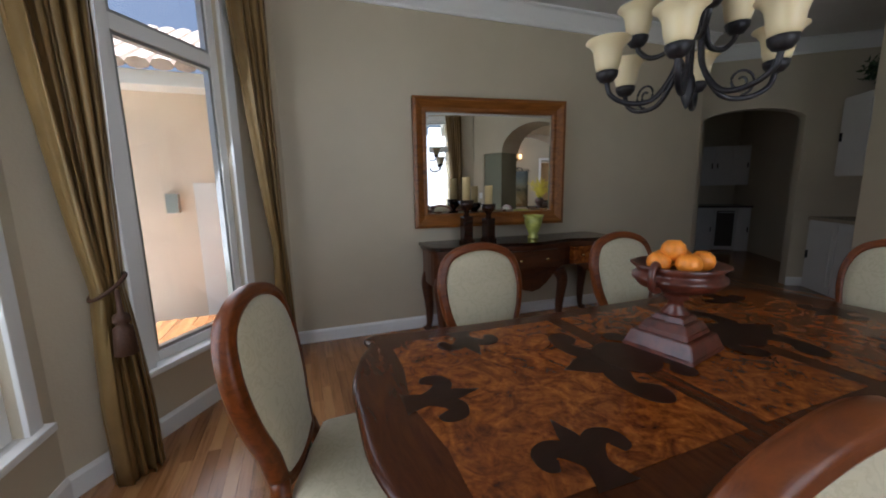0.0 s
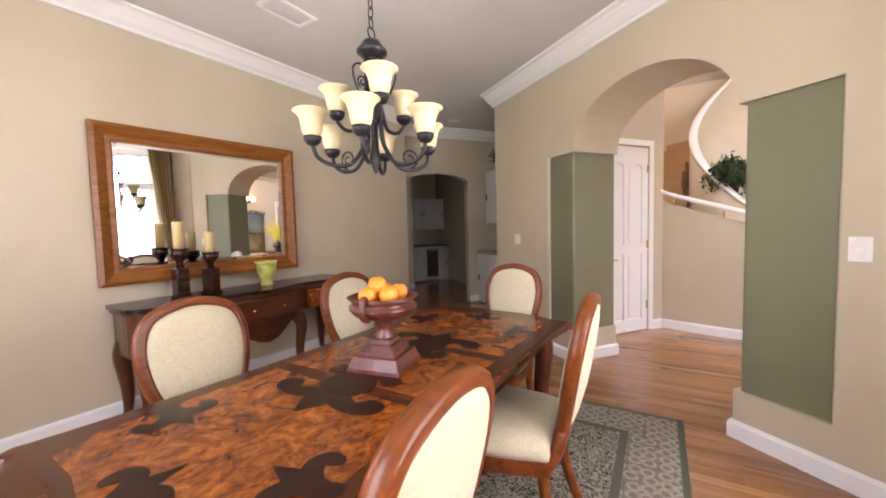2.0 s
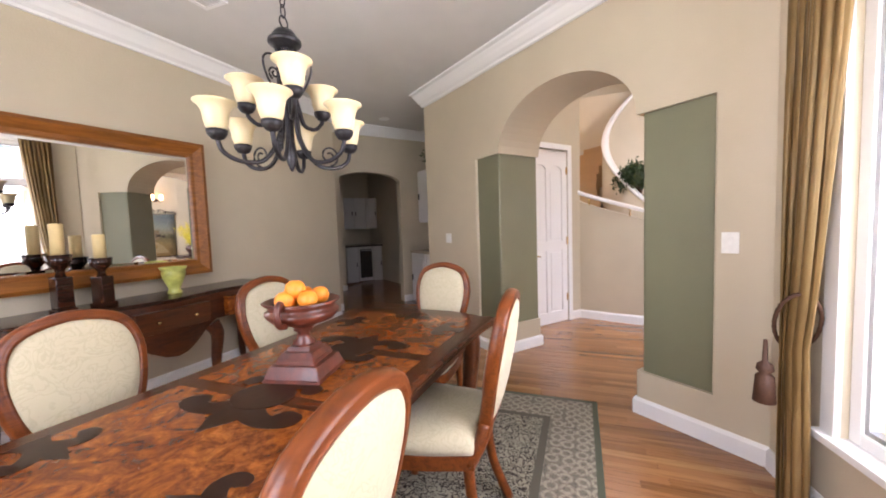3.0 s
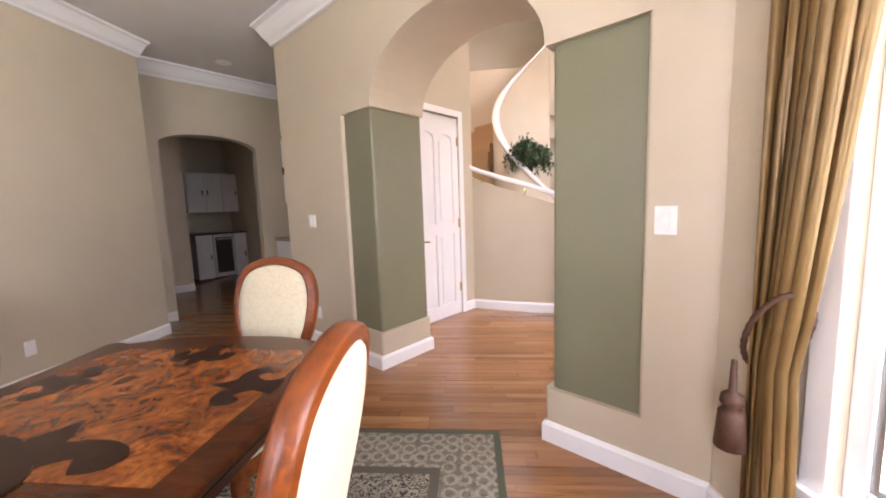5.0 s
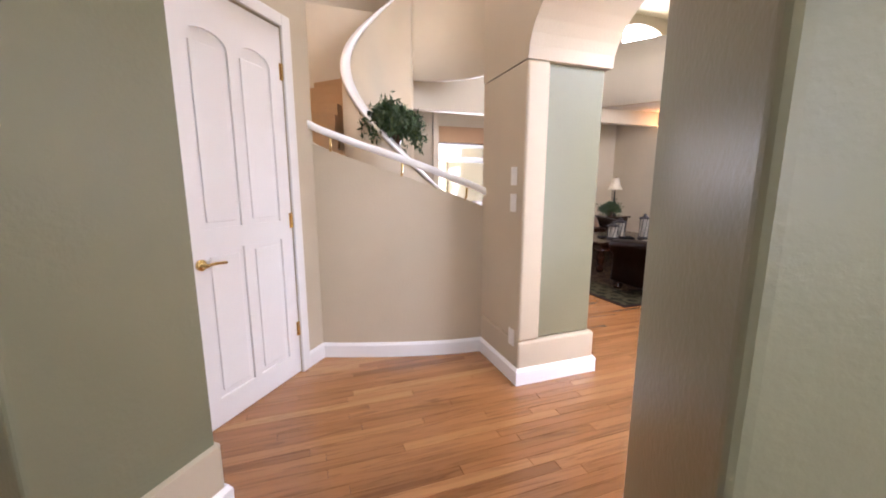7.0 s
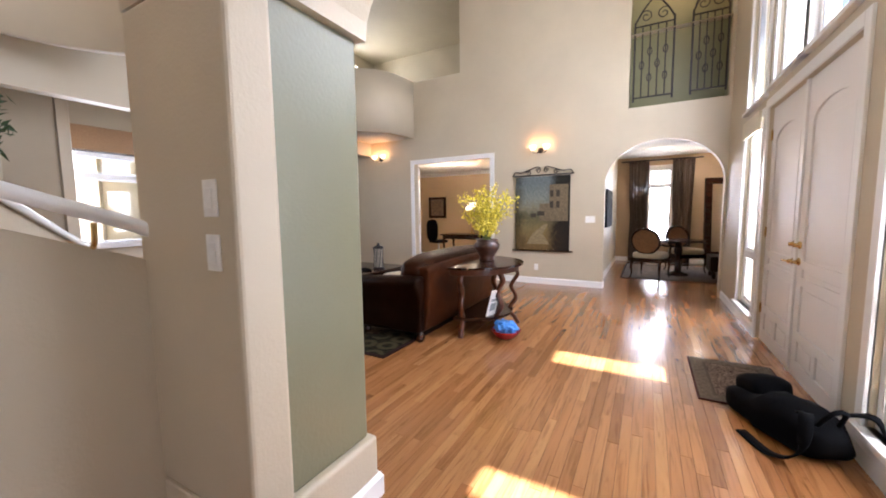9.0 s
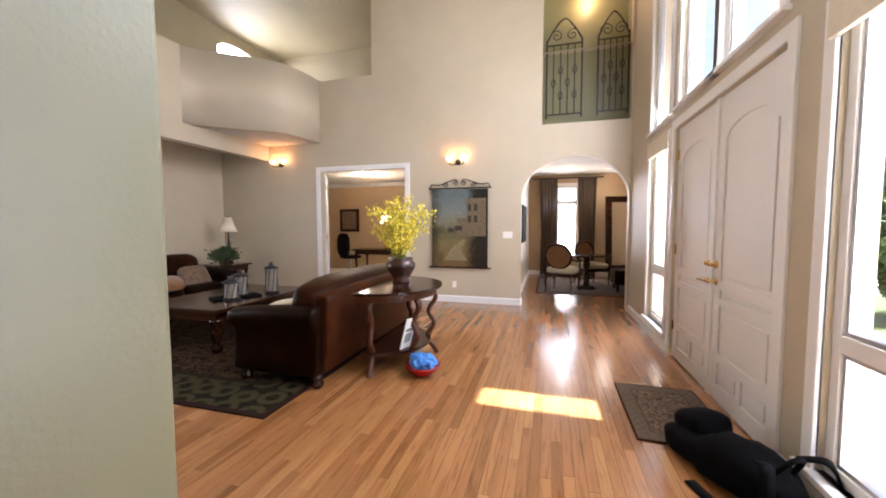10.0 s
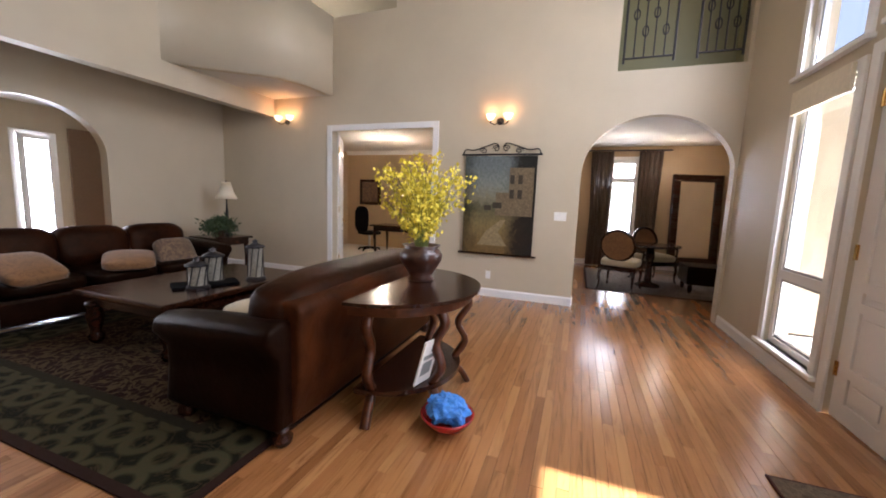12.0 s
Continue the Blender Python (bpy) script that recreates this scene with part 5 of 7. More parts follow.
for y0, y1, z0, z1 in ((-2.815, -2.735, 0, 2.42), (-4.745, -4.665, 0, 2.42), (-4.665, -2.815, 2.335, 2.42)):
    add_box(cb, FX - 0.001, FX + 0.018, y0, y1, z0, z1, None, 0.004)
tagged(part("trim_front_door", cb, TRIM), "white painted casing round the front doors", "casing", kind="structure")
lock = empty("door_lock", pose(FX - 0.03, -3.80, 1.05), "round brass deadbolt and lever on the front door", "door lock")
for dy, dz in ((0, 0.0), (0, -0.14), (0.12, 0.0)):
    part("rosette", lathe([(0.03, 0), (0.03, 0.01), (0.016, 0.02), (0.016, 0.04), (0.004, 0.044)], 18, m=Matrix.Translation((0, dy, dz)) @ Matrix.Rotation(radians(90), 4, 'Y')), BRASS, lock, smooth=True)
part("lever", sweep([(0.05, 0.0, -0.14), (0.055, -0.05, -0.138), (0.05, -0.11, -0.145)], ring_section(0.008, 8)), BRASS, lock, smooth=True)

# porch floor outside, and an unseen slab whose slots shape the sun patches
porch = part("porch_floor", box(0.4, FX - 0.19, -7.5, -0.75, -0.22, -0.03), CONCRETE)
tagged(porch, "pale concrete porch floor", "porch", kind="structure")
sun_slots = [(3.07, 3.35), (1.30, 1.50)]
rb = bmesh.new()
ys = [-0.78] + [v for pair in sorted(sun_slots) for v in (-pair[0], -pair[1])] + [-7.5]
for a, b in zip(ys[0::2], ys[1::2]):
    add_box(rb, 1.2, FX - 0.19, b, a, 6.5, 6.65)
tagged(part("sun_mask", rb, EXTERIOR), "unseen slab with two slots that shape the sun patches", "roof", kind="structure")

# casing and one open leaf of the study doors
cb = bmesh.new()
for x0, x1, z0, z1 in ((7.05 - 0.09, 7.05, 0, 2.51), (8.83, 8.92, 0, 2.51), (7.05, 8.83, 2.42, 2.51)):
    add_box(cb, x0, x1, FY + 0.001, FY + 0.02, z0, z1, None, 0.004)
tagged(part("trim_study_door", cb, TRIM), "white painted casing round the wide doorway", "casing", kind="structure")
panel_door("door_4", along((8.82, FY - 0.16), (9.25, FY - 0.90)), 0.86, 2.40, fp, "open white panelled study door", hinge_x=0.0, lever_x=0.78)

# ---- wall hanging ----
def landscape():
    m, n, l, b = nodes_of("tapestry_landscape")
    tc = n.new("ShaderNodeTexCoord")
    sep = n.new("ShaderNodeSeparateXYZ")
    l.new(tc.outputs["Generated"], sep.inputs[0])
    v = tc.outputs["Generated"]
    wob = noise_tex(n, l, v, 9, 6, 0.7, 0.8)
    z = n.new("ShaderNodeMath")
    z.operation = "MULTIPLY_ADD"
    l.new(wob, z.inputs[0])
    z.inputs[1].default_value = 0.22
    l.new(sep.outputs[2], z.inputs[2])
    sky_c = ramp(n, l, z.outputs[0], [(0.15, (0.16, 0.10, 0.03)), (0.4, (0.20, 0.15, 0.06)), (0.58, (0.10, 0.10, 0.05)), (0.68, (0.20, 0.18, 0.12)), (0.8, (0.20, 0.22, 0.20)), (1.0, (0.13, 0.16, 0.17))])
    sx_ = n.new("ShaderNodeMath")
    sx_.operation = "MULTIPLY_ADD"
    l.new(noise_tex(n, l, v, 5, 5, 0.7), sx_.inputs[0])
    sx_.inputs[1].default_value = 0.5
    l.new(sep.outputs[0], sx_.inputs[2])
    off_ = n.new("ShaderNodeMath")
    off_.operation = "SUBTRACT"
    l.new(sx_.outputs[0], off_.inputs[0])
    off_.inputs[1].default_value = 0.25
    side = ramp(n, l, off_.outputs[0], [(0.0, (0.05, 0.035, 0.018)), (0.22, (0.10, 0.07, 0.035)), (0.42, (1, 1, 1)), (0.8, (1, 1, 1)), (1.0, (0.35, 0.32, 0.22))])
    fleck = ramp(n, l, noise_tex(n, l, v, 28, 5, 0.7), [(0.35, (0.72, 0.7, 0.66)), (0.65, (1.15, 1.1, 1.0))])
    l.new(mix(n, l, 1.0, mix(n, l, 1.0, sky_c, side, "MULTIPLY"), fleck, "MULTIPLY"), b.inputs["Base Color"])
    b.inputs["Roughness"].default_value = 0.9
    return m


tap = empty("tapestry", pose(6.02, FY + 0.035, 0), "woven landscape tapestry hung from a scrolled iron rod", "tapestry")
part("cloth", box(-0.50, 0.50, -0.006, 0.006, 0.64, 2.0), landscape(), tap, "landscape with an old town house and a path")
HOUSE = plain("tapestry_house", (0.15, 0.11, 0.06), 0.9, 0, 0.3, 40, 0.2)
PATHC = plain("tapestry_path", (0.24, 0.18, 0.09), 0.9, 0, 0.3, 40, 0.2)
part("woven_house", box(-0.47, -0.14, 0.006, 0.0068, 1.18, 1.84), HOUSE, tap, "tall tan town house")
part("woven_house", box(-0.14, 0.04, 0.006, 0.0068, 1.18, 1.50), HOUSE, tap, "low tan town house")
DIM = plain("tapestry_window", (0.045, 0.034, 0.02), 0.9, 0, 0.3, 40, 0.2)
for x0, x1, z0, z1 in ((-0.32, -0.26, 1.62, 1.74), (-0.21, -0.15, 1.62, 1.74), (-0.32, -0.26, 1.42, 1.54), (-0.21, -0.15, 1.42, 1.54), (-0.05, 0.08, 1.28, 1.36), (0.1, 0.2, 1.25, 1.32)):
    part("woven_patch", box(x0, x1, 0.0069, 0.0078, z0, z1), DIM, tap)
pb = bmesh.new()
pv = [pb.verts.new((x, 0.0072, z)) for x, z in ((-0.15, 0.75), (0.28, 0.75), (0.16, 0.95), (-0.05, 1.12), (-0.12, 1.12), (-0.02, 0.95))]
pb.faces.new(pv)
part("woven_path", pb, PATHC, tap)
part("bottom_rod", sweep([(-0.56, 0, 0.625), (0.56, 0, 0.625)], ring_section(0.014, 8)), MAHOG, tap, "dark wooden bottom rod")
rb = sweep([(-0.56, 0, 2.02), (0.56, 0, 2.02)], ring_section(0.012, 8))
for s in (1, -1):
    sweep(spline([(s * 0.54, 0, 2.03), (s * 0.50, 0, 2.09), (s * 0.38, 0, 2.08), (s * 0.22, 0, 2.13), (s * 0.08, 0, 2.17), (s * 0.03, 0, 2.12)], 6), ring_section(0.009, 7), rb, up=(0, 1, 0))
    sp = [(s * (0.25 + (0.055 - 0.045 * i / 22) * math.cos(i * 0.42)), 0, 2.07 + (0.04 - 0.032 * i / 22) * math.sin(i * 0.42)) for i in range(22)]
    sweep(sp, ring_section(0.007, 6), rb, up=(0, 1, 0))
    sp = [(s * (0.07 + (0.05 - 0.04 * i / 22) * math.cos(i * 0.42)), 0, 2.10 + (0.045 - 0.036 * i / 22) * math.sin(i * 0.42)) for i in range(22)]
    sweep(sp, ring_section(0.007, 6), rb, up=(0, 1, 0))
part("hanger", rb, IRON, tap, "scrolled iron hanger", True)

# ---- wall sconces ----
GLOWGLASS = glowing("lit_sconce_glass", (1.0, 0.66, 0.32), 0.75)


def sconce(x, z):
    s = empty("wall_sconce", pose(x, FY, z), "lit two-light wall sconce with alabaster glass cups", "wall lamp", "wall sconces")
    part("back_plate", lathe([(0.05, 0), (0.05, 0.012), (0.02, 0.03), (0.004, 0.034)], 20, m=Matrix.Rotation(radians(-90), 4, 'X') @ Matrix.Diagonal((1, 1, 1, 1))), IRON, s, smooth=True)
    for d in (1, -1):
        part("arm", sweep(spline([(0, 0.03, 0), (d * 0.06, 0.06, -0.05), (d * 0.12, 0.09, -0.03), (d * 0.12, 0.09, 0.0)], 5), ring_section(0.008, 7)), IRON, s, smooth=True)
        part("glass_cup", lathe([(0.02, 0.0), (0.05, 0.02), (0.066, 0.06), (0.078, 0.09), (0.074, 0.09), (0.06, 0.06), (0.044, 0.026), (0.01, 0.012)], 22, m=Matrix.Translation((d * 0.12, 0.09, 0.0)) @ Matrix.Scale(0.85, 4)), GLOWGLASS, s, "glowing alabaster glass cup", True)
        bulb("sconce_bulb", (x + d * 0.12, FY + 0.09, z + 0.13), 1.3, (1.0, 0.5, 0.2), 0.05)


sconce(6.06, 2.47)
sconce(9.74, 2.60)

# ---- iron grilles in the high niche ----
def grille(x0, x1):
    g = empty("iron_grille", pose((x0 + x1) / 2, FY - 0.06, 3.05), "black wrought iron grille with scrolled arch in the niche", "grille", "iron grilles")
    w = (x1 - x0) / 2
    fr = sweep([(-w, 0, 0.06), (-w, 0, 1.30)], ring_section(0.014, 6), up=(0, 1, 0))
    sweep([(w, 0, 0.06), (w, 0, 1.30)], ring_section(0.014, 6), fr, up=(0, 1, 0))
    for z in (0.12, 1.22):
        sweep([(-w, 0, z), (w, 0, z)], ring_section(0.012, 6), fr, up=(0, 1, 0))
    sweep(spline([(-w, 0, 1.28), (-w * 0.5, 0, 1.50), (0, 0, 1.62), (w * 0.5, 0, 1.50), (w, 0, 1.28)], 6), ring_section(0.013, 6), fr, up=(0, 1, 0))
    part("frame", fr, IRON, g)
    for k in range(4):
        x = -w + 2 * w * (k + 1) / 5
        bar = sweep([(x, 0, 0.12), (x, 0, 1.22)], ring_section(0.009, 6), up=(0, 1, 0))
        for z in ((0.62,) if k % 2 else (0.42, 0.82)):
            for s in (-1, 1):
                sweep([(x + s * 0.03 * math.sin(a), 0, z + 0.06 * math.cos(a)) for a in np.linspace(0, math.pi, 8)], ring_section(0.008, 5), bar, up=(0, 1, 0))
        part("bar", bar, IRON, g)
    for s in (-1, 1):
        sp = [(s * (w * 0.45 + (0.10 - 0.085 * i / 24) * math.cos(i * 0.4)), 0, 1.36 + (0.10 - 0.085 * i / 24) * math.sin(i * 0.4)) for i in range(24)]
        part("scroll", sweep(sp, ring_section(0.008, 6), up=(0, 1, 0)), IRON, g)


grille(4.04, 4.58)
grille(3.36, 3.80)
bulb("niche_bulb", (3.95, FY - 0.22, 5.05), 14)

# ---- leather ----
def leather_mat(name, c, c2):
    m, n, l, b = nodes_of(name)
    v = coords(n, l)
    t = noise_tex(n, l, v, 5, 5, 0.65)
    l.new(ramp(n, l, t, [(0.3, c), (0.55, tuple((p + q) / 2 for p, q in zip(c, c2))), (0.8, c2)]), b.inputs["Base Color"])
    b.inputs["Roughness"].default_value = 0.34
    b.inputs["Specular IOR Level"].default_value = 0.1
    b.inputs["Specular Tint"].default_value = (1.0, 0.72, 0.5, 1)
    crease = noise_tex(n, l, v, 9, 4, 0.6, 1.5)
    w = n.new("ShaderNodeTexVoronoi")
    w.inputs["Scale"].default_value = 160
    l.new(v, w.inputs["Vector"])
    bump(n, l, mix(n, l, 0.75, w.outputs[0], crease), b, 0.45, 0.012)
    return m


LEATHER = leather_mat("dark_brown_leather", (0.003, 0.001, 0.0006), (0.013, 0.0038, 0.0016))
# rear panel: scuffed red-brown, with its orange sheen put into the colour
LEATHER2 = leather_mat("worn_sheen_leather", (0.014, 0.0036, 0.0016), (0.075, 0.021, 0.006))
# back cushions: a tone between the other two, equally glossy
LEATHER3 = leather_mat("mid_brown_leather", (0.005, 0.0014, 0.0008), (0.032, 0.0085, 0.003))


def cushion(w, d, h, m, puff=0.35, n=14):
    """A soft block: a box pinched at its edges, centre bottom at the origin."""
    bm = bmesh.new()
    bmesh.ops.create_cube(bm, size=1)
    bmesh.ops.subdivide_edges(bm, edges=bm.edges, cuts=7, use_grid_fill=True)
    for v in bm.verts:
        x, y, z = v.co * 2
        f = (1 - abs(x) ** 4 * 0.10) * (1 - abs(y) ** 4 * 0.10)
        r = (abs(x) ** 5 + abs(y) ** 5 + abs(z) ** 5) ** 0.2
        p = Vector((x, y, z)) / max(r, 1e-5) * max(abs(x), abs(y), abs(z))
        bulge = 1 + puff * 0.3 * (1 - p.x ** 2) * (1 - p.y ** 2)
        v.co = Vector((p.x * w / 2, p.y * d / 2, p.z * h / 2 * f * bulge + 0.006 * noise.noise(p * 3)))
    bmesh.ops.transform(bm, matrix=m @ Matrix.Translation((0, 0, h / 2)), verts=bm.verts)
    return bm


def sofa(m, length, seats, label, depth=0.98, long_back=False):
    """Faces +y; back along x, centre of the plan at the origin."""
    s = empty("sofa", m, label, "sofa")
    hl_, hd = length / 2, depth / 2
    part("base", box(-hl_ + 0.06, hl_ - 0.06, -hd + 0.06, hd - 0.05, 0.10, 0.34, None, 0.03), LEATHER, s)
    # back with a rolled top
    prof = [(-hd + 0.05, 0.10), (-hd, 0.35), (-hd + 0.0, 0.64), (-hd - 0.012, 0.73), (-hd + 0.02, 0.775), (-hd + 0.14, 0.785), (-hd + 0.24, 0.74), (-hd + 0.24, 0.40), (-hd + 0.26, 0.10)]
    bm = bmesh.new()
    rows = []
    nseg = 16
    for i in range(nseg + 1):
        x = -hl_ + 0.10 + (length - 0.20) * i / nseg
        crown = 0.035 * (1 - (2 * i / nseg - 1) ** 2)
        rows.append([bm.verts.new((x, y, z + (crown if z > 0.6 else 0))) for y, z in prof])
    for a, b in zip(rows, rows[1:]):
        for j in range(len(prof)):
            bm.faces.new((a[j], a[(j + 1) % len(prof)], b[(j + 1) % len(prof)], b[j]))
    bm.faces.new(rows[0])
    bm.faces.new(rows[-1])
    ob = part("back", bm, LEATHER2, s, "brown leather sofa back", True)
    md = ob.modifiers.new("round", "BEVEL")
    md.width, md.segments, md.limit_method, md.angle_limit = 0.02, 2, "ANGLE", radians(50)
    for sx in (1, -1):
        ap_ = [(0.0, 0.10), (-0.02, 0.30), (-0.015, 0.50), (0.06, 0.60), (0.05, 0.67), (-0.03, 0.70), (-0.12, 0.685), (-0.16, 0.62), (-0.15, 0.50), (-0.16, 0.30), (-0.16, 0.10)]
        ab = bmesh.new()
        rows = []
        for i in range(11):
            y = -hd + 0.05 + (depth - 0.05) * i / 10
            f = 1.0 + 0.06 * math.sin(i / 10 * math.pi)
            rows.append([ab.verts.new((sx * (hl_ + dx * f), y, z - 0.05 * (i / 10) ** 2 * (1 if z > 0.4 else 0))) for dx, z in ap_])
        for a, b in zip(rows, rows[1:]):
            for j in range(len(ap_)):
                ab.faces.new((a[j], a[(j + 1) % len(ap_)], b[(j + 1) % len(ap_)], b[j]))
        ab.faces.new(rows[0])
        ab.faces.new(rows[-1])
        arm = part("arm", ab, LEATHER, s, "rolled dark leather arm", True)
        md = arm.modifiers.new("round", "BEVEL")
        md.width, md.segments, md.limit_method, md.angle_limit = 0.03, 3, "ANGLE", radians(50)
        for sy in (1, -1):
            part("foot", lathe([(0.03, 0), (0.05, 0.02), (0.055, 0.05), (0.035, 0.08), (0.045, 0.105)], 16, m=Matrix.Translation((sx * (hl_ - 0.07), sy * (hd - 0.09), 0))), MAHOG, s, "turned dark wooden foot", True)
    w = (length - 0.34) / seats
    for k in range(seats):
        x = -length / 2 + 0.17 + w * (k + 0.5)
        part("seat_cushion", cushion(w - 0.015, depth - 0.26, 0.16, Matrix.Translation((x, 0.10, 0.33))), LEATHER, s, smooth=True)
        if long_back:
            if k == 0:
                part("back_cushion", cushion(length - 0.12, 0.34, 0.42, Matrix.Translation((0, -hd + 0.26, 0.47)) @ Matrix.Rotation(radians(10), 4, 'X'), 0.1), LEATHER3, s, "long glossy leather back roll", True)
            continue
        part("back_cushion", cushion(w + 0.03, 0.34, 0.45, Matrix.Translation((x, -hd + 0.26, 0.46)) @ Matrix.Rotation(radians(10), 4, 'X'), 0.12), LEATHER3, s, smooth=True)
    return s


sofa(pose(6.71, -3.95, 0, 0, 0, -90), 2.1, 2, "dark brown leather sofa seen from behind, scuffed and glossy", 0.90, True)
sofa(pose(9.95, -4.10, 0, 0, 0, 90), 2.35, 3, "dark brown leather three-seat sofa with loose pillows")
TAN = damask("tan_pillow", (0.20, 0.092, 0.028), (0.13, 0.058, 0.018), 10)
FLORAL = damask("floral_pillow", (0.09, 0.05, 0.03), (0.24, 0.16, 0.08), 13)
for x, y, z, a, b, mat_, lab in ((9.72, -3.35, 0.52, 25, 10, TAN, "tan throw pillow lying on the leather sofa"), (9.62, -4.15, 0.50, 10, -30, TAN, "flat tan throw pillow on the leather sofa"), (9.80, -4.75, 0.50, 62, 0, FLORAL, "dark floral throw pillow on the leather sofa")):
    pl = part("pillow", cushion(0.46, 0.46, 0.13, pose(x, y, z, 0, -a, b), 0.9), mat_, smooth=True)
    tagged(pl, lab, "pillow")
box_ = part("throw", cushion(0.34, 0.30, 0.12, pose(6.86, -3.3, 0.52), 0.8), CREAM, smooth=True)
tagged(box_, "cream cushion on the sofa seat", "cushion")


# ---- rugs ----
def rug_mat(name, field, border, accent, sx, sy, bw, fs=9.0, bs=5.2, ring=1.45, rim_c=(0.022, 0.010, 0.007), line_f=1.9):
    m, n, l, b = nodes_of(name)
    tc, sep = n.new("ShaderNodeTexCoord"), n.new("ShaderNodeSeparateXYZ")
    l.new(tc.outputs["Object"], sep.inputs[0])

    def math_(op, a, c, d=None):
        q = n.new("ShaderNodeMath")
        q.operation = op
        for k, v in enumerate((a, c, d)):
            if v is None:
                continue
            if isinstance(v, (int, float)):
                q.inputs[k].default_value = v
            else:
                l.new(v, q.inputs[k])
        return q.outputs[0]

    dx = math_("SUBTRACT", sx / 2, math_("ABSOLUTE", sep.outputs[0], 0))
    dy = math_("SUBTRACT", sy / 2, math_("ABSOLUTE", sep.outputs[1], 0))
    edge = math_("MINIMUM", dx, dy)
    v = tc.outputs["Object"]
    g1 = noise_tex(n, l, v, fs, 3, 0.5, 3.0)
    vo = n.new("ShaderNodeTexVoronoi")
    vo.inputs["Scale"].default_value = fs * 0.85
    l.new(v, vo.inputs["Vector"])
    fpat = mix(n, l, ramp(n, l, g1, [(0.44, (0, 0, 0)), (0.47, (1, 1, 1)), (0.53, (1, 1, 1)), (0.56, (0, 0, 0))]), field, accent)
    fpat = mix(n, l, ramp(n, l, vo.outputs[0], [(0.10, (1, 1, 1)), (0.2, (0, 0, 0))]), fpat, border)
    wv = n.new("ShaderNodeTexVoronoi")
    wv.inputs["Scale"].default_value = bs
    wv.inputs["Randomness"].default_value = 0.25
    l.new(v, wv.inputs["Vector"])
    bpat = mix(n, l, ramp(n, l, wv.outputs[0], [(0.22, (0, 0, 0)), (0.32, (1, 1, 1)), (0.46, (1, 1, 1)), (0.56, (0, 0, 0))]), border, shade(border, ring))
    bpat = mix(n, l, ramp(n, l, g1, [(0.46, (0, 0, 0)), (0.5, (0.6, 0.6, 0.6)), (0.54, (0, 0, 0))]), bpat, accent)
    steps = n.new("ShaderNodeMapRange")
    l.new(edge, steps.inputs[0])
    steps.inputs[1].default_value, steps.inputs[2].default_value = 0.0, bw
    r = n.new("ShaderNodeValToRGB")
    r.color_ramp.interpolation = "CONSTANT"
    e = r.color_ramp.elements
    for p, cval in ((0.0, 0.0), (0.10, 0.5), (0.86, 0.25), (0.99, 1.0)):
        if p in (0.0,):
            e[0].position, e[0].color = 0, (0, 0, 0, 1)
        else:
            q = e.new(p)
            q.color = (cval, cval, cval, 1)
    e[-1].color = (1, 1, 1, 1)
    l.new(steps.outputs[0], r.inputs[0])
    inner = ramp(n, l, r.outputs[0], [(0.49, (0, 0, 0)), (0.75, (0, 0, 0)), (0.9, (1, 1, 1))])
    rim = ramp(n, l, r.outputs[0], [(0.05, (1, 1, 1)), (0.3, (0, 0, 0))])
    line = ramp(n, l, r.outputs[0], [(0.12, (0, 0, 0)), (0.2, (1, 1, 1)), (0.3, (1, 1, 1)), (0.4, (0, 0, 0))])
    c = mix(n, l, inner, bpat, fpat)
    c = mix(n, l, line, c, shade(border, line_f))
    c = mix(n, l, rim, c, rim_c)
    l.new(c, b.inputs["Base Color"])
    b.inputs["Roughness"].default_value = 1.0
    b.inputs["Specular IOR Level"].default_value = 0.08
    bump(n, l, noise_tex(n, l, v, 240, 2), b, 0.5, 0.004)
    return m


def rug(x0, x1, y0, y1, z, mat_, label):
    r = part("rug", box(-(x1 - x0) / 2, (x1 - x0) / 2, -(y1 - y0) / 2, (y1 - y0) / 2, 0.0, 0.011, None, 0.004), mat_)
    r.location = ((x0 + x1) / 2, (y0 + y1) / 2, z)
    return tagged(r, label, "rug")


rug(0.70, 3.66, 0.63, 2.98, 0.0008, rug_mat("sage_rug", (0.30, 0.27, 0.20), (0.19, 0.165, 0.125), (0.035, 0.026, 0.022), 2.96, 2.35, 0.36, 15, 13, 1.75, (0.10, 0.105, 0.07), 0.6), "sage and cream oriental rug under the dining table")
rug(6.40, 9.75, -5.60, -2.42, 0.0008, rug_mat("olive_rug", (0.014, 0.0045, 0.003), (0.0085, 0.0075, 0.0035), (0.055, 0.036, 0.016), 3.35, 3.18, 0.5, 5, 4.6, 5.0), "olive and burgundy patterned rug in the living room")
rug(3.36, 3.95, -3.74, -2.86, 0.0008, rug_mat("door_mat", (0.17, 0.12, 0.08), (0.10, 0.075, 0.05), (0.03, 0.011, 0.008), 0.59, 0.88, 0.12, 16, 14, 1.3, (0.045, 0.011, 0.008), 0.8), "small brown patterned mat at the front door")
rug(2.5, 4.75, -10.3, -8.0, 0.0008, rug_mat("grey_rug", (0.20, 0.17, 0.14), (0.10, 0.085, 0.07), (0.08, 0.05, 0.04), 2.25, 2.3, 0.35, 14, 9), "grey-brown rug in the sitting room")

# ---- half-round table behind the sofa ----
dem = empty("console_table", pose(6.14, -3.82, 0, 0, 0, 0), "half-round dark wooden table with scrolled legs and shelf", "table")


def half_round(rx, ry, n=24):
    return [(0.0, ry)] + [(-rx * math.sin(math.pi * i / n), ry * math.cos(math.pi * i / n)) for i in range(1, n)] + [(0.0, -ry)]


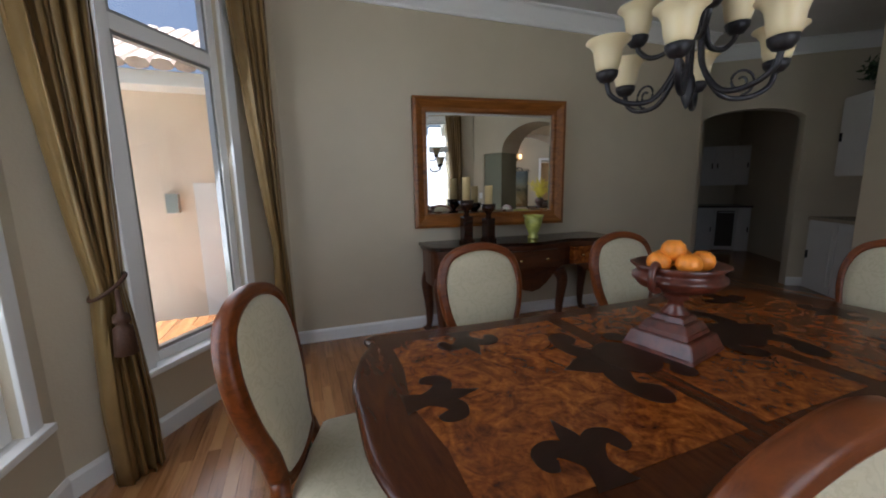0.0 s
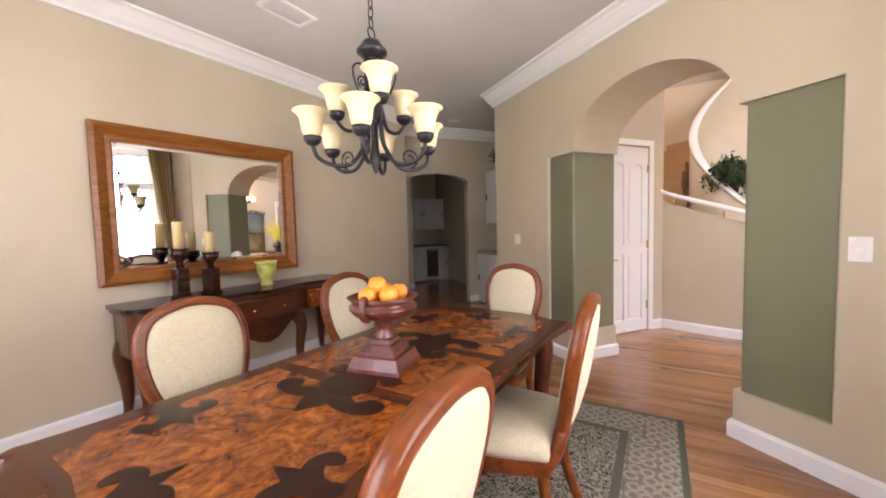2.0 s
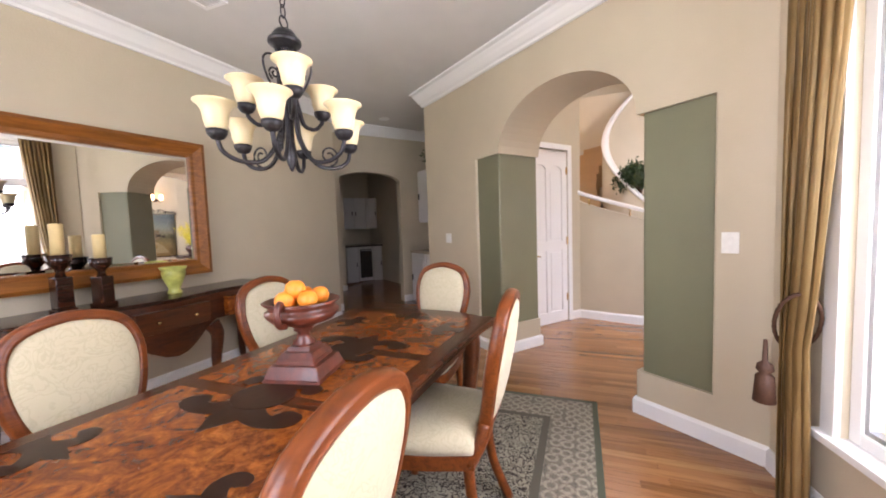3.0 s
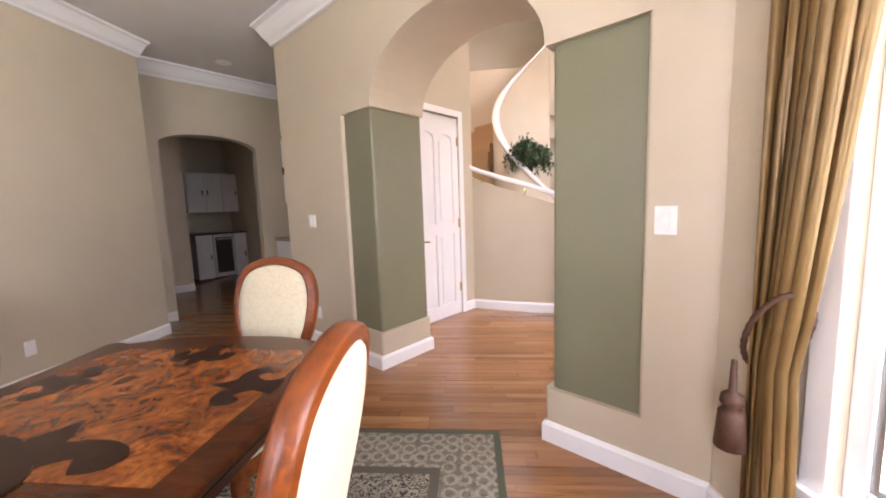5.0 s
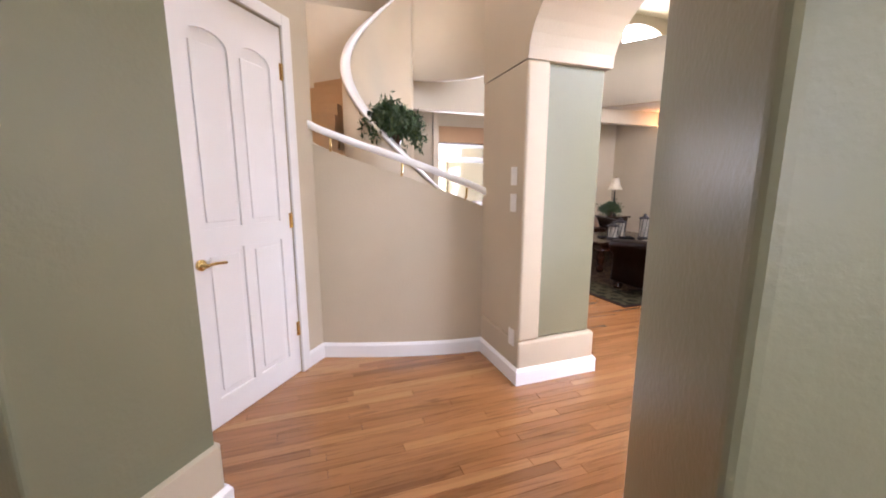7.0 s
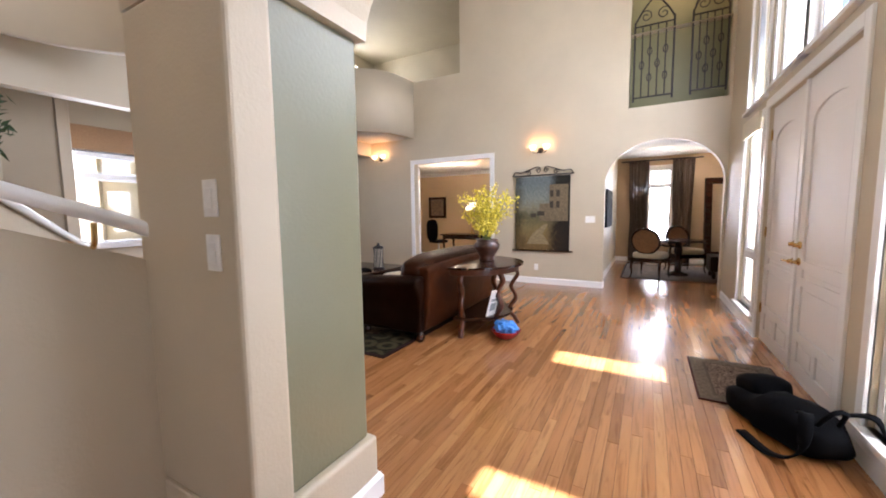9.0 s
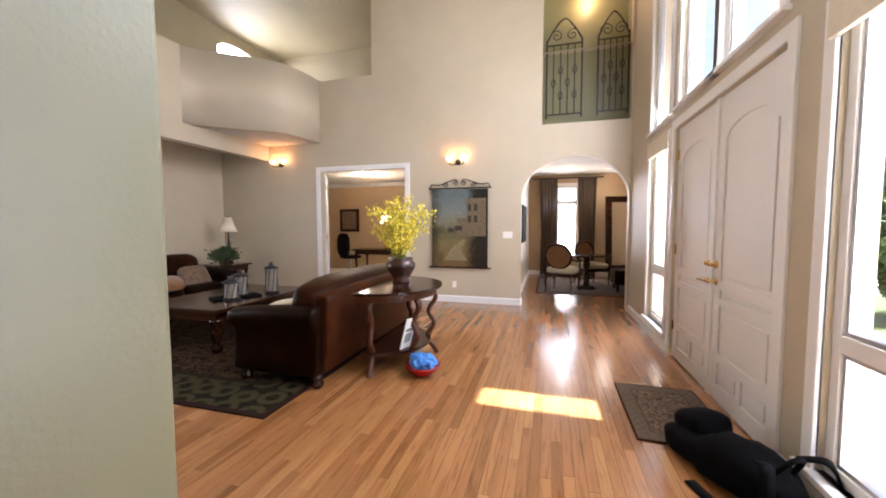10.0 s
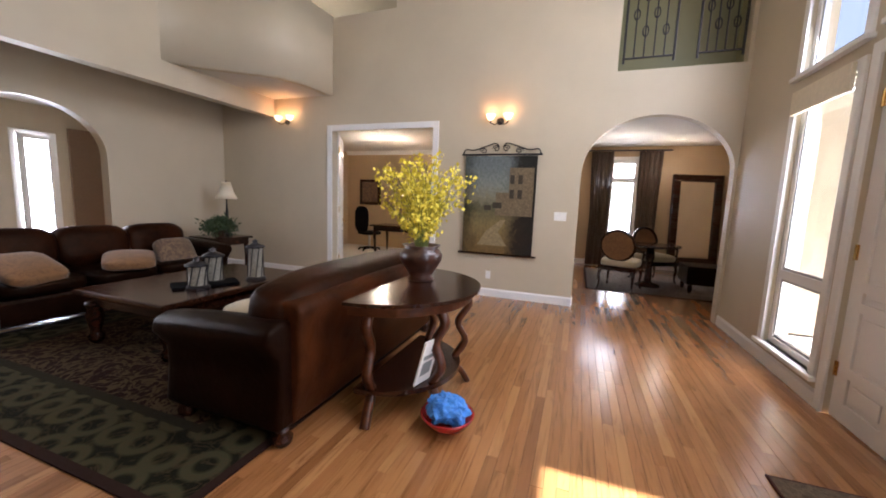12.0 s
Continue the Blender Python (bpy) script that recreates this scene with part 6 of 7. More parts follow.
DT = 0.765
for g, z0, z1 in ((0.0, DT - 0.022, DT), (-0.02, DT - 0.036, DT - 0.022), (-0.055, DT - 0.09, DT - 0.036)):
    part("tabletop" if g == 0 else "apron", prism(half_round(0.61 + g, 0.62 + g), z0, z1), CHERRY if g else MAHOG, dem)
part("shelf", prism(half_round(0.49, 0.50), 0.17, 0.20), MAHOG, dem, "lower shelf")
for a in (12, 62, 118, 168):
    x, y = -0.50 * math.sin(radians(a)), 0.51 * math.cos(radians(a))
    u = Vector((x, y, 0)).normalized()
    p0 = Vector((x, y, 0))
    pts = spline([p0 + Vector((0, 0, DT - 0.08)), p0 + u * 0.05 + Vector((0, 0, 0.60)), p0 - u * 0.03 + Vector((0, 0, 0.46)), p0 + u * 0.03 + Vector((0, 0, 0.32)), p0 - u * 0.05 + Vector((0, 0, 0.18)), p0 + u * 0.02 + Vector((0, 0, 0.07)), p0 + u * 0.06], 5)
    part("leg", sweep(pts, [(-0.018, -0.026), (0.018, -0.026), (0.022, 0.0), (0.018, 0.026), (-0.018, 0.026), (-0.022, 0)], up=(u.y, -u.x, 0)), CHERRY, dem, "scrolled leg", True)

POT = plain("brown_glaze", (0.045, 0.016, 0.009), 0.3, 0, 0.5, 18, 0.3, 0.3)
FV = (6.0, -3.96)
fv = empty("flower_vase", pose(*FV, DT), "brown glazed pot full of tall yellow flowers", "vase")
part("pot", lathe([(0.06, 0), (0.075, 0.01), (0.06, 0.03), (0.085, 0.08), (0.115, 0.14), (0.12, 0.18), (0.10, 0.215), (0.09, 0.225), (0.11, 0.245), (0.10, 0.245), (0.07, 0.2), (0.02, 0.1)], 30, m=Matrix.Diagonal((1.3, 1.3, 1.05, 1))), POT, fv, smooth=True)
YEL = plain("yellow_petals", (0.72, 0.60, 0.05), 0.6, 0, 0.25, 30, 0.2)
STEM = plain("flower_stem", (0.13, 0.16, 0.03), 0.7, 0, 0.3, 20, 0.2)
rng = random.Random(5)
stems, petals = bmesh.new(), bmesh.new()


def leaf(bm, p, size, rng, aspect=0.5):
    q = Euler((rng.uniform(0, 6.3), rng.uniform(0, 6.3), rng.uniform(0, 6.3))).to_matrix()
    w = size * aspect
    vs = [bm.verts.new(Vector(p) + q @ Vector(c)) for c in ((0, 0, 0), (size * 0.45, w * 0.5, size * 0.08), (size, 0, 0), (size * 0.45, -w * 0.5, size * 0.08))]
    bm.faces.new(vs)


for k in range(64):
    a, out, h = rng.uniform(0, math.tau), rng.uniform(0.05, 0.36), rng.uniform(0.30, 0.66)
    h *= 1.05 - 0.55 * out
    e = Vector((out * math.cos(a), out * math.sin(a), 0.22 + h))
    pts = spline([(0.03 * math.cos(a), 0.03 * math.sin(a), 0.18), (e.x * 0.35, e.y * 0.35, 0.22 + h * 0.55), e], 4)
    sweep(pts, ring_section(0.0022, 4), stems)
    for p in pts[3:]:
        for _ in range(7):
            leaf(petals, p + Vector((rng.gauss(0, 0.028), rng.gauss(0, 0.028), rng.gauss(0, 0.028))), rng.uniform(0.018, 0.04), rng, 0.9)
part("stem", stems, STEM, fv, "thin green stems")
part("blossom", petals, YEL, fv, "cloud of small yellow blossoms")

sign = part("framed_card", box(-0.085, 0.085, -0.006, 0.006, 0, 0.30, None, 0.003), PLASTIC)
sign.matrix_world = pose(5.80, -3.56, 0.2025, 0, -14, 0) @ Matrix.Rotation(radians(78), 4, 'Z')
tagged(sign, "white printed card leaning on the table's lower shelf", "card")
INK = plain("grey_ink", (0.25, 0.27, 0.26), 0.8)
for z0, z1, x0, x1 in ((0.22, 0.27, -0.06, 0.0), (0.17, 0.2, -0.06, 0.06), (0.06, 0.15, -0.05, 0.055)):
    for y in (-0.0068, 0.0062):
        part("print", box(x0, x1, y, y + 0.0006, z0, z1), INK, sign, "grey print")
RED = plain("red_lacquer", (0.30, 0.012, 0.012), 0.25, 0, 0.2, 12, 0.1, 0.4)
BLUE = plain("blue_tissue", (0.05, 0.22, 0.62), 0.6, 0, 0.3, 22, 0.5)
bowl = part("bowl", lathe([(0.06, 0), (0.07, 0.006), (0.12, 0.04), (0.155, 0.09), (0.16, 0.105), (0.15, 0.105), (0.11, 0.05), (0.03, 0.025)], 36), RED, smooth=True)
bowl.location = (5.585, -3.46, 0.0008)
tagged(bowl, "red lacquered bowl on the oak floor", "bowl")
bt = bmesh.new()
bmesh.ops.create_icosphere(bt, subdivisions=4, radius=0.115)
for v in bt.verts:
    f = 1 + 0.38 * noise.noise(v.co * 16 + Vector((3, 1, 2))) + 0.2 * noise.noise(v.co * 40)
    v.co = Vector((v.co.x * f, v.co.y * f, v.co.z * f * 0.72))
tis = part("shoe_cover", bt, BLUE)
tis.location = (5.585, -3.46, 0.125)
tagged(tis, "crumpled pile of blue shoe covers in the bowl", "shoe covers")

# ---- coffee table with lanterns ----
ct = empty("coffee_table", pose(8.34, -4.08, RUG_Z), "large square dark wooden coffee table with turned legs", "table")
part("tabletop", box(-0.56, 0.56, -0.78, 0.78, 0.43, 0.48, None, 0.014), MAHOG, ct)
part("apron", box(-0.48, 0.48, -0.70, 0.70, 0.33, 0.43, None, 0.006), MAHOG, ct)
for sx in (1, -1):
    for sy in (1, -1):
        part("leg", lathe([(0.03, 0), (0.05, 0.02), (0.06, 0.06), (0.035, 0.10), (0.05, 0.16), (0.065, 0.24), (0.05, 0.30), (0.065, 0.33), (0.065, 0.36)], 18, m=Matrix.Translation((sx * 0.46, sy * 0.68, 0))), MAHOG, ct, "turned leg", True)
FROST = plain("silver_lattice", (0.36, 0.33, 0.27), 0.4, 0.4, 0.4, 60, 0.4)
for x, y, h, r in ((8.08, -3.80, 0.20, 0.085), (8.16, -4.02, 0.25, 0.085), (7.96, -4.32, 0.32, 0.08)):
    ln = empty("candle_lantern", pose(x, y, 0.48 + RUG_Z), "silver and black latticed candle lantern on the coffee table", "lantern", "lanterns on the coffee table")
    part("foot", lathe([(r * 1.15, 0), (r * 1.15, 0.015), (r * 0.9, 0.03)], 16), IRON, ln)
    part("body", lathe([(r * 0.85, 0.03), (r * 0.80, h * 0.5), (r * 0.88, h)], 16), FROST, ln)
    for k in range(8):
        a = math.tau * k / 8
        part("rib", sweep([(r * 0.92 * math.cos(a), r * 0.92 * math.sin(a), 0.03), (r * 0.92 * math.cos(a + 0.5), r * 0.92 * math.sin(a + 0.5), h)], ring_section(0.005, 5)), IRON, ln)
    part("lid", lathe([(r * 1.1, h), (r * 1.1, h + 0.015), (r * 0.6, h + 0.035), (r * 0.25, h + 0.05), (r * 0.35, h + 0.07), (0.004, h + 0.085)], 16), IRON, ln, smooth=True)
tray = part("tray", box(-0.26, 0.26, -0.13, 0.13, 0, 0.022, pose(8.14, -3.92, 0.48 + RUG_Z, 0, 0, 60), 0.006), BLACK)
tagged(tray, "black tray on the coffee table", "tray")

# ---- end table, lamp and plant in the corner ----
et = empty("end_table", pose(10.55, -6.05, 0), "dark wooden end table beside the sofa", "table")
part("tabletop", box(-0.33, 0.33, -0.33, 0.33, 0.60, 0.635, None, 0.008), MAHOG, et)
part("apron", box(-0.28, 0.28, -0.28, 0.28, 0.50, 0.60), MAHOG, et)
for sx in (1, -1):
    for sy in (1, -1):
        part("leg", lathe([(0.018, 0), (0.03, 0.05), (0.022, 0.3), (0.035, 0.5)], 12, m=Matrix.Translation((sx * 0.25, sy * 0.25, 0))), MAHOG, et, smooth=True)
LINEN = plain("linen_shade", (0.75, 0.66, 0.50), 0.85, 0, 0.05, 90, 0.3)
tl = empty("table_lamp", pose(10.62, -6.22, 0.635), "table lamp with a cream bell shade and slim dark stem", "lamp")
part("stem", lathe([(0.08, 0), (0.08, 0.02), (0.03, 0.05), (0.018, 0.12), (0.03, 0.3), (0.014, 0.5), (0.01, 0.62), (0.01, 0.93)], 18), IRON, tl, smooth=True)
part("shade", lathe([(0.17, 0.62), (0.13, 0.70), (0.09, 0.80), (0.07, 0.90), (0.067, 0.90), (0.126, 0.70), (0.165, 0.625)], 26), LINEN, tl, "cream bell shade", True)


def bushy(name, place, pot_r, pot_h, spread, high, count, label, leaf_mat, pot_mat, seed, lsize=(0.04, 0.09), droop=0.25, potted=True):
    r = random.Random(seed)
    t = empty(name, pose(*place), label, "plant")
    if potted:
        part("pot", lathe([(pot_r * 0.7, 0), (pot_r * 0.8, 0.01), (pot_r, pot_h), (pot_r * 1.06, pot_h), (pot_r * 1.06, pot_h * 0.88), (pot_r * 0.9, pot_h * 0.9), (0.01, pot_h * 0.85)], 22), pot_mat, t, smooth=True)
    lf, st = bmesh.new(), bmesh.new()
    for k in range(count):
        a, o = r.uniform(0, math.tau), spread * math.sqrt(r.uniform(0.02, 1))
        top_z = pot_h + high * r.uniform(0.35, 1.0) * (1 - 0.5 * (o / spread) ** 2)
        e = Vector((o * math.cos(a), o * math.sin(a), top_z - droop * o * r.uniform(0.3, 1.5)))
        pts = spline([(0, 0, pot_h * 0.8), (e.x * 0.4, e.y * 0.4, pot_h + high * 0.6 * r.uniform(0.5, 1)), e], 4)
        sweep(pts, ring_section(0.003, 4), st)
        for p in pts[2:]:
            for _ in range(6):
                leaf(lf, p + Vector((r.gauss(0, 0.03), r.gauss(0, 0.03), r.gauss(0, 0.03))), r.uniform(*lsize), r, 0.38)
    part("stem", st, STEM, t, "thin green stems")
    part("foliage", lf, leaf_mat, t, "dense small dark green leaves")
    return t


LEAF = plain("dark_leaf", (0.035, 0.065, 0.02), 0.5, 0, 0.45, 25, 0.2)
bushy("potted_plant", (10.35, -5.85, 0.635), 0.09, 0.12, 0.26, 0.22, 60, "dark green leafy plant on the end table", LEAF, POT, 3)

# ---- plant on its stand in the stair drum ----
PL = (7.84, -0.15)
stand = empty("plant_stand", pose(*PL, 0), "tall slim dark plant stand inside the stair curve", "plant stand")
part("column", lathe([(0.16, 0), (0.16, 0.03), (0.05, 0.08), (0.045, 1.68), (0.13, 1.73), (0.13, 1.76)], 20), MAHOG, stand, smooth=True)
bushy("potted_plant", (*PL, 1.76), 0.12, 0.16, 0.37, 0.42, 190, "full dark green bushy plant standing by the stair", LEAF, POT, 9, (0.05, 0.10), 0.5)

# ---- backpack by the door ----
bp = empty("backpack", pose(3.55, -2.62, 0.0, 0, 0, 112), "black fabric backpack lying on the floor", "backpack")
bb = cushion(0.66, 0.34, 0.20, Matrix.Identity(4), 0.8)
for v in bb.verts:
    v.co.y *= 1.0 - 0.35 * max(0.0, v.co.x) / 0.33
    v.co += Vector((noise.noise(v.co * 6), noise.noise(v.co * 6 + Vector((9, 0, 0))), 0.5 * noise.noise(v.co * 7))) * 0.035
    v.co.z = max(v.co.z, 0.002) * (1.15 if v.co.x > 0 else 0.85)
part("body", bb, BLACK, bp, smooth=True)
part("front_pocket", cushion(0.22, 0.24, 0.12, Matrix.Translation((-0.20, 0.02, 0.13)) @ Matrix.Rotation(radians(-14), 4, 'Y'), 0.9), BLACK, bp, smooth=True)
for s in (1, -1):
    part("strap", sweep(spline([(0.24, s * 0.10, 0.25), (0.34, s * 0.16, 0.28), (0.36, s * 0.20, 0.10), (0.24, s * 0.24, 0.012), (0.02, s * 0.25, 0.012)], 6), [(-0.028, -0.005), (0.028, -0.005), (0.028, 0.005), (-0.028, 0.005)]), BLACK, bp, smooth=True)
part("top_handle", sweep(spline([(0.27, -0.05, 0.2), (0.33, -0.03, 0.30), (0.33, 0.03, 0.30), (0.27, 0.05, 0.2)], 5), ring_section(0.012, 6)), BLACK, bp, smooth=True)

# ---- sitting room beyond the arch ----
for x0, lean in ((3.32, 0.22), (4.30, 0.20)):
    curtain(pose(x0, RY + 0.16, 0), 0.46, 0.40, 0.42, lean, 1.2, "dark brown full-length curtain beside the window", SATIN_D, 2.62, 5, False, 0.04)
rod = part("curtain_rod", sweep([(3.15, RY + 0.16, 2.64), (4.95, RY + 0.16, 2.64)], ring_section(0.018, 8)), IRON)
tagged(rod, "dark iron curtain rod above the window", "curtain rod")
sm = empty("standing_mirror", pose(2.60, RY + 0.24, 0.20, 3, 0, 16), "tall mirror in a broad dark wooden frame", "mirror")
for x0, x1, z0, z1 in ((-0.51, -0.36, 0, 1.92), (0.36, 0.51, 0, 1.92), (-0.36, 0.36, 0, 0.15), (-0.36, 0.36, 1.77, 1.92)):
    part("frame", box(x0, x1, -0.03, 0.05, z0, z1, None, 0.012), MAHOG, sm)
part("glass", box(-0.36, 0.36, 0.0, 0.012, 0.15, 1.77), MIRROR, sm, "mirror glass")
tv = part("wall_screen", box(5.0, 5.049, -9.0, -7.75, 1.02, 1.78, None, 0.006), BLACK)
tagged(tv, "black flat screen on the sitting room wall", "television")


def armchair(m):
    a = empty("armchair", m, "dark carved armchair with pale woven back and seat", "chair", "armchairs in the sitting room")
    part("seat", cushion(0.56, 0.54, 0.14, Matrix.Translation((0, 0, 0.38)), 0.6), CREAM, a, smooth=True)
    part("seat_frame", box(-0.29, 0.29, -0.28, 0.28, 0.32, 0.40, None, 0.01), MAHOG, a)
    loop = [(0.25 * math.cos(t), -0.29 - 0.05 * math.sin(t), 0.74 + 0.24 * math.sin(t)) for t in np.linspace(0, math.tau, 24, endpoint=False)]
    part("back_frame", sweep(loop, ring_section(0.026, 8), closed=True, up=(0, 1, 0)), MAHOG, a, smooth=True)
    bm = bmesh.new()
    bm.faces.new([bm.verts.new((x * 0.95, y + 0.004, 0.74 + (z - 0.74) * 0.95)) for x, y, z in loop])
    ob = part("backrest", bm, TAN, a, "pale woven back")
    ob.modifiers.new("thick", "SOLIDIFY").thickness = 0.03
    for s in (1, -1):
        part("arm", sweep(spline([(s * 0.26, -0.28, 0.68), (s * 0.31, 0.0, 0.64), (s * 0.29, 0.2, 0.62), (s * 0.27, 0.2, 0.40)], 5), ring_section(0.02, 7)), MAHOG, a, smooth=True)
        for y, d in ((0.23, 0.04), (-0.25, -0.06)):
            part("leg", cabriole(None, s * 0.25, y, 0.34, 0.02 * s, d, 0.026), MAHOG, a, smooth=True)
    return a


ac = armchair(pose(4.22, -8.28, RUG_Z, 0, 0, 160))
copy_thing(ac, pose(3.55, -9.35, RUG_Z, 0, 0, 30))
rt = empty("round_table", pose(3.72, -8.78, RUG_Z), "small round dark pedestal table", "table")
part("tabletop", lathe([(0.02, 0.70), (0.44, 0.70), (0.46, 0.715), (0.45, 0.735), (0.01, 0.735)], 32), MAHOG, rt, smooth=False)
part("pedestal", lathe([(0.2, 0), (0.2, 0.03), (0.06, 0.08), (0.05, 0.4), (0.08, 0.5), (0.05, 0.7)], 20), MAHOG, rt, smooth=True)
ot = empty("trunk_bench", pose(2.86, -8.75, RUG_Z), "dark leather trunk bench with short legs", "bench")
part("body", box(-0.35, 0.35, -0.3, 0.3, 0.14, 0.44, None, 0.02), LEATHER, ot)
for sx in (1, -1):
    for sy in (1, -1):
        part("leg", lathe([(0.025, 0), (0.035, 0.07), (0.03, 0.145)], 12, m=Matrix.Translation((sx * 0.28, sy * 0.23, 0))), MAHOG, ot)

# ---- study beyond the doorway ----
pic = empty("framed_picture", pose(10.62, -10.86, 1.55), "small framed still-life picture in a dark frame", "picture")
for x0, x1, z0, z1 in ((-0.33, -0.25, -0.36, 0.36), (0.25, 0.33, -0.36, 0.36), (-0.25, 0.25, -0.36, -0.28), (-0.25, 0.25, 0.28, 0.36)):
    part("frame", box(x0, x1, -0.035, 0.03, z0, z1, None, 0.008), MAHOG, pic)
part("print", box(-0.25, 0.25, 0.0, 0.02, -0.28, 0.28), FLORAL, pic, "dim painted still life")
desk = empty("writing_desk", pose(8.76, -9.4, 0), "dark wooden writing desk with slim legs", "desk")
part("desktop", box(-0.75, 0.75, -0.38, 0.38, 0.72, 0.76, None, 0.008), MAHOG, desk)
part("drawer_box", box(-0.68, 0.68, -0.33, 0.33, 0.62, 0.72), MAHOG, desk)
for sx in (1, -1):
    for sy in (1, -1):
        part("leg", cabriole(None, sx * 0.64, sy * 0.29, 0.66, sx * 0.03, sy * 0.03, 0.035), MAHOG, desk, smooth=True)
dl = empty("desk_lamp", pose(8.66, -9.4, 0.76), "lit desk lamp with a cream shade", "lamp")
part("stem", lathe([(0.08, 0), (0.08, 0.02), (0.03, 0.06), (0.02, 0.4), (0.012, 0.75)], 16), BRASS, dl, smooth=True)
part("shade", lathe([(0.19, 0.68), (0.11, 0.88), (0.105, 0.88), (0.185, 0.685)], 24), glowing("lit_linen", (1.0, 0.80, 0.52), 0.75), dl, "glowing cream shade", True)
bulb("desk_lamp_bulb", (8.66, -9.4, 1.50), 22)
oc = empty("office_chair", pose(10.1, -10.0, 0, 0, 0, 160), "black high-backed office chair", "chair")
part("seat", cushion(0.5, 0.5, 0.1, Matrix.Translation((0, 0, 0.42)), 0.6), BLACK, oc, smooth=True)
part("backrest", cushion(0.5, 0.1, 0.62, Matrix.Translation((0, -0.26, 0.52)), 0.3), BLACK, oc, smooth=True)
part("column", lathe([(0.03, 0.08), (0.03, 0.43)], 12), STEEL, oc)
for k in range(5):
    a = math.tau * k / 5
    part("foot", sweep([(0, 0, 0.1), (0.28 * math.cos(a), 0.28 * math.sin(a), 0.05)], ring_section(0.022, 6)), BLACK, oc)
    part("caster", lathe([(0.01, 0), (0.024, 0.01), (0.024, 0.04), (0.01, 0.05)], 10, m=Matrix.Translation((0.28 * math.cos(a), 0.28 * math.sin(a), 0))), BLACK, oc)
cp = part("carpet_study", box(5.27, 11.38, -10.88, FY - 0.14, -0.011, 0.006), plain("beige_carpet", (0.5, 0.44, 0.36), 0.95, 0, 0.08, 160, 0.8))
tagged(cp, "pale beige carpet in the study", "carpet", kind="structure")

# ---- kitchen and nook ----
CAB = painted("cabinet_white", (0.62, 0.60, 0.57), 0.4, 0.05, 40, 0.03)
GRANITE = plain("dark_granite", (0.05, 0.04, 0.035), 0.2, 0, 0.6, 120, 0.1)


def cabinet(s0, s1, d0, d1, z0, z1, doors, label, name="cabinet", face="d"):
    """A unit between s0, s1 and d0, d1; its doors face the lower d, or the lower s."""
    top = empty(name, Matrix.Identity(4), label, "cabinet", "kitchen cabinets")
    part("body", prism([sd(s0, d0), sd(s1, d0), sd(s1, d1), sd(s0, d1)], z0, z1), CAB, top)
    for k in range(doors):
        if face == "d":
            a, b = s0 + (s1 - s0) * k / doors + 0.01, s0 + (s1 - s0) * (k + 1) / doors - 0.01
            out = lambda u0, u1, e0, e1: [sd(u0, d0 - e0), sd(u1, d0 - e0), sd(u1, d0 - e1), sd(u0, d0 - e1)]
        else:
            a, b = d0 + (d1 - d0) * k / doors + 0.01, d0 + (d1 - d0) * (k + 1) / doors - 0.01
            out = lambda u0, u1, e0, e1: [sd(s0 - e0, u0), sd(s0 - e0, u1), sd(s0 - e1, u1), sd(s0 - e1, u0)]
        dr = part("door", prism(out(a, b, 0.001, 0.018), z0 + 0.02, z1 - 0.02), CAB, top)
        part("raised_panel", prism(out(a + 0.06, b - 0.06, 0.018, 0.026), z0 + 0.09, z1 - 0.09), CAB, dr)
        c = out((a if k % 2 else b) + (0.03 if k % 2 else -0.045), (a if k % 2 else b) + (0.045 if k % 2 else -0.03), 0.018, 0.04)
        part("pull", prism(c, (z0 + z1) / 2 - 0.05, (z0 + z1) / 2 + 0.05), IRON, dr, "dark cabinet pull")
    return top


cabinet(5.52, 7.06, 3.25, 3.93, 0.0, 0.88, 3, "white base cabinet with raised panel doors", "base_cabinet")
cabinet(5.52, 7.06, 3.43, 3.93, 1.42, 2.35, 3, "white wall cabinet with raised panel doors", "wall_cabinet")
ob = part("countertop", prism([sd(5.50, 3.22), sd(7.06, 3.22), sd(7.06, 3.93), sd(5.50, 3.93)], 0.88, 0.92), plain("speckled_granite", (0.32, 0.27, 0.20), 0.25, 0, 0.5, 150, 0.1))
tagged(ob, "speckled tan granite counter on the cabinets", "countertop")
bw_ = part("bowl", lathe([(0.05, 0), (0.035, 0.02), (0.06, 0.05), (0.11, 0.10), (0.115, 0.13), (0.10, 0.12), (0.02, 0.05)], 24, m=Matrix.Translation((*sd(6.0, 3.37), 0.92))), BLACK, smooth=True)
tagged(bw_, "black footed bowl on the granite counter", "bowl")
bushy("potted_plant", (*sd(6.6, 3.60), 2.35), 0.10, 0.12, 0.28, 0.30, 50, "dark trailing plant on top of the wall cabinet", LEAF, POT, 12)
cabinet(10.0, 10.8, 2.95, 3.24, 0.0, 0.88, 1, "white kitchen base cabinet", "base_cabinet", "s")
cabinet(10.0, 10.8, 3.64, 3.88, 0.0, 0.88, 1, "white kitchen base cabinet", "base_cabinet", "s")
cabinet(10.25, 10.8, 2.95, 3.88, 1.33, 2.12, 3, "white kitchen wall cabinet", "wall_cabinet", "s")
wf = empty("wine_fridge", Matrix.Identity(4), "under-counter fridge with dark glass door", "fridge")
part("body", prism([sd(10.0, 3.26), sd(10.0, 3.62), sd(10.7, 3.62), sd(10.7, 3.26)], 0.02, 0.87), CAB, wf)
part("glass_door", prism([sd(9.97, 3.29), sd(9.97, 3.59), sd(9.999, 3.59), sd(9.999, 3.29)], 0.10, 0.82), GRANITE, wf, "dark glass door")
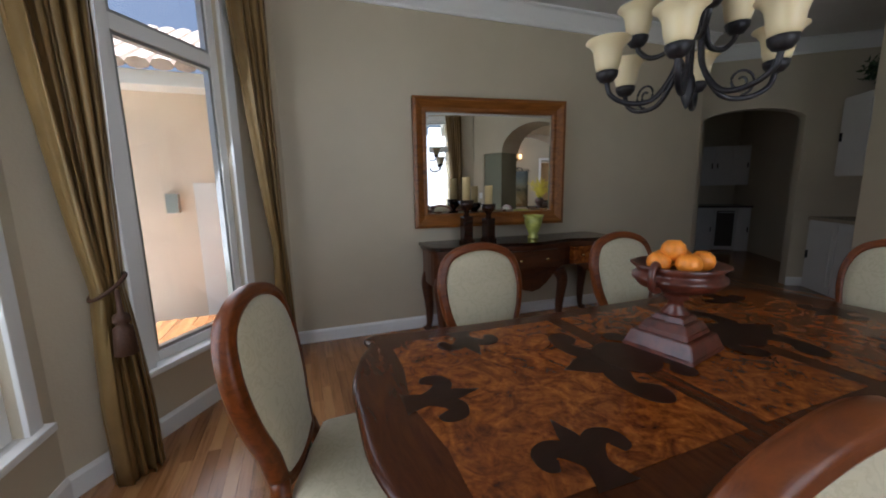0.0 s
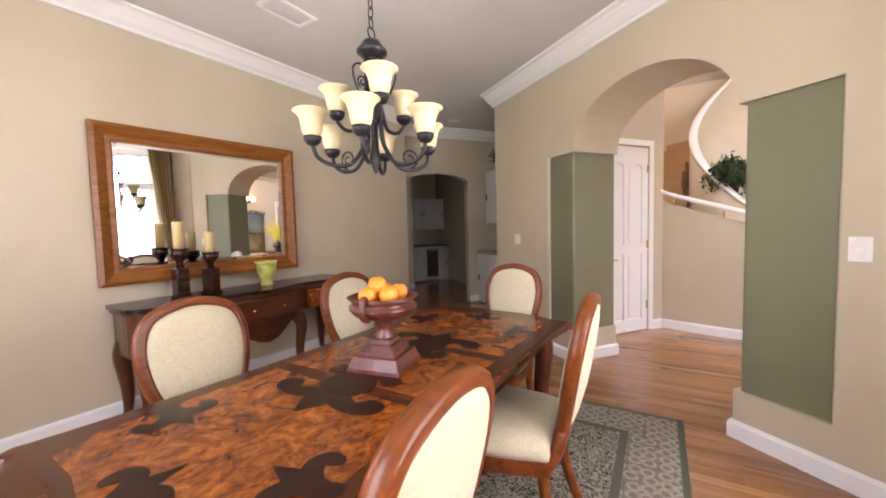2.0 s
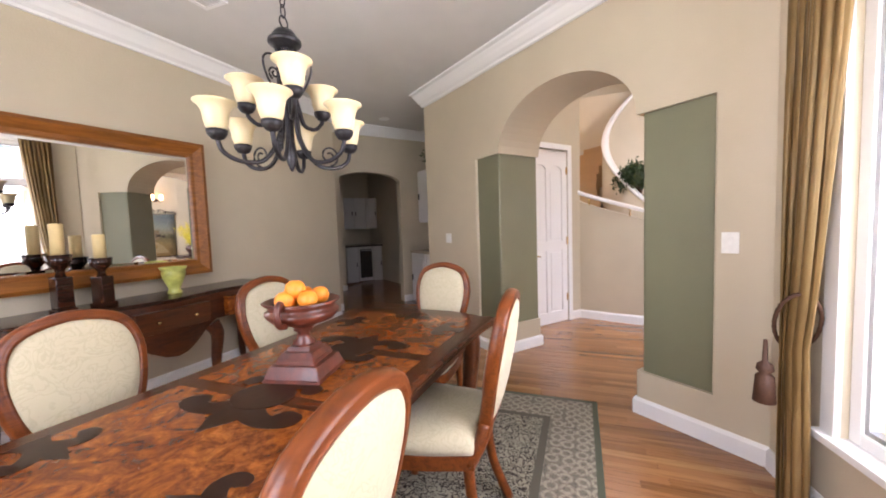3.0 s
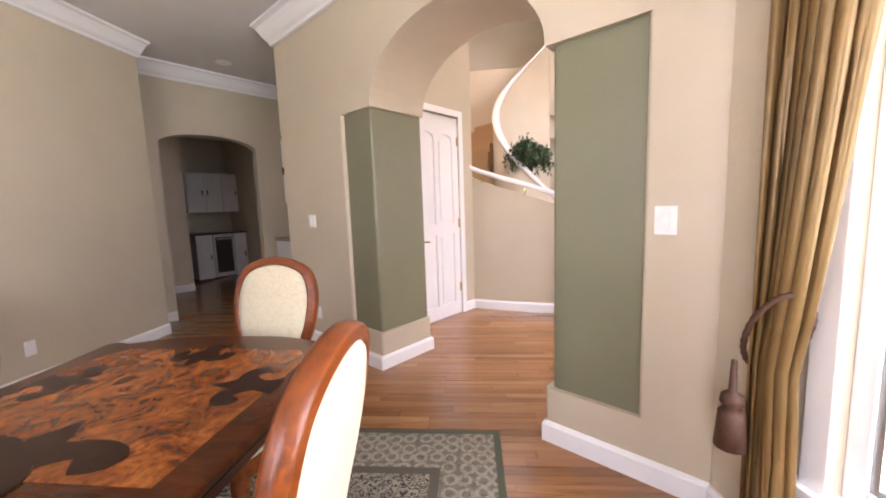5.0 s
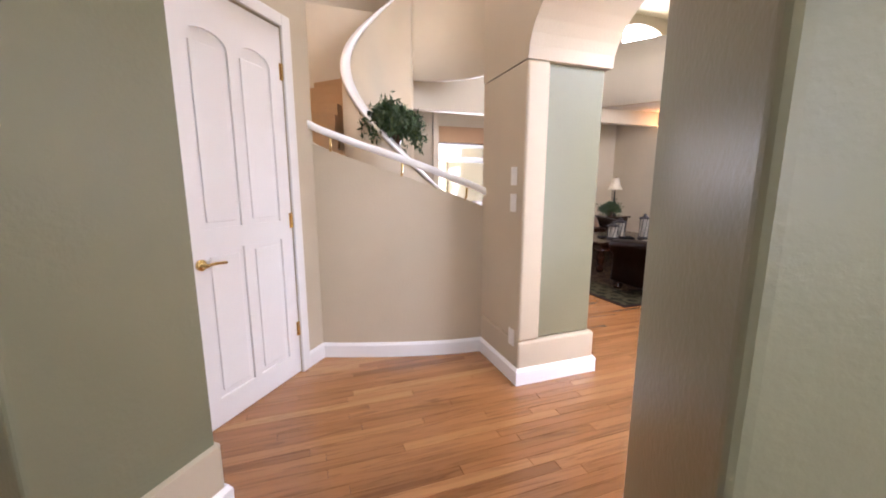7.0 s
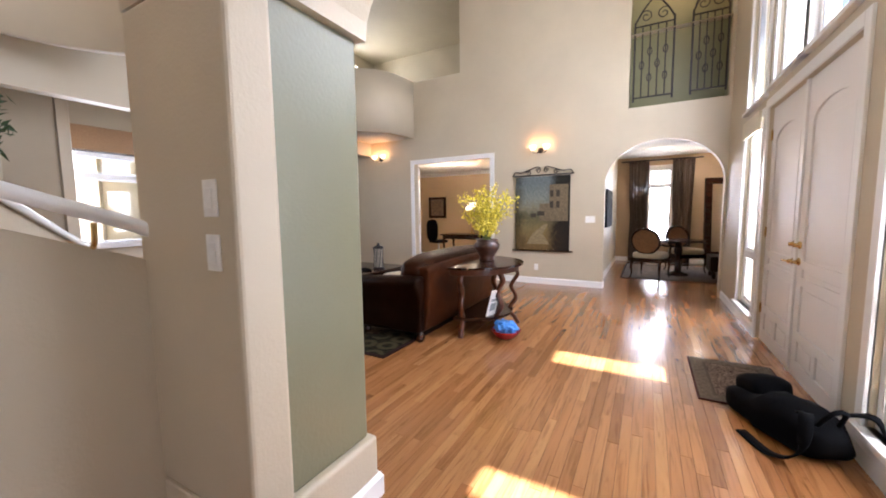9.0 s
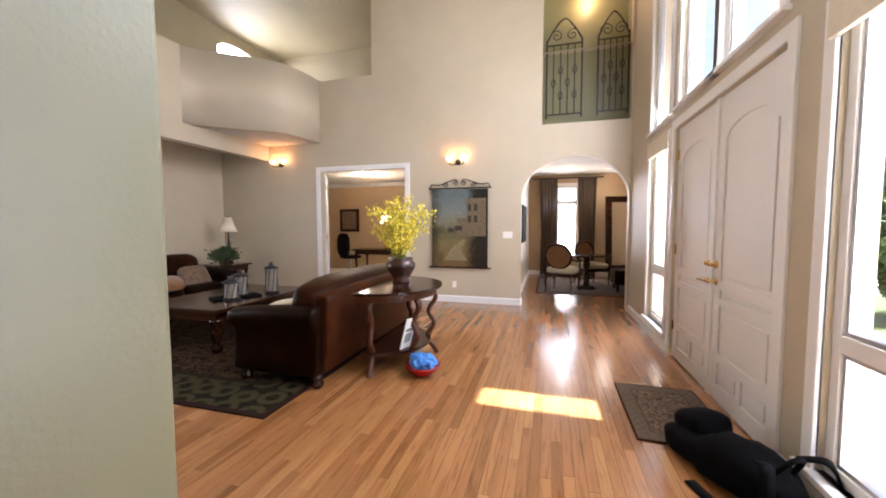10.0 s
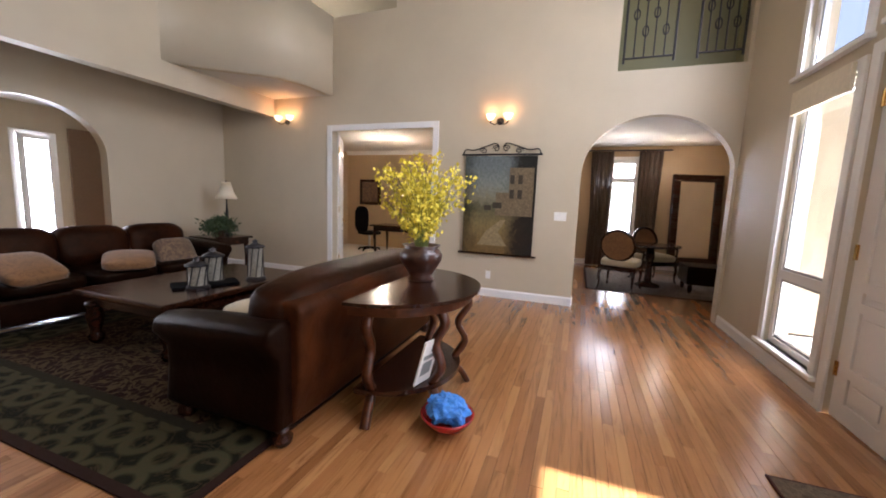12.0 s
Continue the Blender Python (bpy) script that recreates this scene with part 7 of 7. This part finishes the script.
part("handle", prism([sd(9.93, 3.31), sd(9.93, 3.57), sd(9.95, 3.57), sd(9.95, 3.31)], 0.78, 0.80), STEEL, wf, "steel bar handle")
ob = part("countertop", prism([sd(9.96, 2.93), sd(9.96, 3.89), sd(10.8, 3.89), sd(10.8, 2.93)], 0.882, 0.92), GRANITE)
tagged(ob, "dark granite kitchen counter", "countertop")
wall("wall_kitchen_stub", sd(9.0, 1.5), sd(9.0, 2.62), 0, 2.9, 0.14)
base_run("baseboard_kitchen_stub", [sd(9.0, 1.5), sd(9.0, 2.62)])

# ---- neighbouring wing seen from the bay ----
wing = empty("house_wing", Matrix.Identity(4), "peach stucco wing of the house with a clay tile roof", "house")
part("wall", box(-9.0, 0.5, 6.05, 6.25, -0.25, 2.55), EXTERIOR, wing)
part("eave", box(-9.3, 0.5, 5.75, 6.2, 2.47, 2.62, None, 0.01), TRIM, wing, "white eave board")
rt_ = bmesh.new()
for k in range(48):
    x = -9.25 + k * 0.205
    sweep([(x, 5.68, 2.66), (x, 7.9, 3.75)], ring_section(0.105, 8, 0.06), rt_)
part("roof", rt_, TILEROOF, wing, "rounded clay tile roof")
part("door", box(-0.37, 0.30, 6.02, 6.05, -0.22, 1.48, None, 0.005), DOORWHITE, wing, "white side door")
part("wall_lantern", box(-0.64, -0.52, 5.95, 6.05, 1.14, 1.36, None, 0.01), STEEL, wing, "grey wall lantern")
lawn_path = part("pavement", box(-30, 30, -40, RY - 0.3, -0.249, -0.235), CONCRETE)
tagged(lawn_path, "pale paving behind the house", "paving", kind="structure")
# unseen slab added above the bay to stop direct sun on the dining floor
bay_block = part("sun_block_bay", prism([(-1.5, 4.45), (-1.5, -1.2), (1.1, -1.2), (1.1, -0.8), (2.9, -0.8), (2.9, 4.45)], ROOM_H + 0.26, ROOM_H + 0.4), EXTERIOR)
tagged(bay_block, "unseen eave slab added to keep sun out of the bay", "roof", kind="structure")
bulb("study_can_bulb", (9.15, -8.97, 2.25), 50, (1.0, 0.82, 0.6), 0.06)
bulb("sitting_can_bulb", (3.15, -10.18, 2.3), 13, (1.0, 0.82, 0.6), 0.1)
bulb("sitting_can_bulb", (4.18, -9.61, 2.3), 13, (1.0, 0.82, 0.6), 0.1)
yard = part("pavement", box(-14, 2.0, 3.2, 6.05, -0.249, -0.235), CONCRETE)
tagged(yard, "pale paving beside the house", "paving", kind="structure")
fence = part("wall_garden", box(-9.0, -8.8, -16, 5.1, -0.25, 1.7), EXTERIOR)
tagged(fence, "peach stucco garden wall", "wall", kind="structure")

# ---- porch post and garden shrubs outside the front windows ----
post = empty("porch_post", pose(1.35, -6.9, -0.03), "square white porch post with a plain base", "post")
part("shaft", box(-0.11, 0.11, -0.11, 0.11, 0.16, 6.54, None, 0.012), TRIM, post)
part("base", box(-0.15, 0.15, -0.15, 0.15, 0.0, 0.16, None, 0.012), TRIM, post)
GARDEN = plain("garden_leaf", (0.075, 0.115, 0.035), 0.6, 0, 0.4, 9, 0.2)
for x, y, sp, hi_, cnt, sd_ in ((-1.3, -8.6, 1.2, 3.0, 240, 31), (-0.6, -11.2, 1.3, 3.4, 240, 32), (-1.6, -3.4, 1.1, 2.0, 200, 34)):
    bushy("garden_shrub", (x, y, -0.25), 0.1, 0.05, sp, hi_, cnt, "tall leafy green garden shrub", GARDEN, POT, sd_, (0.10, 0.22), 0.3, False)

# ---- room beyond the living room arch, shade over the broad window ----
dr = part("door_5", box(13.84, 13.895, -6.17, -5.68, 0, 2.42, None, 0.01), plain("brown_door", (0.20, 0.13, 0.08), 0.5))
tagged(dr, "brown door in the room beyond the arch", "door", kind="structure")
val = part("window_shade", box(BX - 0.06, BX - 0.005, -3.10, -1.62, 2.28, 2.62, None, 0.01), plain("tan_shade", (0.36, 0.22, 0.12), 0.9, 0, 0.1, 60, 0.3))
tagged(val, "tan fabric shade above the broad window", "window shade")
db = bmesh.new()
for y0, y1, z0, z1 in ((-1.67, -1.60, 0.90, 2.28), (-3.10, -3.03, 0.90, 2.28), (-3.03, -1.67, 2.22, 2.28)):
    add_box(db, BX - 0.05, BX - 0.02, y0, y1, z0, z1)
tagged(part("trim_window", db, MAHOG), "dark wooden surround of the broad window", "casing", kind="structure")
sh = part("window_shade", box(FX + 0.022, FX + 0.05, -2.46, -1.20, 2.17, 2.36, None, 0.006), plain("cream_shade", (0.70, 0.63, 0.48), 0.9))
tagged(sh, "rolled cream fabric shade above the sidelight", "window shade")
sh = part("window_shade", box(FX + 0.022, FX + 0.05, -5.60, -4.86, 2.17, 2.36, None, 0.006), plain("cream_shade_b", (0.70, 0.63, 0.48), 0.9))
tagged(sh, "rolled cream fabric shade above the sidelight", "window shade")
# tall round lamp on the stair wall
sl = empty("wall_sconce", pose(SC[0] + 2.64 * math.cos(1.9), SC[1] + 2.64 * math.sin(1.9), 4.25), "small dark wall sconce with a lit glass on the stair wall", "wall lamp")
part("arm", lathe([(0.01, -0.12), (0.03, -0.08), (0.02, 0.0), (0.05, 0.02)], 14), IRON, sl, smooth=True)
part("glass_cup", lathe([(0.02, 0.02), (0.06, 0.08), (0.05, 0.14), (0.01, 0.16)], 16), GLOWGLASS, sl, "lit glass", True)
bulb("stair_bulb", (SC[0] + 2.45 * math.cos(1.9), SC[1] + 2.45 * math.sin(1.9), 4.35), 30)

# ---- oak strip floor, plank by plank ----
PW = 0.06
prng = random.Random(11)
FLOOR_AREAS = [(-0.75, FX - 0.19, -0.75, 5.6), (FX - 0.19, BX + 0.2, FY - 0.14, 5.8), (1.7, 5.05, RY, FY - 0.14), (BX + 0.2, 14.0, -6.4, -3.2)]
NEAR = (3.5, 5.6, -2.9, 1.35)
unit = bmesh.new()
add_box(unit, -0.5, 0.5, -0.5, 0.5, -1, 0)
for v in unit.verts:
    if v.co.z > -0.5:
        v.co.x *= 0.985
        v.co.y *= 0.9985
unit_me = bpy.data.meshes.new("plank")
unit.to_mesh(unit_me)
unit.free()
unit_me.materials.append(OAK)
verts, faces, near_count = [], [], 0
for x0, x1, y0, y1 in FLOOR_AREAS:
    k = int((x1 - x0) / PW)
    for i in range(k + 1):
        xa, xb = x0 + i * PW, min(x0 + (i + 1) * PW, x1)
        if xb - xa < 0.01:
            continue
        y = y0 - prng.uniform(0, 0.9)
        while y < y1:
            L = prng.uniform(0.55, 1.45)
            a, b = max(y, y0), min(y + L, y1)
            y += L
            if b - a < 0.02:
                continue
            h = prng.uniform(-0.0006, 0.0004)
            cx, cy = (xa + xb) / 2, (a + b) / 2
            if NEAR[0] < cx < NEAR[1] and NEAR[2] < cy < NEAR[3] and near_count < 290:
                near_count += 1
                ob = new("plank", unit_me)
                ob.parent = sub
                ob.matrix_basis = Matrix.Translation((cx, cy, h)) @ Matrix.Diagonal((xb - xa - 0.0008, b - a - 0.001, 0.011, 1))
                continue
            n0 = len(verts)
            e = 0.0007
            for zz, q in ((-0.012, 0.0), (h, e * 0.5)):
                verts += [(xa + e * 0.5 + q, a + q + 0.0004, zz), (xb - e * 0.5 - q, a + q + 0.0004, zz), (xb - e * 0.5 - q, b - q, zz), (xa + e * 0.5 + q, b - q, zz)]
            faces += [(n0 + 4, n0 + 5, n0 + 6, n0 + 7)] + [(n0 + j, n0 + (j + 1) % 4, n0 + 4 + (j + 1) % 4, n0 + 4 + j) for j in range(4)]
pm = bpy.data.meshes.new("planks")
pm.from_pydata(verts, [], faces)
pm.materials.append(OAKJ)
po = new("planks", pm)
po.parent = sub
tagged(po, kind="stuff")
